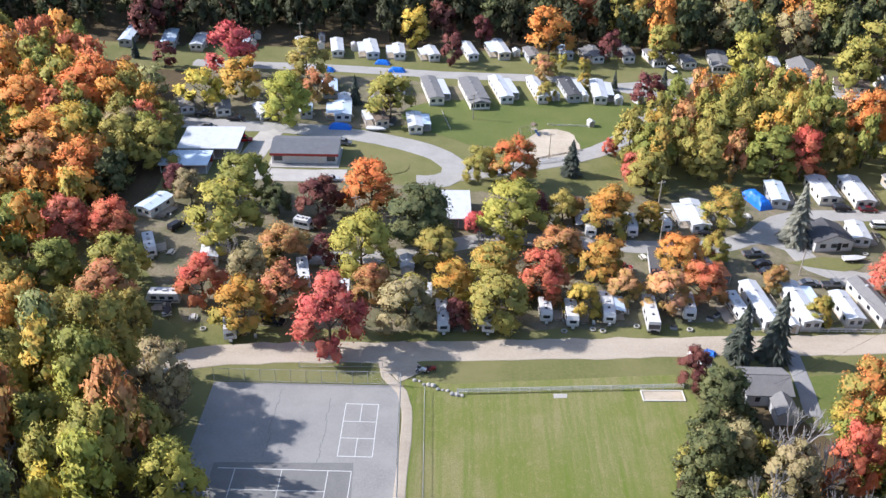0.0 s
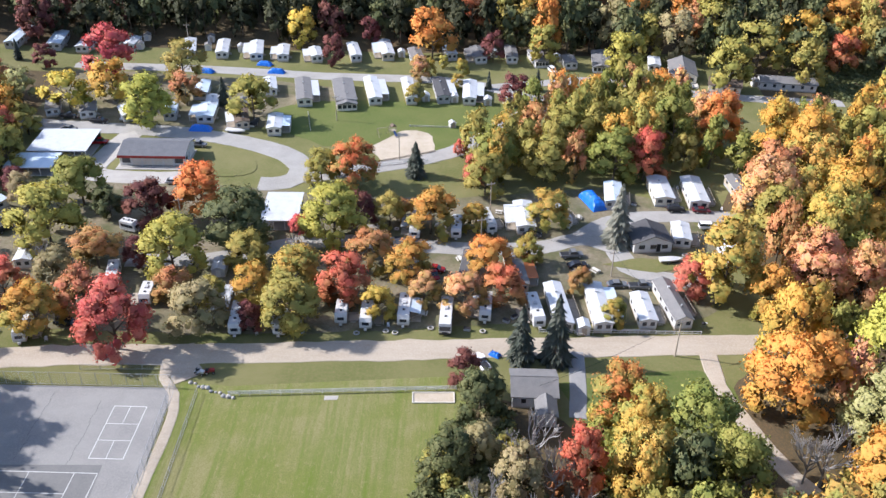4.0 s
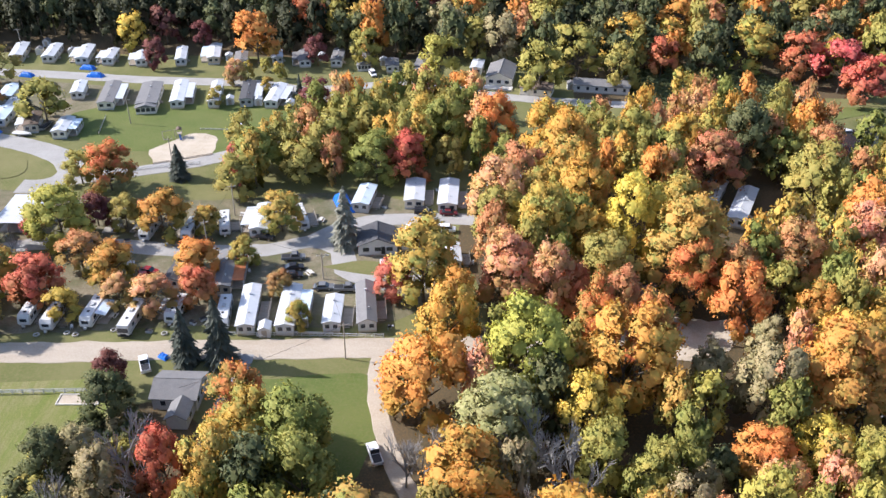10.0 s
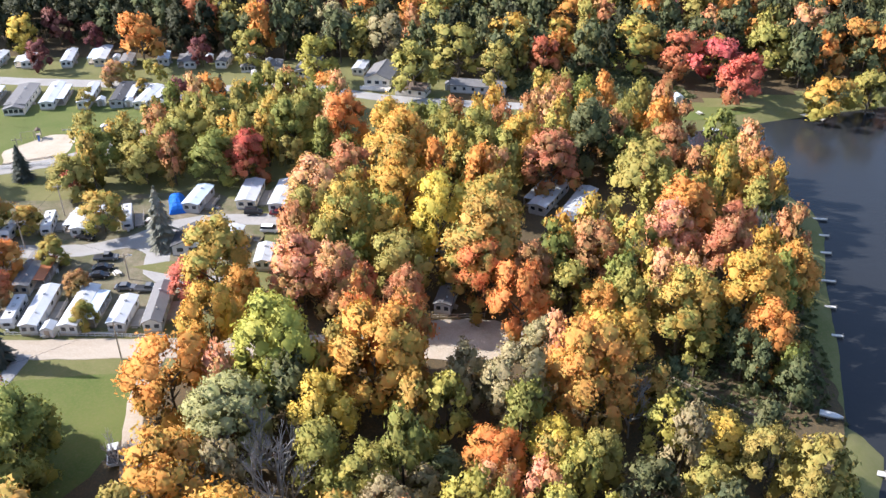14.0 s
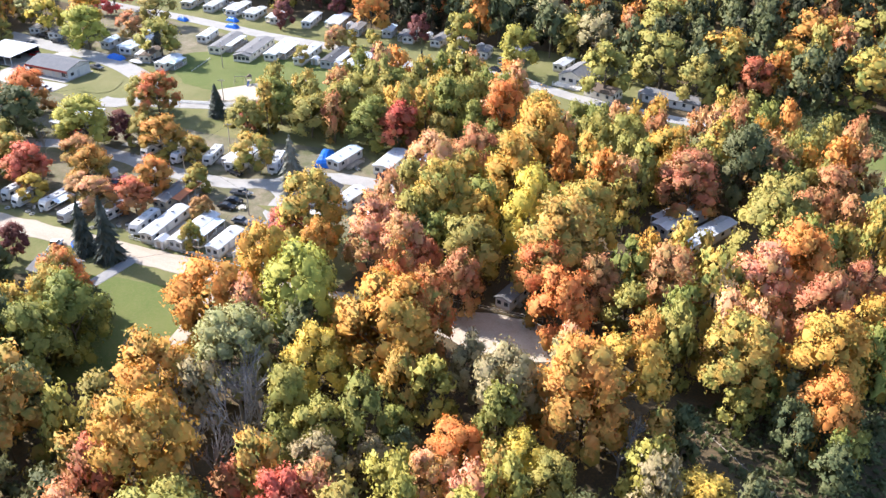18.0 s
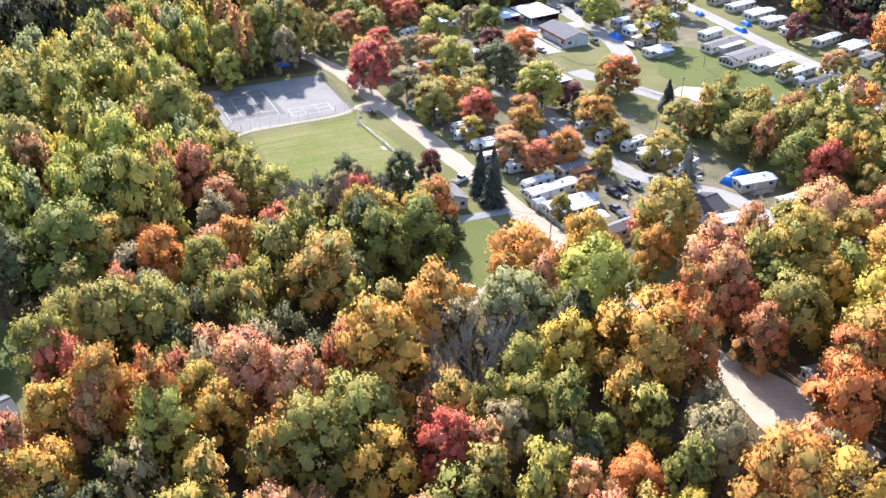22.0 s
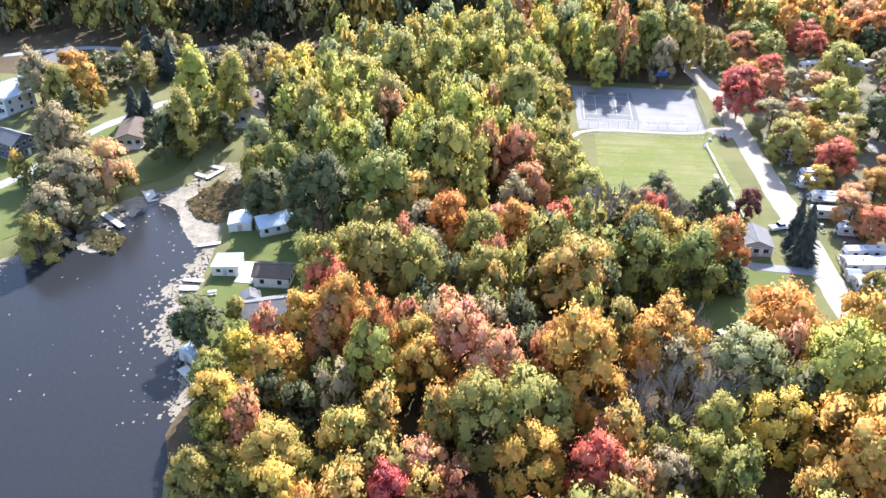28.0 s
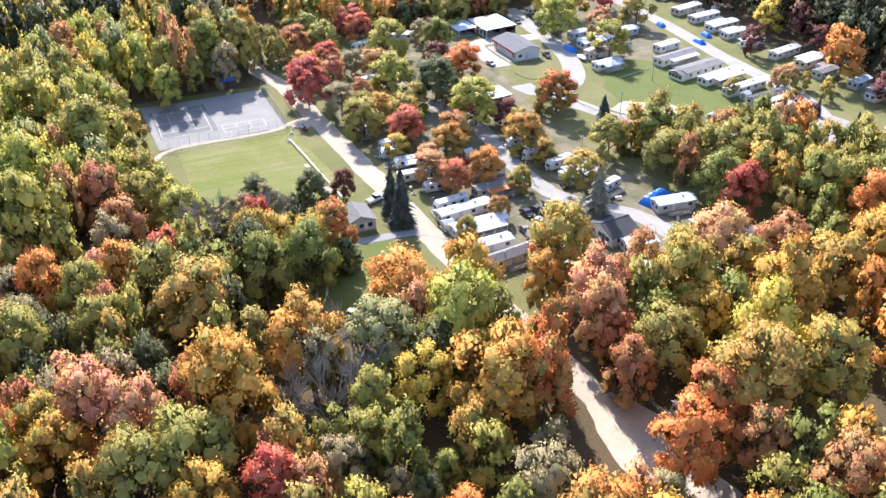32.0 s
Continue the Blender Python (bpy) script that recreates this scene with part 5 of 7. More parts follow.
def house(x, y, deg, w, l, roof, wall, h=3.0, rise=1.6, storeys=1, deck=0, chimney=False, label="", wing=None):
    """A gabled house, ridge along its own y, front gable at -y."""
    ob = base("house", x, y, land_z(x, y), deg, label, "house")
    q, a, b = w / 2, -l / 2, l / 2
    part("foundation", boxes((-q - 0.03, q + 0.03, a - 0.03, b + 0.03, -0.4, 0.35)), CONCRETE, ob)
    part("wall", prism([(-q, 0.3), (q, 0.3), (q, h), (0, h + rise), (-q, h)], a, b), wall, ob)
    part("roof", gable(w, a, b, h, rise, 0.4, 0.16), roof, ob)
    part("ridge_cap", boxes((-0.12, 0.12, a - 0.4, b + 0.4, h + rise + 0.1, h + rise + 0.22)), roof, ob)
    for st in range(storeys):
        zc = 1.7 + st * 2.7
        for k in (-0.55, 0.0, 0.55):
            window(ob, k * q * 1.1, a, zc, w * 0.16, 1.1, "y-")
            window(ob, k * q * 1.1, b, zc, w * 0.16, 1.1, "y+")
        n = max(2, int(l / 2.8))
        for i in range(n):
            for s in (-1, 1):
                window(ob, s * q, a + l * (i + 0.5) / n, zc, 0.95, 1.1, "x+" if s > 0 else "x-")
    part("door", boxes((q * 0.18, q * 0.18 + 0.95, a - 0.05, a + 0.02, 0.35, 2.4)), DARK if wall is WHITE else WHITE, ob)
    if deck:
        part("deck", boxes((-q - 0.5, q + 0.5, a - deck, a - 0.05, 0.1, 0.5)), PALEWOOD, ob)
        n = 7
        for i in range(n):
            xx = -q - 0.4 + (w + 0.8) * i / (n - 1)
            part("railing_post", boxes((xx - 0.06, xx + 0.06, a - deck, a - deck + 0.12, -0.4, 1.5)), WHITE, ob)
        part("railing", boxes((-q - 0.5, q + 0.5, a - deck + 0.02, a - deck + 0.1, 1.42, 1.52), (-q - 0.5, q + 0.5, a - deck + 0.02, a - deck + 0.1, 0.9, 0.97)), WHITE, ob)
    if chimney:
        part("chimney", boxes((q * 0.3, q * 0.3 + 0.7, b * 0.3, b * 0.3 + 0.7, h, h + rise + 1.0)), CONCRETE, ob)
    if wing:
        ww, wl, side = wing
        x0, x1 = (q, q + wl) if side > 0 else (-q - wl, -q)
        part("wing", prism([(a + 0.4, -0.3), (a + 0.4 + ww, -0.3), (a + 0.4 + ww, h - 0.3), (a + 0.4 + ww / 2, h + rise * 0.55), (a + 0.4, h - 0.3)], x0, x1, "x"), wall, ob)
        e = 0.3
        zz = h - 0.3
        rr = rise * 0.55 + 0.3
        c = a + 0.4 + ww / 2
        part("wing_roof", prism([(c - ww / 2 - e, zz - 0.2), (c, zz + rr), (c + ww / 2 + e, zz - 0.2), (c + ww / 2 + e, zz - 0.06), (c, zz + rr + 0.14), (c - ww / 2 - e, zz - 0.06)], x0 - (e if side < 0 else 0), x1 + (e if side > 0 else 0), "x"), roof, ob)
        window(ob, (x0 + x1) / 2, a + 0.4, 1.6, 1.2, 1.0, "y-")
    return ob


def pole(x, y, h=9.0, arm=0.0, label="weathered wooden utility pole beside the road"):
    ob = base("utility_pole", x, y, land_z(x, y), 20, label, "pole")
    bm = bmesh.new()
    tube(bm, (0, 0, -0.3), (0, 0, h), 0.16, 0.11, 8)
    part("shaft", bm, WOOD, ob)
    part("crossarm", boxes((-1.1, 1.1, -0.07, 0.07, h - 0.7, h - 0.55)), WOOD, ob)
    for k in (-0.95, 0.0, 0.95):
        part("insulator", boxes((k - 0.05, k + 0.05, -0.05, 0.05, h - 0.55, h - 0.35)), GREYW, ob)
    if arm:
        bm = bmesh.new()
        tube(bm, (0, 0, h - 1.2), (arm, 0, h - 0.8), 0.05, 0.04, 5)
        part("lamp_arm", bm, CHROME, ob)
        part("lamp_head", boxes((arm - 0.1, arm + 0.5, -0.14, 0.14, h - 0.9, h - 0.74)), GREYW, ob)
    return ob


def wire(p, q, sag=0.8):
    bm = bmesh.new()
    p, q = Vector(p), Vector(q)
    side = (q - p).cross(Vector((0, 0, 1))).normalized() * 0.025
    rings = []
    for i in range(9):
        t = i / 8
        c = p.lerp(q, t) - Vector((0, 0, sag * 4 * t * (1 - t)))
        rings.append([bm.verts.new(c + o) for o in (side, -side, Vector((0, 0, 0.04)))])
    for u, v in zip(rings, rings[1:]):
        for k in range(3):
            bm.faces.new((u[k], u[k - 1], v[k - 1], v[k]))
    return tagged(part("overhead_wire", bm, DARK), "thin black overhead wire between poles", "wire")


def boat(x, y, deg, l=5.0, hull=None, cover=None, z=None, label=""):
    ob = base("boat", x, y, land_z(x, y) if z is None else z, deg, label or "small boat on a trailer beside a home", "boat")
    w = l * 0.36
    bm = bmesh.new()
    rows = []
    for i in range(7):
        t = i / 6
        half = w / 2 * (1 - max(0, (t - 0.45) / 0.55) ** 2) + 0.03
        yy = l / 2 - t * l
        rows.append([bm.verts.new(v) for v in ((-half, yy, 1.05 + 0.15 * t), (-half * 0.7, yy, 0.55 + 0.2 * t * t), (0, yy, 0.42 + 0.3 * t * t), (half * 0.7, yy, 0.55 + 0.2 * t * t), (half, yy, 1.05 + 0.15 * t))])
    for r0, r1 in zip(rows, rows[1:]):
        for k in range(4):
            bm.faces.new((r0[k], r1[k], r1[k + 1], r0[k + 1]))
    bm.faces.new(rows[0])
    bmesh.ops.recalc_face_normals(bm, faces=bm.faces)
    part("hull", bm, hull or WHITE, ob)
    bm = bmesh.new()
    top = []
    for i in range(7):
        t = i / 6
        half = w / 2 * (1 - max(0, (t - 0.45) / 0.55) ** 2) + 0.05
        yy = l / 2 - t * l
        top.append([bm.verts.new(v) for v in ((-half, yy, 1.02 + 0.15 * t), (0, yy, 1.2 + 0.25 * math.sin(math.pi * min(1, t * 1.2))), (half, yy, 1.02 + 0.15 * t))])
    for r0, r1 in zip(top, top[1:]):
        for k in range(2):
            bm.faces.new((r0[k], r0[k + 1], r1[k + 1], r1[k]))
    part("cover", bm, cover or WHITE, ob)
    if z is None:
        part("trailer_frame", boxes((-0.6, 0.6, -l * 0.3, l * 0.4, 0.3, 0.42), (-0.05, 0.05, -l * 0.72, -l * 0.3, 0.3, 0.4)), DARK, ob)
        for s in (-1, 1):
            wheel(ob, s * 0.8, l * 0.15, 0.3, 0.3)
    return ob


def tarp_heap(x, y, deg, w, l, h, label="large bright blue tarpaulin draped over a camper"):
    """A tarpaulin pulled over something, with folds and a sagging edge."""
    ob = base("tarpaulin_cover", x, y, land_z(x, y), deg, label, "tarpaulin")
    bm = bmesh.new()
    nx, ny = 11, 17
    g = []
    for j in range(ny):
        row = []
        for i in range(nx):
            u, v = i / (nx - 1) * 2 - 1, j / (ny - 1) * 2 - 1
            e = max(abs(u) ** 3, abs(v) ** 4)
            z = h * (1 - e) * (1 - 0.12 * abs(u)) + 0.25 * noise.noise(Vector((u * 2 + x, v * 4, 1))) * (1 - e * 0.5) + 0.1
            row.append(bm.verts.new((u * w / 2 * (1 + 0.06 * noise.noise(Vector((v * 5, 2, x)))), v * l / 2, max(0.02, z))))
        g.append(row)
    for j in range(ny - 1):
        for i in range(nx - 1):
            bm.faces.new((g[j][i], g[j][i + 1], g[j + 1][i + 1], g[j + 1][i]))
    part("sheet", bm, TARP, ob)
    for k in (-0.5, 0.0, 0.5):
        part("strap", boxes((-w / 2 * 0.8, w / 2 * 0.8, k * l * 0.7 - 0.03, k * l * 0.7 + 0.03, h + 0.02, h + 0.06)), DARK, ob)
    return ob


def picnic_table(x, y, deg=0, metal=False):
    m = PALEWOOD if not metal else GREYW
    ob = base("picnic_table", x, y, land_z(x, y) + 0.05, deg, "weathered picnic table on grass", "table")
    part("tabletop", boxes((-0.38, 0.38, -0.95, 0.95, 0.7, 0.76)), m, ob)
    for s in (-1, 1):
        part("bench", boxes((s * 0.72 - 0.14, s * 0.72 + 0.14, -0.95, 0.95, 0.42, 0.47)), m, ob)
        part("leg_frame", boxes((-0.7, 0.7, s * 0.65 - 0.04, s * 0.65 + 0.04, 0.36, 0.42), (-0.35, -0.27, s * 0.65 - 0.04, s * 0.65 + 0.04, -0.05, 0.72), (0.27, 0.35, s * 0.65 - 0.04, s * 0.65 + 0.04, -0.05, 0.72)), m, ob)
    return ob


mobile_home(-120.7, 316.6, 4, 4.3, 19.0, ROOFB, GREYW)
mobile_home(-105.8, 315.4, 9, 4.8, 14.6, ROOFB, GREYW)
mobile_home(-94.5, 313.9, 3, 4.3, 12.9, ROOFW, WHITE)
mobile_home(-78.1, 316.2, -1, 3.9, 9.3, ROOFW, WHITE)
mobile_home(-55.5, 312.3, 14, 4.5, 14.5, ROOFW, TAN)
mobile_home(-42.9, 311.8, 9, 4.2, 14.2, ROOFW, WHITE)
mobile_home(-30.2, 311.0, 10, 4.5, 14.7, ROOFW, WHITE, side=-1)
mobile_home(-19.9, 308.9, 7, 3.9, 11.1, ROOFW, WHITE, side=-1)
mobile_home(-7.8, 307.6, 14, 3.9, 9.8, ROOFW, WHITE, side=-1)
mobile_home(5.9, 311.0, 13, 3.7, 14.1, ROOFW, WHITE)
mobile_home(17.4, 314.2, 11, 4.3, 15.6, ROOFW, TAN, side=-1, side_roof=ROOFB)
mobile_home(28.7, 308.8, 11, 4.3, 9.6, ROOFG, GREYW)
mobile_home(41.2, 312.0, 13, 3.8, 8.4, ROOFB, GREYW)
mobile_home(51.8, 310.7, 10, 4.1, 12.0, ROOFG, WHITE, side=-1)
mobile_home(63.8, 312.2, 2, 3.9, 13.2, ROOFG, WHITE)
mobile_home(73.3, 309.5, 11, 4.9, 9.5, ROOFG, WHITE, porch=True)
mobile_home(84.5, 304.6, 7, 4.4, 8.0, ROOFG, WHITE)
mobile_home(96.3, 307.4, -5, 6.2, 14.0, ROOFG, WHITE, porch=True)
mobile_home(115.2, 304.7, -8, 4.0, 9.2, ROOFW, WHITE)
mobile_home(-6.5, 271.5, 11, 4.8, 19.0, ROOFG, CREAM, side=1, side_roof=ROOFW)
mobile_home(7.0, 271.4, 11, 6.5, 19.0, ROOFG, CREAM, porch=True)
mobile_home(16.2, 273.7, 11, 4.2, 18.8, ROOFW, WHITE, side=1, side_roof=ROOFW)
mobile_home(28.3, 274.0, 9, 3.5, 17.6, ROOFW, WHITE)
mobile_home(38.9, 275.3, 8, 4.2, 16.5, ROOFD, GREYW, side=1, side_roof=ROOFW)
mobile_home(48.5, 273.8, -1, 4.1, 15.8, ROOFW, WHITE, side=1, side_roof=ROOFW)
mobile_home(-33.7, 252.6, 6, 5.0, 11.3, ROOFB, WHITE, side=-1, side_roof=ROOFB)
mobile_home(-40.3, 271.3, 8, 4.7, 10.8, ROOFB, GREYW)
mobile_home(-22.1, 248.3, 16, 4.1, 10.6, ROOFT, TAN, side=-1, side_roof=ROOFW)
mobile_home(-11.0, 244.7, 7, 4.1, 10.7, ROOFW, CREAM, side=1, side_roof=ROOFB)
mobile_home(-18.4, 275.6, 13, 3.9, 10.6, ROOFW, WHITE)
mobile_home(-45.3, 252.9, 10, 3.7, 8.0, ROOFB, GREYW)
mobile_home(-71.3, 252.6, 16, 4.5, 8.0, ROOFG, WHITE)
mobile_home(-58.6, 250.6, 29, 3.5, 8.0, ROOFW, WHITE)
mobile_home(-82.9, 253.9, 19, 4.1, 8.0, ROOFG, WHITE)
mobile_home(-34.0, 260.0, 9, 3.7, 8.0, ROOFW, WHITE)
camper(-69.1, 170.7, 23, 2.55, 8.4)
camper(-43.3, 140.3, 13, 2.55, 6.6, stripe=NAVY)
mobile_home(-54.2, 168.5, 9, 3.7, 8.4, ROOFW, WHITE)
camper(-31.6, 160.5, 13, 2.55, 9.7)
camper(-21.8, 153.9, 5, 2.55, 6.0)
camper(-0.4, 145.9, 5, 2.55, 9.3)
camper(9.3, 144.9, -5, 2.55, 6.7, stripe=TAN)
camper(21.2, 148.9, 1, 2.55, 6.0)
camper(26.6, 148.0, -0, 2.55, 7.3)
camper(34.4, 150.3, -1, 2.55, 9.1, stripe=NAVY, awning=1)
camper(43.3, 148.6, -2, 2.55, 10.5, motor=True)
camper(51.7, 151.9, -4, 2.55, 8.1, awning=-1)
mobile_home(48.2, 167.2, -6, 3.5, 11.8, ROOFD, WHITE)
camper(35.0, 186.1, -2, 2.55, 10.1, awning=-1)
camper(45.1, 185.5, -2, 2.55, 7.9)
mobile_home(62.0, 190.8, 2, 4.4, 12.6, ROOFW, WHITE, side=-1, side_roof=ROOFW)
mobile_home(67.2, 152.6, 6, 3.5, 14.8, ROOFW, WHITE)
mobile_home(75.7, 153.0, 3, 3.7, 14.8, ROOFW, WHITE, side=1, side_roof=ROOFB)
mobile_home(85.3, 151.9, 3, 3.5, 9.9, ROOFW, WHITE)
mobile_home(92.0, 154.7, 8, 3.8, 14.7, ROOFG, WHITE, rise=0.9)
camper(62.2, 151.2, 8, 2.55, 9.9, stripe=DARK)
mobile_home(58.7, 166.4, 7, 3.5, 14.4, ROOFG, TAN, side=1, side_roof=ROOFR)
camper(52.8, 188.8, 14, 2.55, 9.0)
camper(71.2, 192.7, 20, 2.55, 10.1, stripe=NAVY)
mobile_home(86.1, 203.6, -6, 4.2, 10.8, ROOFB, GREYW)
mobile_home(99.1, 206.7, 1, 4.9, 12.1, ROOFW, CREAM)
mobile_home(108.0, 206.0, -1, 4.8, 13.9, ROOFW, WHITE)
mobile_home(99.9, 183.9, -6, 4.0, 8.0, ROOFW, WHITE)
mobile_home(177.4, 208.6, -26, 4.5, 16.3, ROOFW, GREYW, side=-1, side_roof=ROOFW)
mobile_home(184.2, 203.3, -24, 4.4, 19.0, ROOFW, WHITE)
mobile_home(152.9, 160.5, -10, 3.5, 8.0, ROOFG, WHITE)
mobile_home(147.8, 179.1, -87, 3.5, 8.0, ROOFG, TAN)
mobile_home(132.4, 160.5, 3, 3.5, 8.0, ROOFG, WHITE)
mobile_home(127.3, 210.3, 5, 3.6, 12.6, ROOFW, WHITE)
mobile_home(120.4, 208.2, 5, 3.5, 12.6, ROOFG, TAN)
mobile_home(133.3, 207.3, 7, 3.5, 10.0, ROOFW, WHITE)
mobile_home(-73.6, 189.9, -24, 4.5, 8.5, ROOFB, WHITE)
camper(-59.8, 150.4, -89, 2.55, 7.0, stripe=DARK)
mobile_home(109.9, 175.8, 5, 3.5, 8.0, ROOFW, WHITE)

# ---- buildings ----
def office():
    """The long grey-roofed office with a glazed white front and red fascia."""
    ob = base("office_building", -40.4, 223.1, 0, 1, "long office with grey roof, red fascia and white front panels", "building")
    w, d, h = 18.0, 10.0, 3.3
    part("slab", boxes((-w / 2 - 1, w / 2 + 0.6, -d / 2 - 2.6, d / 2 + 0.5, -0.2, 0.14)), CONCRETE, ob)
    part("wall", boxes((-w / 2, w / 2, -d / 2, d / 2, 0.1, h)), WHITE, ob)
    part("roof", prism([(-d / 2 - 0.9, h), (0.6, h + 1.7), (d / 2 + 0.5, h + 0.2), (d / 2 + 0.5, h + 0.4), (0.6, h + 1.9), (-d / 2 - 0.9, h + 0.2)], -w / 2 - 0.5, w / 2 + 0.5, "x"), ROOFS, ob)
    part("fascia", boxes((-w / 2 - 0.52, w / 2 + 0.52, -d / 2 - 0.98, -d / 2 - 0.88, h - 0.55, h + 0.16)), REDP, ob)
    part("gable_end", prism([(-d / 2, h), (0.6, h + 1.68), (d / 2, h + 0.2)], w / 2 - 0.1, w / 2 + 0.02, "x"), WHITE, ob)
    for i in range(6):
        x0 = -w / 2 + 0.3 + i * 2.95
        dark = i in (0, 5)
        p = part("front_panel", boxes((x0, x0 + 2.6, -d / 2 - 0.07, -d / 2 + 0.02, 0.25, 2.75)), WHITE, ob)
        part("pane", boxes((x0 + 0.1, x0 + 2.5, -d / 2 - 0.1, -d / 2 - 0.06, 0.9 if dark else 0.3, 2.6)), GLASS if dark else PALEWOOD, p)
    for i in range(7):
        x0 = -w / 2 + 0.05 + i * 2.95
        part("column", boxes((x0, x0 + 0.16, -d / 2 - 0.85, -d / 2 - 0.69, 0.1, h)), WHITE, ob)
    part("side_door", boxes((w / 2 - 0.02, w / 2 + 0.06, -1.0, 0.1, 0.15, 2.3)), GREYW, ob)
    window(ob, w / 2, -3.2, 1.7, 1.4, 1.0, "x+")


def pavilion(x, y, w, d, h, roof, wall, label, posts=5, slope=0.5):
    ob = base("pavilion", x, y, 0, 2, label, "pavilion")
    part("slab", boxes((-w / 2, w / 2, -d / 2, d / 2, -0.1, 0.13)), CONCRETE, ob)
    part("roof", prism([(-d / 2 - 0.4, h - slope), (d / 2 + 0.4, h), (d / 2 + 0.4, h + 0.16), (-d / 2 - 0.4, h - slope + 0.16)], -w / 2 - 0.4, w / 2 + 0.4, "x"), roof, ob)
    part("back_wall", boxes((-w / 2, w / 2, d / 2 - 0.2, d / 2, 0.1, h - 0.05)), wall, ob)
    part("end_wall", boxes((-w / 2, -w / 2 + 0.2, -d * 0.1, d / 2 - 0.22, 0.1, h - 0.3)), wall, ob)
    for i in range(posts):
        xx = -w / 2 + 0.1 + (w - 0.2) * i / (posts - 1)
        part("post", boxes((xx - 0.09, xx + 0.09, -d / 2 - 0.05, -d / 2 + 0.13, 0.1, h - slope)), WHITE, ob)
    part("fascia", boxes((-w / 2 - 0.42, w / 2 + 0.42, -d / 2 - 0.46, -d / 2 - 0.38, h - slope - 0.12, h - slope + 0.16)), WHITE, ob)
    part("counter", boxes((-w * 0.3, w * 0.2, d * 0.05, d * 0.15, 0.1, 1.0)), wall, ob)


office()
pavilion(-67.9, 226.0, 16, 13, 3.9, ROOFW, DARK, "open pavilion with a white metal roof beside the office", 6)
pavilion(-72.2, 214.0, 12.5, 7.5, 3.2, ROOFB, REDP, "low shelter with pale blue metal roof and dark red walls", 5)
pavilion(1.1, 190.9, 8.5, 13, 3.4, ROOFW, GREYW, "white-roofed shelter among trees", 4)
house(60.2, 126.0, 90, 7.5, 8.2, ROOFG, GREYW, 2.9, 1.5, wing=(3.6, 5.0, -1), label="small grey-roofed house with a front wing beside the driveway")
house(91.7, 181.8, 6, 9.2, 8.0, ROOFD, WHITE, 2.8, 1.8, label="white cottage with a black shingle roof by the lane")
house(135.6, 284.1, 75, 6.5, 10.5, ROOFT, CREAM, 2.8, 1.4, label="cream cottage with a brown roof at the foot of the hill")
house(157.7, 287.5, 83, 6.2, 18.5, ROOFG, WHITE, 2.8, 1.2, label="long white cottage with grey roof at the foot of the hill")
house(123.7, 296.9, -8, 9.0, 14.5, ROOFG, CREAM, 3.0, 1.9, deck=4.0, label="cream cottage with a broad porch under the wooded hill")
shed(147.4, 289.0, 0, 2.4, 2.6, ROOFG, WHITE)
# lakeside houses
house(-2.0, -96.5, 66, 9, 11, ROOFB, WHITE, 6.0, 3.4, 2, deck=3, label="tall white lake house with steep gable and a two-level porch")
house(-37.6, -98.2, 72, 9, 13, ROOFG, GREYW, 4.0, 2.8, label="grey barn with a blue-grey metal roof")
house(30.1, -78.3, 158, 7.5, 10, ROOFG, NAVY, 5.2, 2.2, 2, label="navy-sided two-storey house with white window trim")
house(16.0, -48.2, 103, 8, 13, ROOFT, TAN, 2.9, 1.5, label="low brown-roofed cottage by the lake", deck=2)
house(-5.0, -17.1, 100, 8.5, 13, ROOFT, TAN, 3.8, 2.8, 1, deck=3.5, chimney=True, label="log-coloured lake cabin with steep gable and deck")
house(87.0, 15.0, 0, 6, 8, ROOFT, CREAM, 3.0, 1.4, deck=0, label="small cottage with a reddish-brown roof beside the lawn")
plate("patio", [(88.7, 5.9), (88.9, 10.1), (80.2, 10.1), (80.0, 6.0)], 0.22, PALEWOOD, "pale boarded patio terrace", "patio")
house(100.9, 17.0, 20, 6.5, 10.5, ROOFG, WHITE, 2.9, 1.4, wing=(4, 3.5, -1), label="grey-roofed lakeside bungalow half hidden by trees")
shed(113.2, 5.4, 68, 3.6, 5.2, ROOFB, WHITE, 2.4, 0.9, label="blue-roofed boathouse at the water's edge")
shed(63.4, -0.2, 103, 5.6, 6.2, ROOFB, WHITE, 2.2, 0.5, label="pale blue boathouse beside the lawn")
house(64.2, 9.0, 30, 6, 9, ROOFB, WHITE, 2.9, 1.6, label="blue-roofed cottage in the shade of trees")


def flat_roof_shed():
    ob = base("storage_building", 83.7, 3.1, 0, 3, "white flat-roofed storage building at the lakeshore", "building")
    part("wall", boxes((-2.7, 2.7, -3.1, 3.1, -0.3, 2.5)), CREAM, ob)
    part("roof", prism([(-3.2, 2.5), (3.2, 2.8), (3.2, 2.95), (-3.2, 2.65)], -3.0, 3.0, "x"), ROOFW, ob)
    for k in (-1.5, 1.4):
        window(ob, 2.7, k, 1.5, 1.0, 0.8, "x+")
    part("door", boxes((2.68, 2.75, -0.5, 0.4, 0.0, 2.0)), GREYW, ob)


flat_roof_shed()
strip("road", [(52.9, -73.4), (35.6, -66.7), (13.9, -63.2), (0.8, -56.8), (-13.0, -48.3), (-15.3, -39.0), (-27.2, -32.7), (-41.3, -27.4), (-60.3, -30.3), (-68.4, -48.5), (-60.0, -67.1), (-61.8, -98.2), (-49.6, -126.7)], 3.6, 0.12, GRAVEL, "narrow gravel lane past lake houses", "lane")


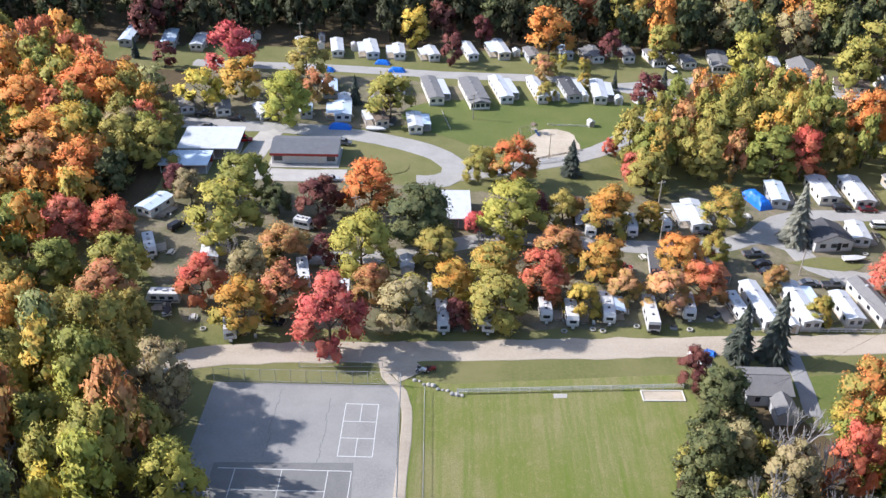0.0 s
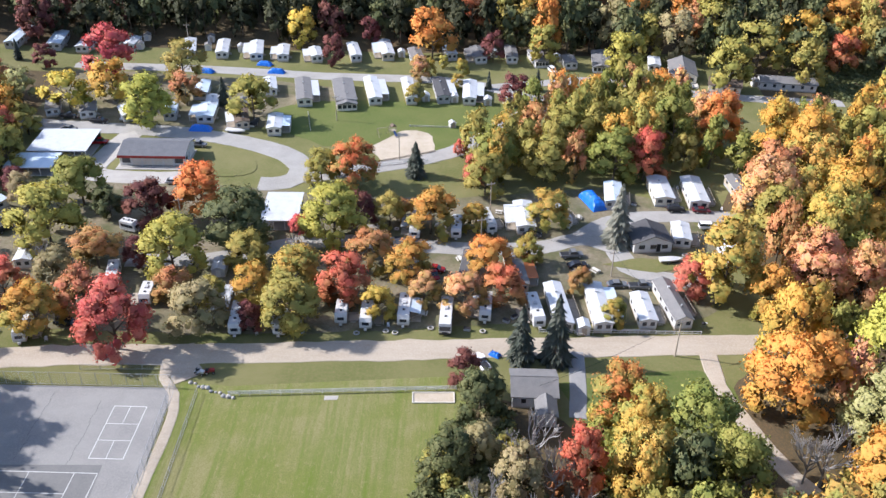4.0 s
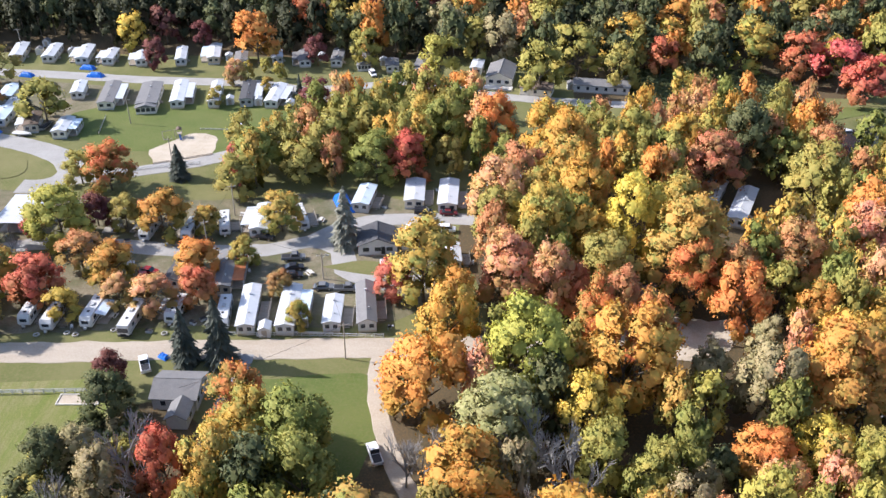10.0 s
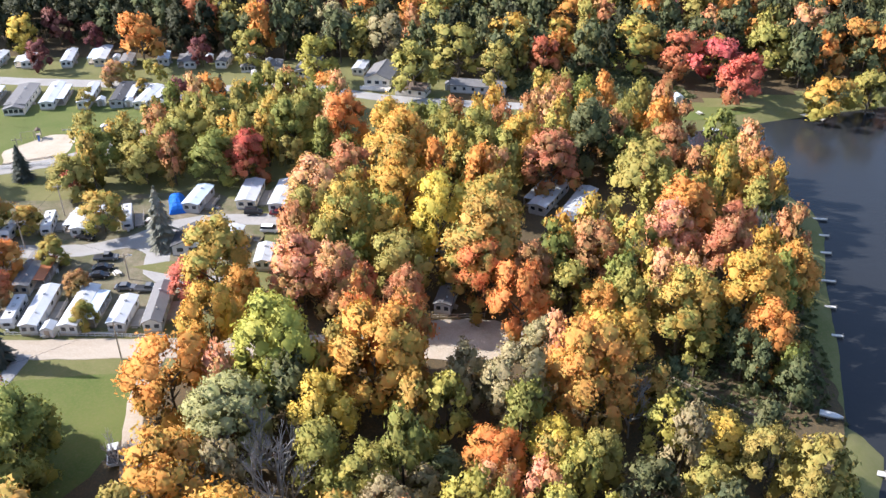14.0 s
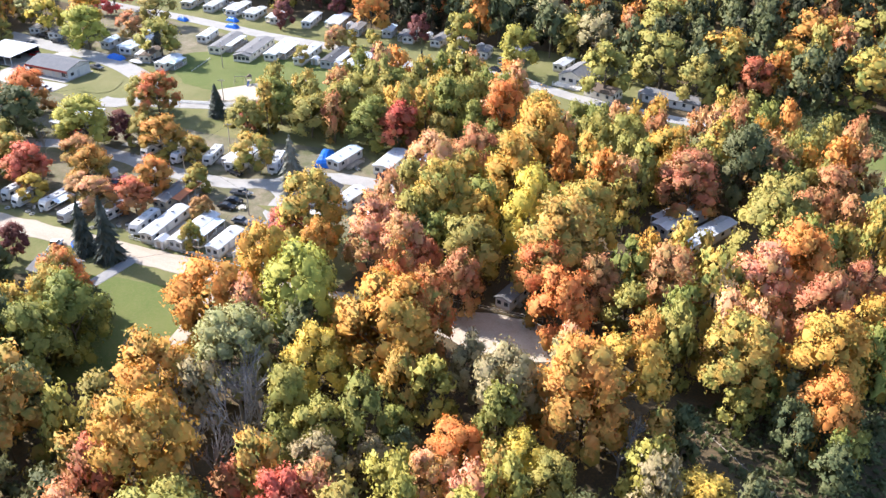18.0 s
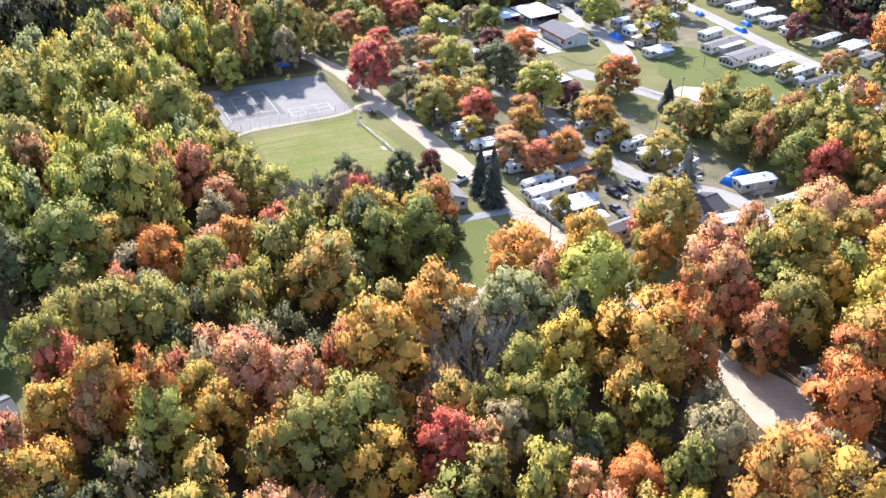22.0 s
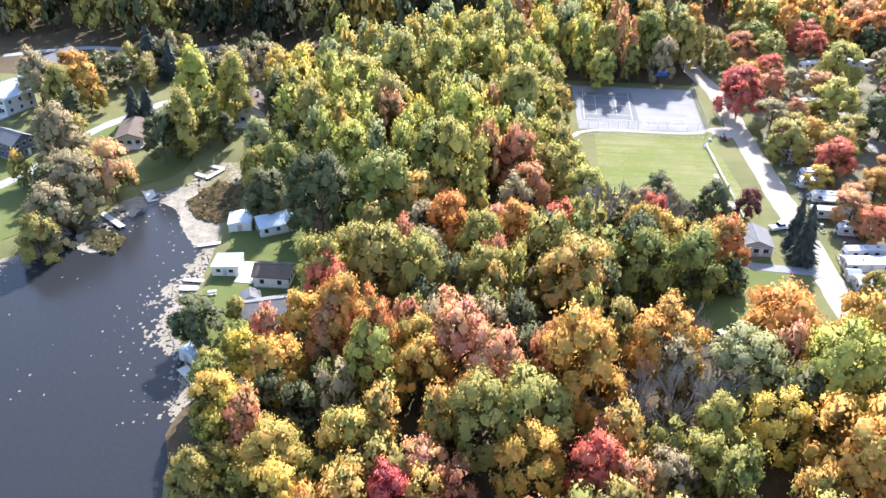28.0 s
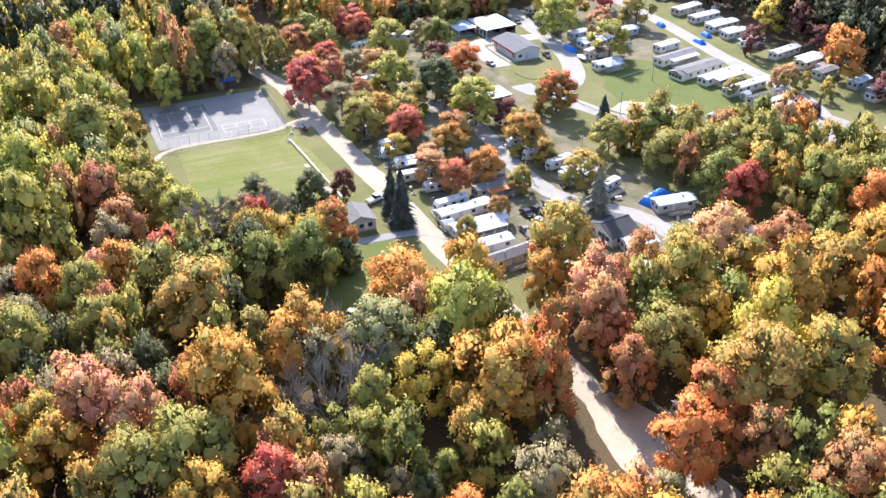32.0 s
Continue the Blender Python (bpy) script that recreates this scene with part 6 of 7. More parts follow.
def dock(x0, y0, x1, y1, wide=1.4, z=-0.95, label="pale boarded dock over the water"):
    """A dock of boards on posts from one point to another."""
    d = Vector((x1 - x0, y1 - y0))
    l = d.length
    ob = base("dock", x0, y0, z, math.degrees(math.atan2(-d.x, d.y)), label, "dock")
    for s in (-1, 1):
        part("stringer", boxes((s * wide * 0.4 - 0.06, s * wide * 0.4 + 0.06, 0, l, -0.25, -0.06)), WOOD, ob)
    n = max(2, int(l / 0.9))
    plank = boxes((-wide / 2, wide / 2, 0.02, l / n - 0.02, -0.055, 0.0))
    first = part("board", plank, PALEWOOD, ob)
    for i in range(1, n):
        b = new("board", first.data)
        b.parent = ob
        b.location = (0, l * i / n, 0)
    m = max(2, int(l / 3) + 1)
    for i in range(m):
        for s in (-1, 1):
            part("post", boxes((s * wide / 2 - 0.06, s * wide / 2 + 0.06, l * i / (m - 1) - 0.06, l * i / (m - 1) + 0.06, -1.6, 0.3)), WOOD, ob)
    return ob


dock(42.7, -34.6, 51.9, -27.9, 3.0)
dock(35.4, -26.7, 26.5, -21.8)
dock(28.4, -23.0, 31.0, -15.5)
dock(31.0, -15.5, 37.5, -18.4)
dock(33.5, -25.2, 36.5, -19.0)
dock(55.0, -44.6, 65.8, -30.5, 1.6)
dock(66.8, -54.7, 73.1, -45.4, 1.4)
dock(70.3, -2.8, 72.6, -8.5, 1.2)
dock(87.4, -1.4, 87.3, -6.5, 1.2)
dock(90.4, -1.9, 90.8, -6.1, 1.8)
dock(113.8, 4.6, 120.2, 11.8, 1.3)
dock(117.9, 4.4, 122.2, 9.0, 2.2)
dock(222.1, 117.0, 236.2, 113.9, 1.2)
for _y, _x in ((204.5, 245.0), (196.2, 242.9), (187.9, 240.8), (175.5, 237.7), (165.2, 234.5), (154.8, 232.5)):
    dock(_x - 1, _y, _x + 2.6, _y - 0.4, 0.7)
dock(261.4, 274.3, 267.4, 269.4, 2.0)
shed(234.2, 114.9, 80, 3.0, 4.2, TEALROOF, WHITE, 1.6, 0.7, label="teal-roofed boat shelter on the dock")
boat(230.6, 260.2, 80, 5.5, z=-2.0, label="pontoon boat moored by the lakeshore")
boat(73.0, -46.9, 70, 6.0, cover=CARS["blue"], z=-2.0, label="pontoon boat with a blue cover beside a dock")
boat(49.4, -27.6, 60, 4.5, cover=DARK, z=-2.0, label="small dark boat beside the dock")
shed(223.2, 280.5, 10, 2.6, 3, ROOFB, WHITE)
picnic_table(228.3, 269.8, 30)

# ---- vehicles and covered things ----
car(73.3, 170.7, 105, "black", "car")
car(72.4, 175.0, 100, "grey", "pickup")
car(73.7, 167.4, 100, "black", "car")
car(86.6, 162.6, 95, "grey", "pickup", "grey pickup truck parked beside the trailers")
car(81.4, 163.0, 95, "grey", "car")
car(101.7, 198.3, 95, "black", "van")
car(108.3, 198.1, 90, "maroon", "car")
car(63.7, 184.1, 80, "black", "car")
car(-31.4, 231.1, 85, "grey", "pickup")
car(-60.5, 231.4, 95, "red", "pickup")
car(-65.9, 246.4, 85, "black", "pickup")
car(-72.8, 240.5, 80, "grey", "car")
car(50.5, 134.4, 205, "white", "pickup", "white pickup truck parked beside the small house")
car(98.2, 112.0, 200, "white", "pickup", "white work truck parked on grass by the driveway")
car(78.1, 297.9, 20, "white", "van")
car(39.9, 165.4, 20, "red", "pickup")
car(-31.7, 208.0, 100, "silver", "car")
car(94.4, 291.7, 75, "black", "car")
boat(-22.4, 241.3, 80, 6, label="white boat on a trailer at the loop road")
boat(-57.4, 247.8, 80, 5)
boat(-17.8, 247.6, 170, 6, cover=DARK)
boat(95.7, 173.8, 95, 5.5, label="upturned white boat on the grass island")
tarp_heap(80.7, 202.0, 20, 4.2, 9.5, 2.7)
tarp_heap(-25.2, 299.8, 80, 2.6, 5.5, 1.5, "bright blue tarpaulin over a boat by the road")
tarp_heap(-19.6, 292.2, 85, 2.8, 6.0, 1.6, "bright blue tarpaulin over a boat by the road")
tarp_heap(-33.5, 242.7, 88, 3.0, 7.0, 1.7, "bright blue tarpaulin over a trailer at the loop road")
tarp_heap(-43.9, 291.5, 80, 2.6, 5.0, 1.4, "bright blue tarpaulin over a boat by the road")
tarp_heap(53.3, 137.5, 60, 1.6, 2.4, 0.7, "small bright blue tarpaulin over a heap near the road")
tarp_heap(-57.1, 116.4, 10, 3.0, 5.0, 1.6, "blue tarpaulin under trees beside the court")
tarp_heap(-33.4, 77.4, 40, 2.2, 3.2, 1.6, "blue tarpaulin behind the court")
for _s in ((-84.2, 317.9, 5), (-74.9, 314.9, 5), (-49.4, 315.1, 12), (-36.4, 313.8, 10), (23.3, 312.0, 10), (34.0, 269.9, 10), (43.4, 269.5, 8), (71.9, 146.1, 4), (54.4, 267.6, 0), (61.0, 268.8, 30), (57.6, 313.8, 8), (80.8, 309.9, 5)):
    shed(_s[0], _s[1], _s[2], 2.4, 2.8, ROOFW if _s[0] > 0 else ROOFG, WHITE if _s[0] > 20 else CREAM)
picnic_table(46.0, 172.6, 20)
picnic_table(55.9, 195.4, 80)
picnic_table(77.3, 168.9, 40)
picnic_table(93.7, 2.6, 20)
for _p in ((6.9, 252.0, 8.5, 0.0), (89.6, 138.6, 9, 0.0), (80.7, 167.1, 7, 1.2), (53.6, 195.4, 9, 0.0), (-22.1, 182.8, 9.5, 0.0), (-57.3, 317.6, 9, 0.0), (51.0, 178.9, 8, 0.0), (28.3, 225.0, 8, 0)):
    pole(_p[0], _p[1], _p[2], _p[3])
wire((89.6, 138.6, 8.4), (80.7, 167.1, 6.4))
wire((89.6, 138.6, 8.4), (61.0, 123.7, 4.2))
wire((53.6, 195.4, 8.4), (51.0, 178.9, 7.4))
wire((51.0, 178.9, 7.4), (80.7, 167.1, 6.4))
wire((-22.1, 182.8, 8.9), (-12.8, 207.6, 4.0))
wire((6.9, 252.0, 7.9), (7.3, 263.5, 3.2))


# ---- fences, playground and field things ----
def board_fence(x0, y0, x1, y1, n, h=1.15, rails=3, name="rail_fence", label="white three-rail fence along the field", m=None, r=0.06):
    """Posts and rails between two points."""
    d = Vector((x1 - x0, y1 - y0))
    ob = base(name, x0, y0, 0.05, math.degrees(math.atan2(d.y, d.x)), label, "fence")
    l = d.length
    for i in range(n + 1):
        part("post", boxes((l * i / n - r, l * i / n + r, -r, r, -0.1, h)), m or WHITE, ob)
    for k in range(rails):
        z = h * (0.35 + 0.55 * k / max(1, rails - 1))
        part("rail", boxes((0, l, -0.03, 0.03, z - 0.07, z + 0.07)), m or WHITE, ob)
    return ob


def mesh_fence(x0, y0, x1, y1, h=3.0, step=3.0, label="tall chain-link fence round the court"):
    d = Vector((x1 - x0, y1 - y0))
    l = d.length
    n = max(1, round(l / step))
    ob = base("chain_link_fence", x0, y0, 0.05, math.degrees(math.atan2(d.y, d.x)), label, "fence")
    for i in range(n + 1):
        bm = bmesh.new()
        tube(bm, (l * i / n, 0, -0.1), (l * i / n, 0, h), 0.045, 0.045, 6)
        part("post", bm, GREYW, ob)
    for z in (0.1, h - 0.03):
        bm = bmesh.new()
        tube(bm, (0, 0, z), (l, 0, z), 0.035, 0.035, 5)
        part("rail", bm, GREYW, ob)
    bm = bmesh.new()
    k = 0.0
    while k < l:
        for s in (1, -1):
            e = min(l, k + h) if s > 0 else max(0, k - h)
            tube(bm, (k, 0, 0.1), (e, 0, 0.1 + abs(e - k) * 0.97), 0.006, 0.006, 3)
        k += 0.45
    tagged(part("wire_mesh", bm, GREYW, ob), kind="stuff")
    return ob


board_fence(2.9, 123.5, 45.7, 126.7, 22)
mesh_fence(-43, 125.4, -8.2, 125.6)
mesh_fence(-7.8, 125.4, -6.2, 86)
mesh_fence(-3.2, 124, -2.2, 88, 1.2, 4.0, "low wire fence along the track")
mesh_fence(-27.7, 130.0, -11.6, 130.6, 1.3, 4.0, "low wire fence by the dirt road")
board_fence(62.7, 145.2, 96.5, 145.9, 18, 0.9, 2, "picket_fence", "white rail fence in front of the trailers")
board_fence(77.8, 146.3, 85.9, 146.3, 10, 0.7, 3, "picket_fence", "low white panel fence before the trailers")
board_fence(-0.1, 243.8, -2.9, 257.1, 6, 0.6, 1, "timber_edge", "pale timber rail across the lawn", PALEWOOD, 0.1)
board_fence(138.1, 154.2, 161.2, 156.1, 12, 1.0, 2, "rail_fence", "weathered rail fence beside the sandy clearing", WOOD)
board_fence(29.9, 248.5, 43.1, 248.1, 8, 0.5, 2, "timber_edge", "low timber edging round the sand", PALEWOOD, 0.1)
board_fence(23.2, 223.7, 38.3, 230.9, 9, 0.5, 2, "timber_edge", "low dark timber edging round the sand", WOOD, 0.1)
board_fence(36.4, 224.7, 14.2, 218.0, 10, 0.8, 2, "rail_fence", "white rail fence along the gravel road")
board_fence(194.8, 139.8, 211.0, 127.3, 12, 0.35, 1, "timber_steps", "timber edging stepping down to the lake", WOOD, 0.12)
boat(223.8, 127.9, 70, 4.0, label="small white boat drawn up on the lake bank")


def pit_edge():
    ob = base("sand_pit", 41.4, 124.2, 0.05, 2, "rectangular sandy pit edged with pale timber", "sand pit")
    part("sand_fill", boxes((-3.8, 3.8, -1.2, 1.4, 0.0, 0.06)), SAND, ob)
    for d in ((-4, 4, -1.4, -1.2), (-4, 4, 1.4, 1.6), (-4, -3.8, -1.2, 1.4), (3.8, 4, -1.2, 1.4)):
        part("timber", boxes((*d, 0.0, 0.22)), PALEWOOD, ob)


pit_edge()
plate("concrete_pad", [(20.9, 122.9), (23.4, 123.1), (23.5, 124.2), (20.9, 124.1)], 0.12, CONCRETE, "small concrete pad in the grass", "pad")


def boulder(x, y, r, pale):
    ob = base("boulder", x, y, 0.0, x * 40, "%s field boulder in a row by the road" % ("white-painted" if pale else "dark"), "rock", "boulders by the track")
    bm = bmesh.new()
    bmesh.ops.create_icosphere(bm, subdivisions=2, radius=r)
    for v in bm.verts:
        v.co *= 1 + 0.35 * noise.noise(v.co * 1.7 / r + Vector((x, y, 0)))
        v.co.z = v.co.z * 0.75 + r * 0.5
    part("stone", bm, CONCRETE if pale else ASPHALT, ob)


for _i in range(11):
    boulder(-5.2 + _i * 0.9, 126.8 - _i * 0.42 + 0.3 * math.sin(_i * 2.1), 0.42 + 0.12 * math.sin(_i * 5), _i % 3 != 2)


def tractor(x, y, deg, m, label):
    ob = base("garden_tractor", x, y, 0.08, deg, label, "tractor")
    part("bonnet", prism([(-1.0, 0.5), (-1.05, 0.95), (-0.1, 1.05), (-0.1, 0.5)], -0.32, 0.32, "x"), m, ob)
    part("mudguard", boxes((-0.6, 0.6, 0.0, 0.9, 0.55, 0.75)), m, ob)
    part("seat", boxes((-0.25, 0.25, 0.2, 0.7, 0.76, 0.9), (-0.25, 0.25, 0.62, 0.72, 0.9, 1.25)), DARK, ob)
    bm = bmesh.new()
    tube(bm, (0, -0.05, 1.0), (0, 0.12, 1.25), 0.03, 0.18, 8)
    part("steering_wheel", bm, DARK, ob)
    for s in (-1, 1):
        wheel(ob, s * 0.5, 0.5, 0.4, 0.4, 0.25)
        wheel(ob, s * 0.42, -0.75, 0.26, 0.26, 0.2)


tractor(-2.3, 129.8, 100, REDP, "red garden tractor parked by the field")
tractor(-4.1, 129.5, 70, WHITE, "white garden cart parked by the boulders")


def playground():
    ob = base("play_structure", 22.4, 241.4, 0.1, 25, "wooden play structure with swing frame on sand", "playground")
    for x in (-1.8, 1.8):
        for s in (-1, 1):
            bm = bmesh.new()
            tube(bm, (x, s * 1.3, 0), (x, 0, 2.5), 0.07, 0.06, 5)
            part("leg", bm, WOOD, ob)
    bm = bmesh.new()
    tube(bm, (-1.9, 0, 2.5), (3.6, 0, 2.5), 0.07, 0.07, 6)
    part("beam", bm, WOOD, ob)
    for x in (-0.8, 0.7):
        part("swing_seat", boxes((x - 0.25, x + 0.25, -0.1, 0.1, 0.5, 0.55), (x - 0.24, x - 0.22, -0.01, 0.01, 0.55, 2.5), (x + 0.22, x + 0.24, -0.01, 0.01, 0.55, 2.5)), DARK, ob)
    part("platform", boxes((2.4, 3.9, -0.8, 0.8, 1.15, 1.25)), WOOD, ob)
    for x in (2.45, 3.85):
        for y in (-0.75, 0.75):
            part("post", boxes((x - 0.05, x + 0.05, y - 0.05, y + 0.05, 0, 2.6)), WOOD, ob)
    part("canopy", prism([(2.3, 2.6), (3.15, 3.2), (4.0, 2.6)], -0.9, 0.9), ROOFT, ob)
    part("slide", prism([(-0.8, 1.2), (-3.2, 0.2), (-3.2, 0.3), (-0.8, 1.3)], 2.8, 3.4, "x"), CARS["blue"], ob)


playground()
shed(43.1, 248.9, 20, 1.8, 1.8, ROOFW, WHITE, 1.6, 0.5, label="tiny white hut at the edge of the sand")


def tyre_ring(x, y):
    bm = bmesh.new()
    rings = []
    for k in range(16):
        a = k * math.pi / 8
        rings.append([bm.verts.new(((0.55 + e) * math.cos(a), (0.55 + e) * math.sin(a), z))
                      for e, z in ((0.13, 0.04), (0.12, 0.24), (0.06, 0.28), (-0.09, 0.27), (-0.13, 0.04))])
    for k in range(16):
        u, v = rings[k - 1], rings[k]
        for i in range(5):
            bm.faces.new((u[i - 1], v[i - 1], v[i], u[i]))
    ob = part("fire_ring", bm, CONCRETE)
    ob.location = (x, y, 0.1)
    tagged(ob, "round pale fire ring on the grass", "fire ring")


for _x, _y in ((30.8, 144.4), (24.8, 143.5), (-49.2, 141.1), (51.0, 145.1), (99.6, 176.9), (6.3, -29.0)):
    tyre_ring(_x, _y)


# ---- loose things ----
def deck(x, y, deg, w, l):
    """A low boarded deck on posts with a rail along its outer side."""
    ob = base("deck", x, y, 0.05, deg, "weathered wooden deck beside a trailer", "deck", "decks beside the trailers")
    n = max(3, int(w / 0.29))
    first = part("board", boxes((0.01, w / n - 0.01, -l / 2, l / 2, 0.36, 0.40)), WOOD, ob)
    first.location = (-w / 2, 0, 0)
    for i in range(1, n):
        b = new("board", first.data)
        b.parent = ob
        b.location = (-w / 2 + w * i / n, 0, 0)
    for sx in (-1, 1):
        for sy in (-1, 0, 1):
            part("post", boxes((sx * (w / 2 - 0.08) - 0.05, sx * (w / 2 - 0.08) + 0.05, sy * (l / 2 - 0.08) - 0.05, sy * (l / 2 - 0.08) + 0.05, -0.1, 1.3 if sx > 0 else 0.36)), WOOD, ob)
    for z in (0.8, 1.25):
        part("rail", boxes((w / 2 - 0.11, w / 2 - 0.05, -l / 2, l / 2, z, z + 0.08)), WOOD, ob)
    part("step", boxes((-0.6, 0.6, -l / 2 - 0.35, -l / 2 - 0.02, 0.14, 0.2)), WOOD, ob)


def grill(x, y, deg):
    ob = base("barbecue_grill", x, y, 0.05, deg, "black lidded barbecue grill on a wheeled stand", "grill")
    part("firebox", prism([(-0.35, 0.75), (-0.4, 0.95), (-0.3, 1.15), (0.0, 1.22), (0.3, 1.15), (0.4, 0.95), (0.35, 0.75)], -0.28, 0.28), DARK, ob)
    for sx in (-0.32, 0.32):
        for sy in (-0.22, 0.22):
            part("leg", boxes((sx - 0.025, sx + 0.025, sy - 0.025, sy + 0.025, 0, 0.76)), GREYW, ob)
    part("side_shelf", boxes((0.4, 0.85, -0.25, 0.25, 0.92, 0.96)), GREYW, ob)


def storage_bin(x, y, deg):
    ob = base("storage_box", x, y, 0.05, deg, "grey plastic deck box with a lid", "box")
    part("body", boxes((-0.7, 0.7, -0.38, 0.38, 0.0, 0.62)), GREYW, ob)
    part("lid", prism([(-0.42, 0.63), (0.42, 0.63), (0.36, 0.74), (-0.36, 0.74)], -0.74, 0.74, "x"), DARK, ob)


def garden_chair(x, y, deg):
    ob = base("garden_chair", x, y, 0.05, deg, "white plastic garden chair on the plot", "chair", "garden chairs")
    part("seat", boxes((-0.27, 0.27, -0.26, 0.26, 0.38, 0.43)), WHITE, ob)
    part("backrest", prism([(0.24, 0.43), (0.40, 0.95), (0.44, 0.95), (0.29, 0.43)], -0.27, 0.27, "x"), WHITE, ob)
    for sx in (-0.24, 0.24):
        for sy in (-0.22, 0.22):
            part("leg", boxes((sx - 0.03, sx + 0.03, sy - 0.03, sy + 0.03, 0, 0.38)), WHITE, ob)
        part("armrest", boxes((sx - 0.04, sx + 0.04, -0.26, 0.3, 0.62, 0.66)), WHITE, ob)


def log_pile(x, y, deg):
    ob = base("firewood_stack", x, y, 0.05, deg, "stacked split firewood beside a trailer", "firewood")
    first = None
    for k in range(4):
        for i in range(9 - k):
            if first is None:
                bm = bmesh.new()
                tube(bm, (0, -0.22, 0), (0, 0.22, 0), 0.12, 0.11, 7)
                first = log = part("log", bm, BARK, ob)
            else:
                log = new("log", first.data)
                log.parent = ob
            log.location = (-1.0 + 0.24 * i + 0.12 * k, 0.02 * ((i * 7 + k) % 3), 0.12 + 0.2 * k)


def plate_at(x, y):
    plate("patio", [(x - 1.8, y - 1.6), (x + 1.8, y - 1.4), (x + 1.7, y + 1.6), (x - 1.9, y + 1.5)], 0.16, CONCRETE, "pale concrete patio slab on a plot", "patio")


# ---- loose things round the trailers ----
deck(-66.8, 171.8, 23, 2.3, 3.6)
picnic_table(-63.9, 169.6, -6)
deck(-40.8, 141.0, 13, 2.3, 3.2)
garden_chair(-37.9, 138.6, 15)
deck(-51.1, 169.0, 9, 2.3, 3.8)
picnic_table(-49.3, 166.5, 29)
deck(-34.1, 159.8, 13, 2.3, 6.2)
log_pile(-35.0, 157.0, 35)
deck(-24.3, 153.7, 5, 2.3, 3.9)
storage_bin(-26.1, 154.6, 15)
deck(2.1, 146.2, 5, 2.3, 4.2)
garden_chair(4.3, 142.3, 25)
deck(11.8, 144.8, -5, 2.3, 3.3)
garden_chair(13.7, 142.9, -23)
deck(23.7, 148.9, 1, 2.3, 3.0)
storage_bin(25.6, 147.1, 20)
deck(29.1, 148.0, -0, 2.3, 3.0)
garden_chair(31.2, 146.0, 9)
picnic_table(38.4, 150.6, -6)
storage_bin(47.7, 145.5, -6)
storage_bin(56.0, 148.8, -28)
deck(51.2, 166.9, -6, 2.3, 5.5)
grill(53.4, 166.7, -29)
storage_bin(30.7, 181.2, 10)
deck(42.6, 185.5, -2, 2.3, 5.4)
picnic_table(40.5, 187.8, -13)
garden_chair(67.0, 191.2, 13)
deck(70.3, 152.9, 6, 2.3, 8.7)
storage_bin(72.9, 149.2, -1)
picnic_table(71.3, 145.3, 0)
deck(88.4, 152.1, 3, 2.3, 6.3)
garden_chair(90.8, 151.8, 32)
deck(95.1, 155.1, 8, 2.3, 6.8)
grill(97.5, 148.6, 14)
deck(59.6, 150.8, 8, 2.3, 5.8)
storage_bin(57.8, 150.2, 38)
garden_chair(63.4, 168.8, 16)
deck(55.2, 189.4, 14, 2.3, 4.1)
grill(57.2, 188.9, 9)
deck(73.7, 193.7, 20, 2.3, 6.7)
picnic_table(76.1, 193.4, -8)
deck(89.5, 203.2, -6, 2.3, 6.0)
storage_bin(91.5, 201.2, -27)
deck(102.9, 206.8, 1, 2.3, 8.2)
garden_chair(104.8, 210.5, 29)
deck(111.7, 206.0, -1, 2.3, 9.2)
garden_chair(113.8, 199.2, -25)
deck(103.2, 183.6, -6, 2.3, 5.3)
storage_bin(105.7, 185.3, -18)
deck(-70.4, 188.5, -24, 2.3, 5.7)
grill(-69.4, 186.5, -15)
deck(-59.8, 147.9, -89, 2.3, 3.4)
picnic_table(-57.9, 145.6, -67)
deck(112.9, 176.2, 5, 2.3, 4.7)
garden_chair(114.7, 174.7, -17)
car(-65.8, 181.1, 150, "black", "van", "black van parked under trees")
car(-35.5, 143.8, 80, "black", "pickup", "black pickup truck parked under a maple")
camper(-35.1, 182.6, 70, 2.2, 4.6, label="small pale camper trailer in the shade")
boat(-58.1, 146.7, 20, 5.0, cover=DARK, label="boat under a dark cover beside the trailer")
pavilion(-5.2, 151.5, 4.2, 8.0, 2.9, ROOFW, GREYW, "white metal carport roof beside a trailer", 3, 0.3)
shed(8.3, 146.0, 4, 3.2, 3.0, ROOFW, WHITE)
shed(-8.8, 165.6, 4, 3.0, 5.0, ROOFW, GREYW, label="pale-roofed shed among trailers")
car(40.4, 167.6, 80, "red", "car", "red car parked under a tree")
plate_at(34.2, 185.1)
plate_at(24.6, 186.7)
picnic_table(26.3, 187.9, 30)
tyre_ring(30.2, 186.1)
tyre_ring(32.8, 143.9)
tyre_ring(40.1, 145.8)
shed(35.8, 167.9, 10, 2.2, 2.6, ROOFW, WHITE)
car(108.0, 189.6, 90, "white", "van")
picnic_table(-52.1, 144.6, 10)
car(-76.6, 249.6, 95, "black", "pickup")
shed(-37.0, 314.8, 8, 2.2, 2.4, ROOFW, WHITE)
shed(-50.3, 323.7, 8, 2.4, 2.6, ROOFG, WHITE)
shed(-75.0, 323.9, 8, 2.4, 2.8, ROOFG, CREAM)
shed(-24.9, 263.0, 8, 2.0, 2.2, ROOFG, WHITE)
shed(-4.4, 269.1, 8, 3.0, 4.0, ROOFW, WHITE)

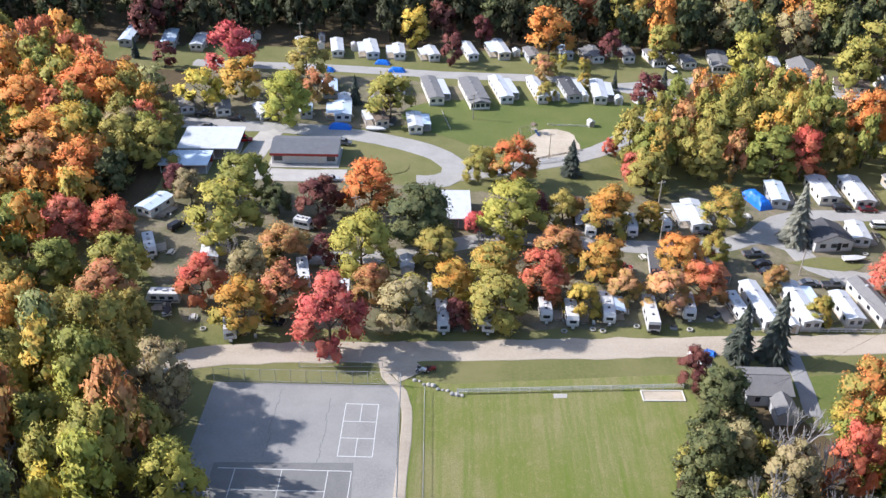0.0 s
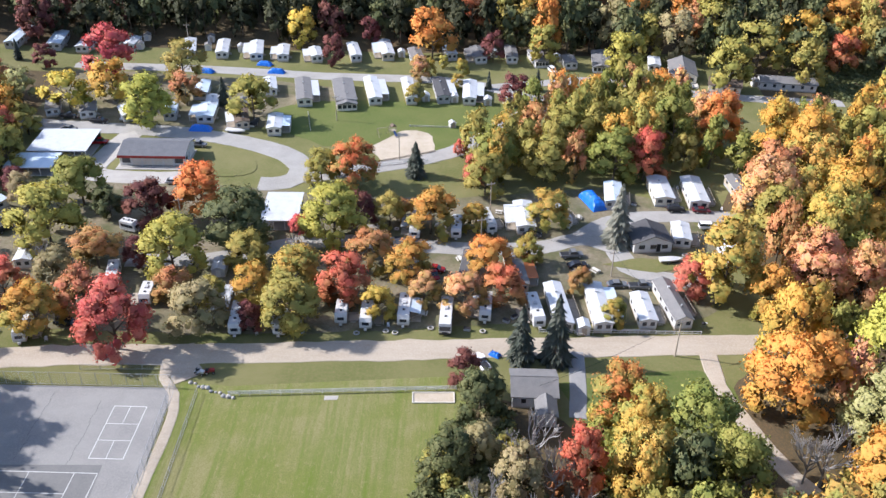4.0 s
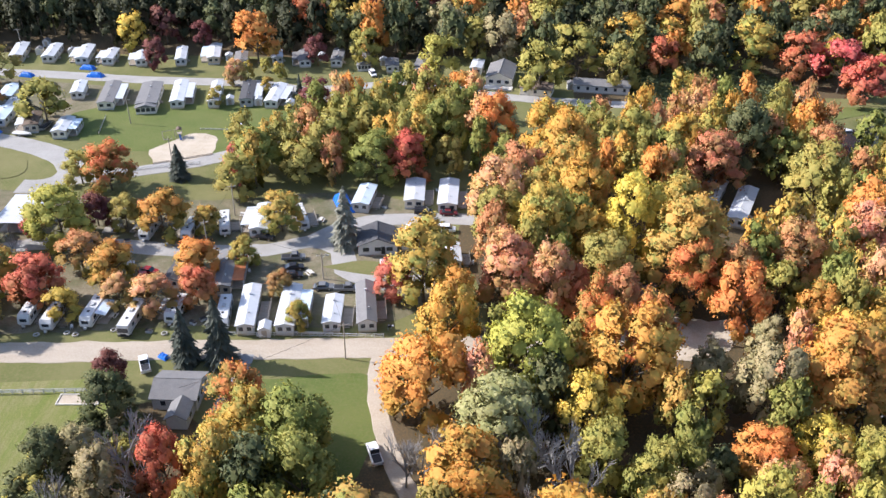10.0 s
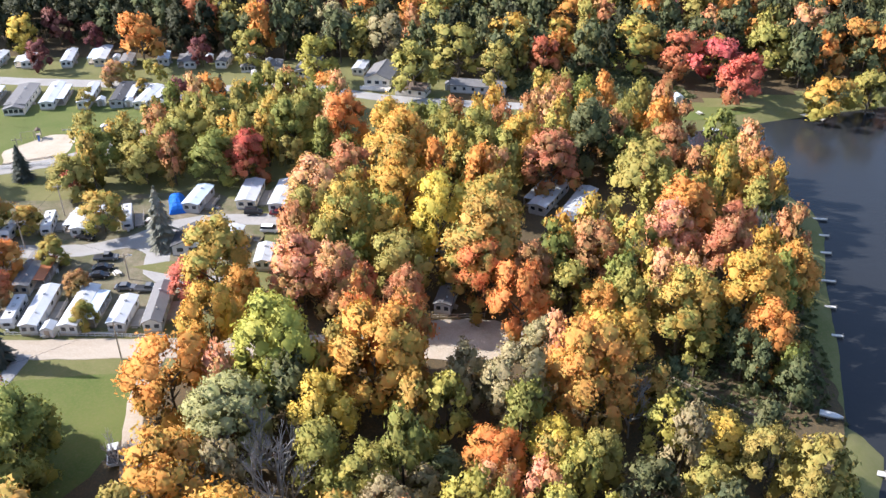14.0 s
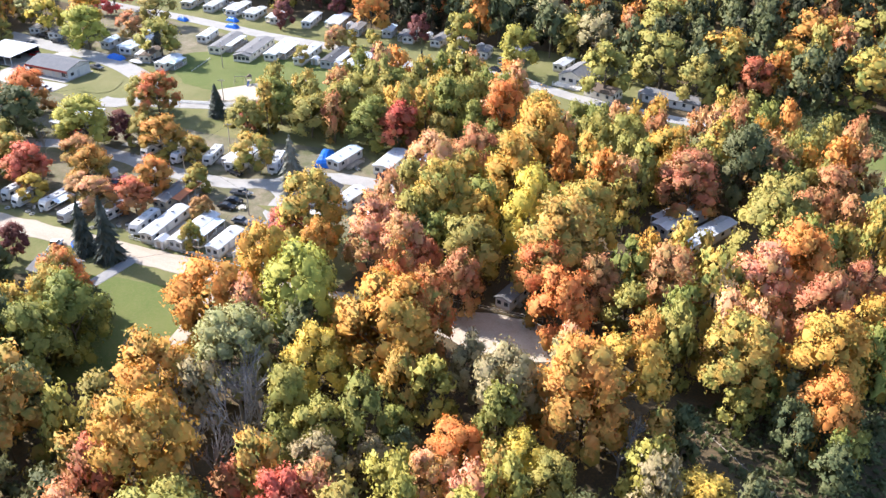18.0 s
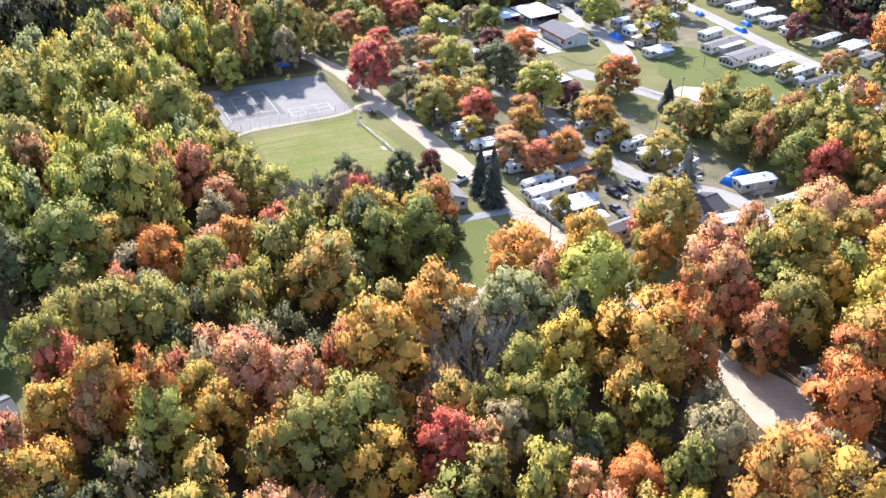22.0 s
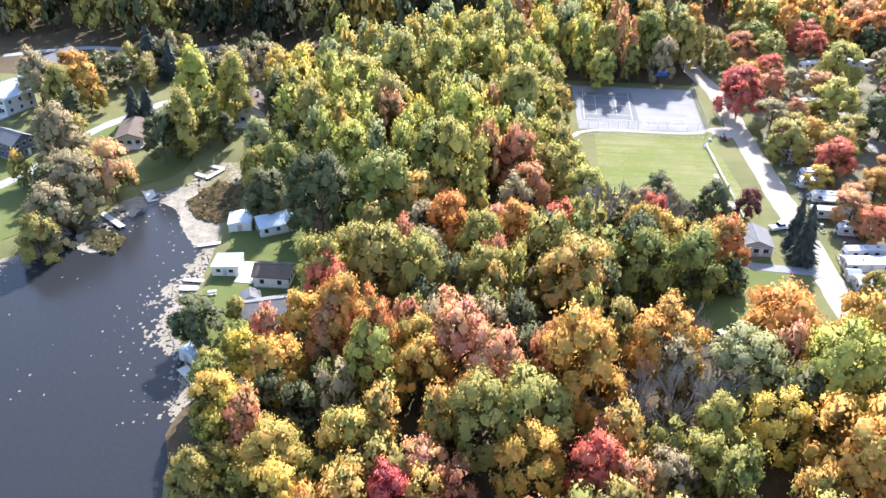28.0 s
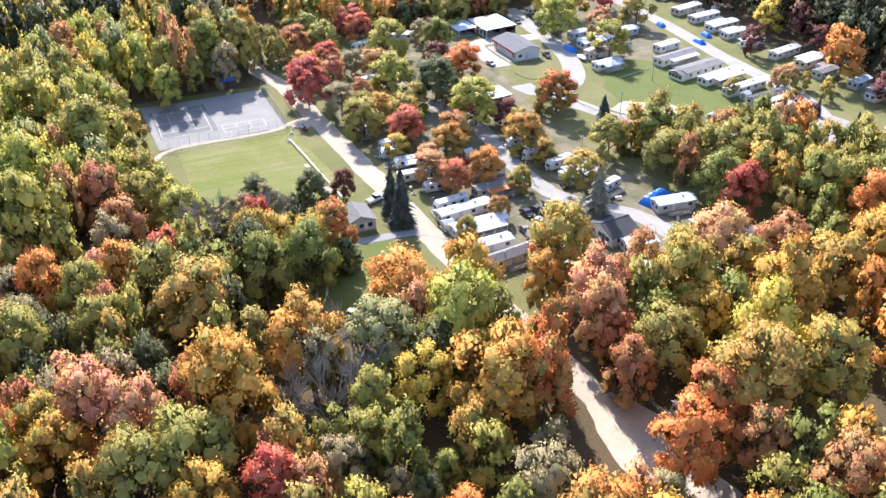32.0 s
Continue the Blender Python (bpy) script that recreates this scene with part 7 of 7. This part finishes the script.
# ---- the woods round the place ----
def poly_has(poly, x, y):
    inside = False
    for (ax, ay), (bx, by) in zip(poly, poly[1:] + poly[:1]):
        if (ay > y) != (by > y) and x < ax + (y - ay) * (bx - ax) / (by - ay):
            inside = not inside
    return inside


LOW = [crown_data(110 + k, 8, 4, 13, 0.12, "round", (0.2, 0.32), OCTA) for k in range(5)] + [crown_data(120 + k, 8, 4, 12, 0.12, "column", (0.2, 0.32), OCTA) for k in range(2)]
MID = [crown_data(130 + k, 10, 5, 22, 0.075, "round", (0.18, 0.28), OCTA) for k in range(6)] + [crown_data(140 + k, 10, 5, 22, 0.075, "column", (0.18, 0.28), OCTA) for k in range(2)]
PALETTE = list(LEAF)


def grow_wood(name, label, poly, gap, tall, wide, mix, seed, clear=0.6, crowns=LOW, slim=0.2):
    """A wood as one mass of trees, none closer than gap, keeping off those that stand by themselves."""
    rng = random.Random(seed)
    xs, ys = [p[0] for p in poly], [p[1] for p in poly]
    area = (max(xs) - min(xs)) * (max(ys) - min(ys))
    V, N, Fc, look_of, off, here = [], [], [], [], 0, []
    for _ in range(int(area / gap ** 2 * 3.0)):
        x, y = rng.uniform(min(xs), max(xs)), rng.uniform(min(ys), max(ys))
        r = rng.uniform(*wide)
        if not poly_has(poly, x, y) or any(a < x < b and c < y < d for a, b, c, d in OPEN) or any((x - a) ** 2 + (y - b) ** 2 < (clear * (r + c)) ** 2 for a, b, c in PLANTED + here):
            continue
        here.append((x, y, r))
        c = rng.choice(mix)
        v, fs, nrm = crowns[rng.randrange(len(crowns) - 2) if rng.random() > slim else len(crowns) - 1 - rng.randrange(2)]
        h, a, z = rng.uniform(*tall), rng.uniform(0, 6.28), land_z(x, y)
        m = np.array([[math.cos(a) * r, math.sin(a) * r, 0], [-math.sin(a) * r, math.cos(a) * r, 0], [0, 0, h]])
        V.append(v @ m + np.array([x, y, z]))
        N.append(nrm @ np.array([[math.cos(a), math.sin(a), 0], [-math.sin(a), math.cos(a), 0], [0, 0, 1]]))
        Fc += [tuple(i + off for i in f) for f in fs]
        look_of += [PALETTE.index(c)] * len(fs)
        off += len(v)
        V.append(np.array([(x + 0.25 * math.cos(k * 1.57) * q, y + 0.25 * math.sin(k * 1.57) * q, z + zz * h) for zz, q in ((-0.05, 1.2), (0.5, 0.6)) for k in range(4)]))
        N.append(np.array([(math.cos(k * 1.57), math.sin(k * 1.57), 0.0) for _ in range(2) for k in range(4)]))
        Fc += [(off + k, off + (k + 1) % 4, off + 4 + (k + 1) % 4, off + 4 + k) for k in range(4)]
        look_of += [len(PALETTE)] * 4
        off += 8
    PLANTED.extend(here)
    me = bpy.data.meshes.new(name)
    me.from_pydata(np.concatenate(V).tolist(), [], Fc)
    for c in PALETTE:
        me.materials.append(LEAF[c])
    me.materials.append(BARK)
    me.polygons.foreach_set("material_index", look_of)
    me.shade_smooth()
    me.normals_split_custom_set_from_vertices(np.concatenate(N).tolist())
    tagged(new(name, me), label, "woods", kind="stuff")


# mostly dark crowns, so the hillside's shade is in the leaf colours
HILL = ["dkgreen", "shadegreen", "dkgreen", "goldgreen", "dkgreen", "shadegreen", "rust", "dkgreen", "burg", "dkgreen", "olive", "shadegreen", "orange", "dkgreen"]
OPEN = [(166.8, 196.8, 173.0, 218.7), (117.9, 139.9, 194.6, 217.6), (142.3, 170.3, 120.7, 160.7), (116.0, 178.0, 243.9, 297.9), (109.1, 133.1, 287.5, 309.5), (55.4, 119.4, 171.5, 201.5), (79.4, 115.4, 196.3, 216.3), (143.2, 153.2, 171.8, 185.8), (196.9, 205.9, 130.4, 138.4), (217.1, 231.1, 113.8, 123.8), (84.3, 97.3, 101.9, 135.9), (59.1, 70.1, 107.7, 135.7), (70.2, 84.2, 118.9, 135.9), (102.0, 108.0, 71.0, 81.0), (-23.4, 14.6, -27.6, -9.6)]
# near-black crowns paint the shade on the north slope
NORTH = ["shadegreen", "shadegreen", "dkgreen", "shadegreen", "shadegreen", "shadegreen", "burg", "shadegreen"]
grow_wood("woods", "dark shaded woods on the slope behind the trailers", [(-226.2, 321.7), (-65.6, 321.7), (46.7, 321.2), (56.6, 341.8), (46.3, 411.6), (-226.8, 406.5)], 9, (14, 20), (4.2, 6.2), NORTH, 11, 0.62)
grow_wood("woods", "mixed autumn woods covering the hillside", [(52.8, 320.3), (108.6, 312.4), (150.0, 299.8), (181.0, 294.5), (217.3, 299.8), (263.9, 294.0), (334.3, 310.1), (385.1, 352.3), (385.1, 412.3), (56.6, 411.8)], 9, (15, 22), (4.4, 6.6), HILL, 12, 0.62)
grow_wood("woods", "bright orange and gold maple woods west of the park", [(-191.8, 139.3), (-86.7, 150.1), (-86.9, 195.7), (-97.7, 236.7), (-129.8, 293.8), (-225.9, 315.1), (-221.8, 139.3)], 9, (13, 18), (4.2, 6.2), ["orange", "gold", "orange", "rust", "olive", "green", "red", "goldgreen"], 13)
grow_wood("woods", "yellow-green poplar woods south of the court", [(-77.1, 122.1), (-51.9, 126.5), (-48.4, 100.4), (-50.0, 79.0), (-2.5, 69.0), (32.0, 72.0), (39.9, 68.0), (49.1, 40.3), (39.7, 11.7), (16.5, -0.4), (-14.7, -4.3), (-36.3, 10.0), (-65.1, 40.2), (-93.9, 70.1)], 9, (19, 25), (4.0, 5.8), ["lime", "olive", "lime", "olive", "goldgreen", "lime", "willow", "yellow", "rust"], 14, 0.52, MID, 0.4)
# the near-black share of this mix is painted shade as well
grow_wood("woods", "dark mixed woods beyond the lake houses", [(-77.1, 120.1), (-112.0, 131.6), (-211.8, 139.3), (-234.9, 60.0), (-253.9, -149.6), (-68.7, -152.2), (-70.8, -60.7), (-71.3, -15.0), (-78.6, 20.2), (-88.8, 70.1)], 10, (22, 28), (4.5, 6.5), ["dkgreen", "shadegreen", "dkgreen", "olive", "shadegreen", "goldgreen", "shadegreen", "brown", "dkgreen"], 15)
grow_wood("woods", "autumn woods between the lake and the road", [(57.1, 34.2), (97.7, 27.9), (117.9, 21.6), (148.6, 21.4), (200.5, 80.9), (214.9, 106.5), (190.7, 132.4), (168.5, 140.7), (150.2, 134.5), (117.8, 142.6), (111.6, 122.0), (117.5, 97.5), (99.2, 91.3), (87.0, 93.3), (82.6, 70.9), (57.9, 60.7)], 9, (13, 19), (3.4, 5.2), ["gold", "lime", "goldgreen", "green", "olive", "rust", "dkgreen", "goldgreen", "brown", "pink"], 16, 0.6, MID)
grow_wood("woods", "orange and gold maple woods among trailers", [(105.7, 152.7), (117.8, 163.1), (113.7, 188.9), (125.8, 200.4), (142.0, 236.0), (129.7, 246.4), (111.4, 230.5), (95.2, 219.8), (68.8, 226.8), (60.5, 241.3), (78.6, 256.3), (109.1, 265.2), (170.6, 263.5), (206.5, 253.0), (223.8, 233.9), (233.8, 204.6), (223.3, 152.8), (195.9, 142.7), (170.5, 159.2), (172.6, 194.4), (150.2, 200.5), (144.2, 183.9), (140.1, 159.1)], 9, (15, 21), (3.6, 5.4), ["olive", "goldgreen", "gold", "orange", "rust", "green", "pink", "olive"], 17, 0.58, MID)

grow_wood("woods", "green and olive trees between the lawn and the trailers", [(42.7, 207.6), (54.5, 234.9), (68.4, 252.0), (88.7, 260.7), (115.2, 261.0), (117.5, 242.1), (123.7, 219.1), (99.3, 216.7), (69.0, 210.1), (52.8, 202.6)], 8, (13, 18), (3.4, 5.0), ["green", "olive", "olive", "goldgreen", "green", "rust", "olive"], 18, 0.56, MID)
grow_wood("woods", "shady trees round the lake houses", [(36.8, -64.7), (51.3, -67.0), (58.8, -50.4), (51.0, -41.9), (35.5, -54.2), (20.1, -64.4)], 7, (9, 13), (3.2, 4.6), ["brown", "olive", "dkgreen", "goldgreen"], 19, 0.6, MID)
grow_wood("woods", "shady trees round the lake houses", [(3.4, -39.2), (28.6, -35.4), (23.4, -20.9), (9.8, -8.5), (16.6, 1.6), (35.0, -0.5), (25.5, 13.8), (2.2, 1.7), (-6.3, -30.9)], 7, (9, 14), (3.2, 4.8), ["dkgreen", "olive", "green", "dkgreen", "willow"], 20, 0.6, MID)
grow_wood("woods", "trees along the shaded lane", [(-21.6, -61.6), (-12.4, -74.2), (13.4, -68.4), (-2.7, -82.8), (-32.2, -82.2), (-49.3, -65.2), (-45.4, -48.9), (-26.9, -51.2)], 8, (9, 14), (3.0, 4.6), ["dkgreen", "olive", "brown", "goldgreen", "dkgreen"], 21, 0.6, MID)

grow_wood("woods", "dark trees leaning over the lake bank", [(190.7, 124.2), (207.0, 138.5), (213.0, 126.1), (219.1, 128.1), (223.3, 146.6), (225.4, 168.3), (234.8, 207.7), (229.9, 227.6), (221.6, 217.2), (223.4, 173.5), (207.0, 148.8)], 6.5, (8, 13), (3.0, 4.6), ["dkgreen", "dkgreen", "green", "dkgreen", "dkgreen", "olive"], 26, 0.5, MID)
grow_wood("woods", "tall green and gold maples beside the drive", [(72.6, 79.0), (82.6, 70.9), (94.9, 77.0), (98.1, 91.3), (92.2, 100.5), (79.0, 98.4)], 7, (16, 20), (4.4, 5.8), ["goldgreen", "green", "goldgreen", "dkgreen", "olive"], 27, 0.5, MID, 0.1)
grow_wood("woods", "olive and gold trees leaning over the shore", [(109.5, 14.5), (127.8, 9.7), (138.3, 17.3), (150.7, 25.5), (167.4, 41.9), (149.1, 44.1), (122.2, 27.8)], 7, (8, 12), (3.0, 4.4), ["olive", "yellow", "goldgreen", "green"], 30, 0.5, MID)
grow_wood("woods", "low trees and bushes along the lake shore", [(136.1, 14.3), (151.5, 16.7), (169.4, 37.8), (190.2, 64.5), (208.7, 91.1), (223.0, 109.5), (214.9, 111.7), (194.4, 80.9), (163.4, 44.0), (144.7, 27.6)], 4.5, (4.5, 8), (2.2, 3.4), ["green", "dkgreen", "olive", "goldgreen"], 31, 0.5)
grow_wood("woods", "thick lower growth under the tall maples by the drive", [(69.8, 93.3), (83.0, 93.3), (83.7, 107.6), (82.2, 117.8), (71.1, 117.7)], 3.4, (6.0, 9.0), (2.2, 3.0), ["green", "dkgreen", "goldgreen", "green"], 32, 0.22)
grow_wood("bushes", "tangled grey-green bushes at the field edge", [(38.3, 91.0), (40.6, 107.3), (47.9, 119.6), (54.9, 117.6), (60.8, 101.3), (56.5, 85.1), (44.2, 80.9)], 2.4, (2.6, 5.0), (1.5, 2.6), ["dkgreen", "brown", "dkgreen", "olive", "dkgreen"], 33, 0.34)
grow_wood("woods", "olive and lime trees along the south edge of the field", [(-48.0, 66.0), (-2.0, 62.0), (34.0, 64.0), (42.0, 80.0), (36.0, 84.0), (6.0, 79.0), (-10.0, 80.0), (-34.0, 79.0), (-47.0, 80.0)], 7, (12, 16), (3.4, 4.8), ["lime", "olive", "lime", "goldgreen", "willow", "rust", "lime"], 34, 0.5, MID, 0.3)
grow_wood("woods", "dense dark trees along the west road", [(-101.9, 196.4), (-85.8, 192.7), (-82.2, 215.3), (-88.8, 242.1), (-101.6, 264.9), (-113.1, 251.9)], 8, (11, 16), (3.8, 5.4), ["dkgreen", "orange", "green", "olive", "gold", "red"], 28, 0.55, MID)
grow_wood("woods", "shady trees round the lake houses", [(-41.1, -46.9), (-21.6, -38.9), (-4.1, -28.9), (-8.8, -8.4), (-31.6, -10.2), (-53.5, -24.3)], 9, (10, 15), (3.4, 4.8), ["dkgreen", "olive", "brown", "dkgreen"], 29, 0.6, MID)


def far_woods():
    """Distant tree cover beyond the places that are seen closely, as one mass of clumps."""
    rng = np.random.default_rng(3)
    V, Fc, off = [], [], 0
    v0, f0 = ICO1
    for _ in range(5500):
        a, d = rng.uniform(0, 2 * math.pi), 300 + 900 * rng.uniform() ** 1.3
        x, y = 60 + d * math.cos(a), 120 + d * math.sin(a)
        if (-230 < x < 380 and -150 < y < 400) or in_lake(x, y) > -8:
            continue
        r = rng.uniform(3.5, 7.5)
        c = np.array([x, y, land_z(x, y) + rng.uniform(7, 13)])
        wob = 1 + rng.uniform(-0.3, 0.3, len(v0))
        V.append(c + v0 * (r * wob)[:, None] * np.array([1, 1, 1.3]))
        Fc += [tuple(i + off for i in f) for f in f0]
        off += len(v0)
    me = mesh_of("far_woods", np.concatenate(V), Fc, LEAF["olive"])
    tagged(new("far_woods", me), "distant autumn woodland beyond the lake and park", "woods", kind="stuff")


far_woods()


def litter_leaves(name, label, poly, n, seed, mat, size):
    """Loose low growth or fallen leaves lying on an area."""
    rng = np.random.default_rng(seed)
    xs, ys = [p[0] for p in poly], [p[1] for p in poly]
    V, Fc, off = [], [], 0
    for _ in range(n):
        x, y = rng.uniform(min(xs), max(xs)), rng.uniform(min(ys), max(ys))
        if not poly_has(poly, x, y):
            continue
        s = size * rng.uniform(0.5, 1.3)
        z = max(land_z(x, y), -1.5)
        for k in range(3):
            a = rng.uniform(0, math.pi)
            dx, dy = math.cos(a) * s, math.sin(a) * s
            h = s * rng.uniform(0.6, 1.4)
            ox, oy = rng.uniform(-s, s, 2) * 0.5
            lx, ly = rng.uniform(-h, h, 2) * 0.8
            V += [(x + ox - dx, y + oy - dy, z), (x + ox + dx, y + oy + dy, z), (x + ox + dx * 0.8 + lx, y + oy + dy * 0.8 + ly, z + h), (x + ox - dx * 0.7 + lx, y + oy - dy * 0.7 + ly, z + h * 0.8)]
            Fc.append((off, off + 1, off + 2, off + 3))
            off += 4
    tagged(new(name, mesh_of(name, V, Fc, mat)), label, "undergrowth", kind="stuff")


litter_leaves("reeds", "tan reeds and marsh grass along the shallow bay", [(38.3, -14.9), (50.4, -19.1), (57.9, -15.1), (61.4, -6.9), (55.4, -3.7), (40.8, -6.7)], 900, 22, REED, 0.6)
litter_leaves("reeds", "tan reeds along the lake edge", [(65.7, -40.0), (74.2, -36.0), (78.8, -27.7), (70.6, -27.6)], 420, 23, REED, 0.6)
litter_leaves("undergrowth", "mixed low undergrowth on the lake bank", [(186.7, 138.6), (215.0, 124.0), (227.2, 128.1), (229.4, 152.8), (239.8, 194.1), (229.8, 219.2), (217.3, 163.2)], 5000, 24, LEAF["dkgreen"], 0.5)
litter_leaves("undergrowth", "mixed green undergrowth on the hillside", [(172.7, 276.3), (209.7, 269.9), (230.5, 284.7), (218.4, 306.3), (187.3, 315.0), (160.3, 299.9)], 7000, 25, LEAF["dkgreen"], 0.6)


def shore_weed():
    """Broken mats of pale weed and mud in the shallows, thinning out over the bay."""
    rng = random.Random(9)
    V, Fc, off = [], [], 0
    for _ in range(60000):
        x, y = rng.uniform(26, 135), rng.uniform(-56, 16)
        d = in_lake(x, y)
        if d < 0.3 or (d > 16 and rng.random() < 0.9):
            continue
        thick = noise.noise(Vector((x * 0.16, y * 0.16, 2.0))) * 0.5 + noise.noise(Vector((x * 0.5, y * 0.5, 7.0))) * 0.35
        if thick + (0.62 if d < 5 else 0.46) - d * 0.085 < rng.uniform(-0.1, 0.28) and rng.random() > 0.012:
            continue
        s = rng.uniform(0.12, 0.55) * (1.0 if d < 9 else 0.7)
        ang = rng.uniform(0, 3.14)
        z = -1.485 + rng.uniform(0, 0.012)
        V += [(x + s * rng.uniform(0.6, 1.4) * math.cos(k * 1.257 + ang), y + s * rng.uniform(0.5, 1.1) * math.sin(k * 1.257 + ang), z) for k in range(5)]
        Fc.append(tuple(range(off, off + 5)))
        off += 5
    tagged(new("weed_mats", mesh_of("weed_mats", V, Fc, WEED)), "pale broken mats of weed in the lake shallows", "weed", kind="stuff")


def mud_flat(pts, material, label):
    """A low bank of mud just clear of the water, with a broken outline."""
    ring = smooth_line(pts + [pts[0]], 0.8)
    mid = Vector((sum(p[0] for p in pts) / len(pts), sum(p[1] for p in pts) / len(pts), 0))
    V = [(p[0] + jag(p[0], p[1], 1.0, 1.2), p[1] + jag(p[1], p[0], 1.0, 1.2), -1.478) for p in ring]
    bm = bmesh.new()
    bm.faces.new([bm.verts.new(v) for v in V[:-1]])
    bmesh.ops.triangulate(bm, faces=bm.faces[:])
    tagged(part("mud_flat", bm, material), label, "mud", kind="structure")


mud_flat([(51.4, -37.7), (48.0, -32.4), (43.1, -25.9), (43.7, -17.1), (51.3, -15.4), (52.4, -6.8), (69.9, -1.7), (73.2, -7.7), (64.8, -15.4), (57.3, -19.2), (52.2, -24.3), (53.9, -29.2), (60.2, -31.1)], MUD, "pale mud and weed bank in the shallow bay")
mud_flat([(68.9, -41.1), (66.7, -36.3), (70.5, -30.7), (76.2, -29.6), (76.8, -36.9)], MUD, "pale sandy spit at the lake edge")
mud_flat([(42.8, -18.3), (32.2, -16.2), (20.4, -11.0), (26.9, -7.5), (38.1, -11.4), (44.4, -14.0)], REEDBED, "brown reed bed at the head of the bay")
shore_weed()
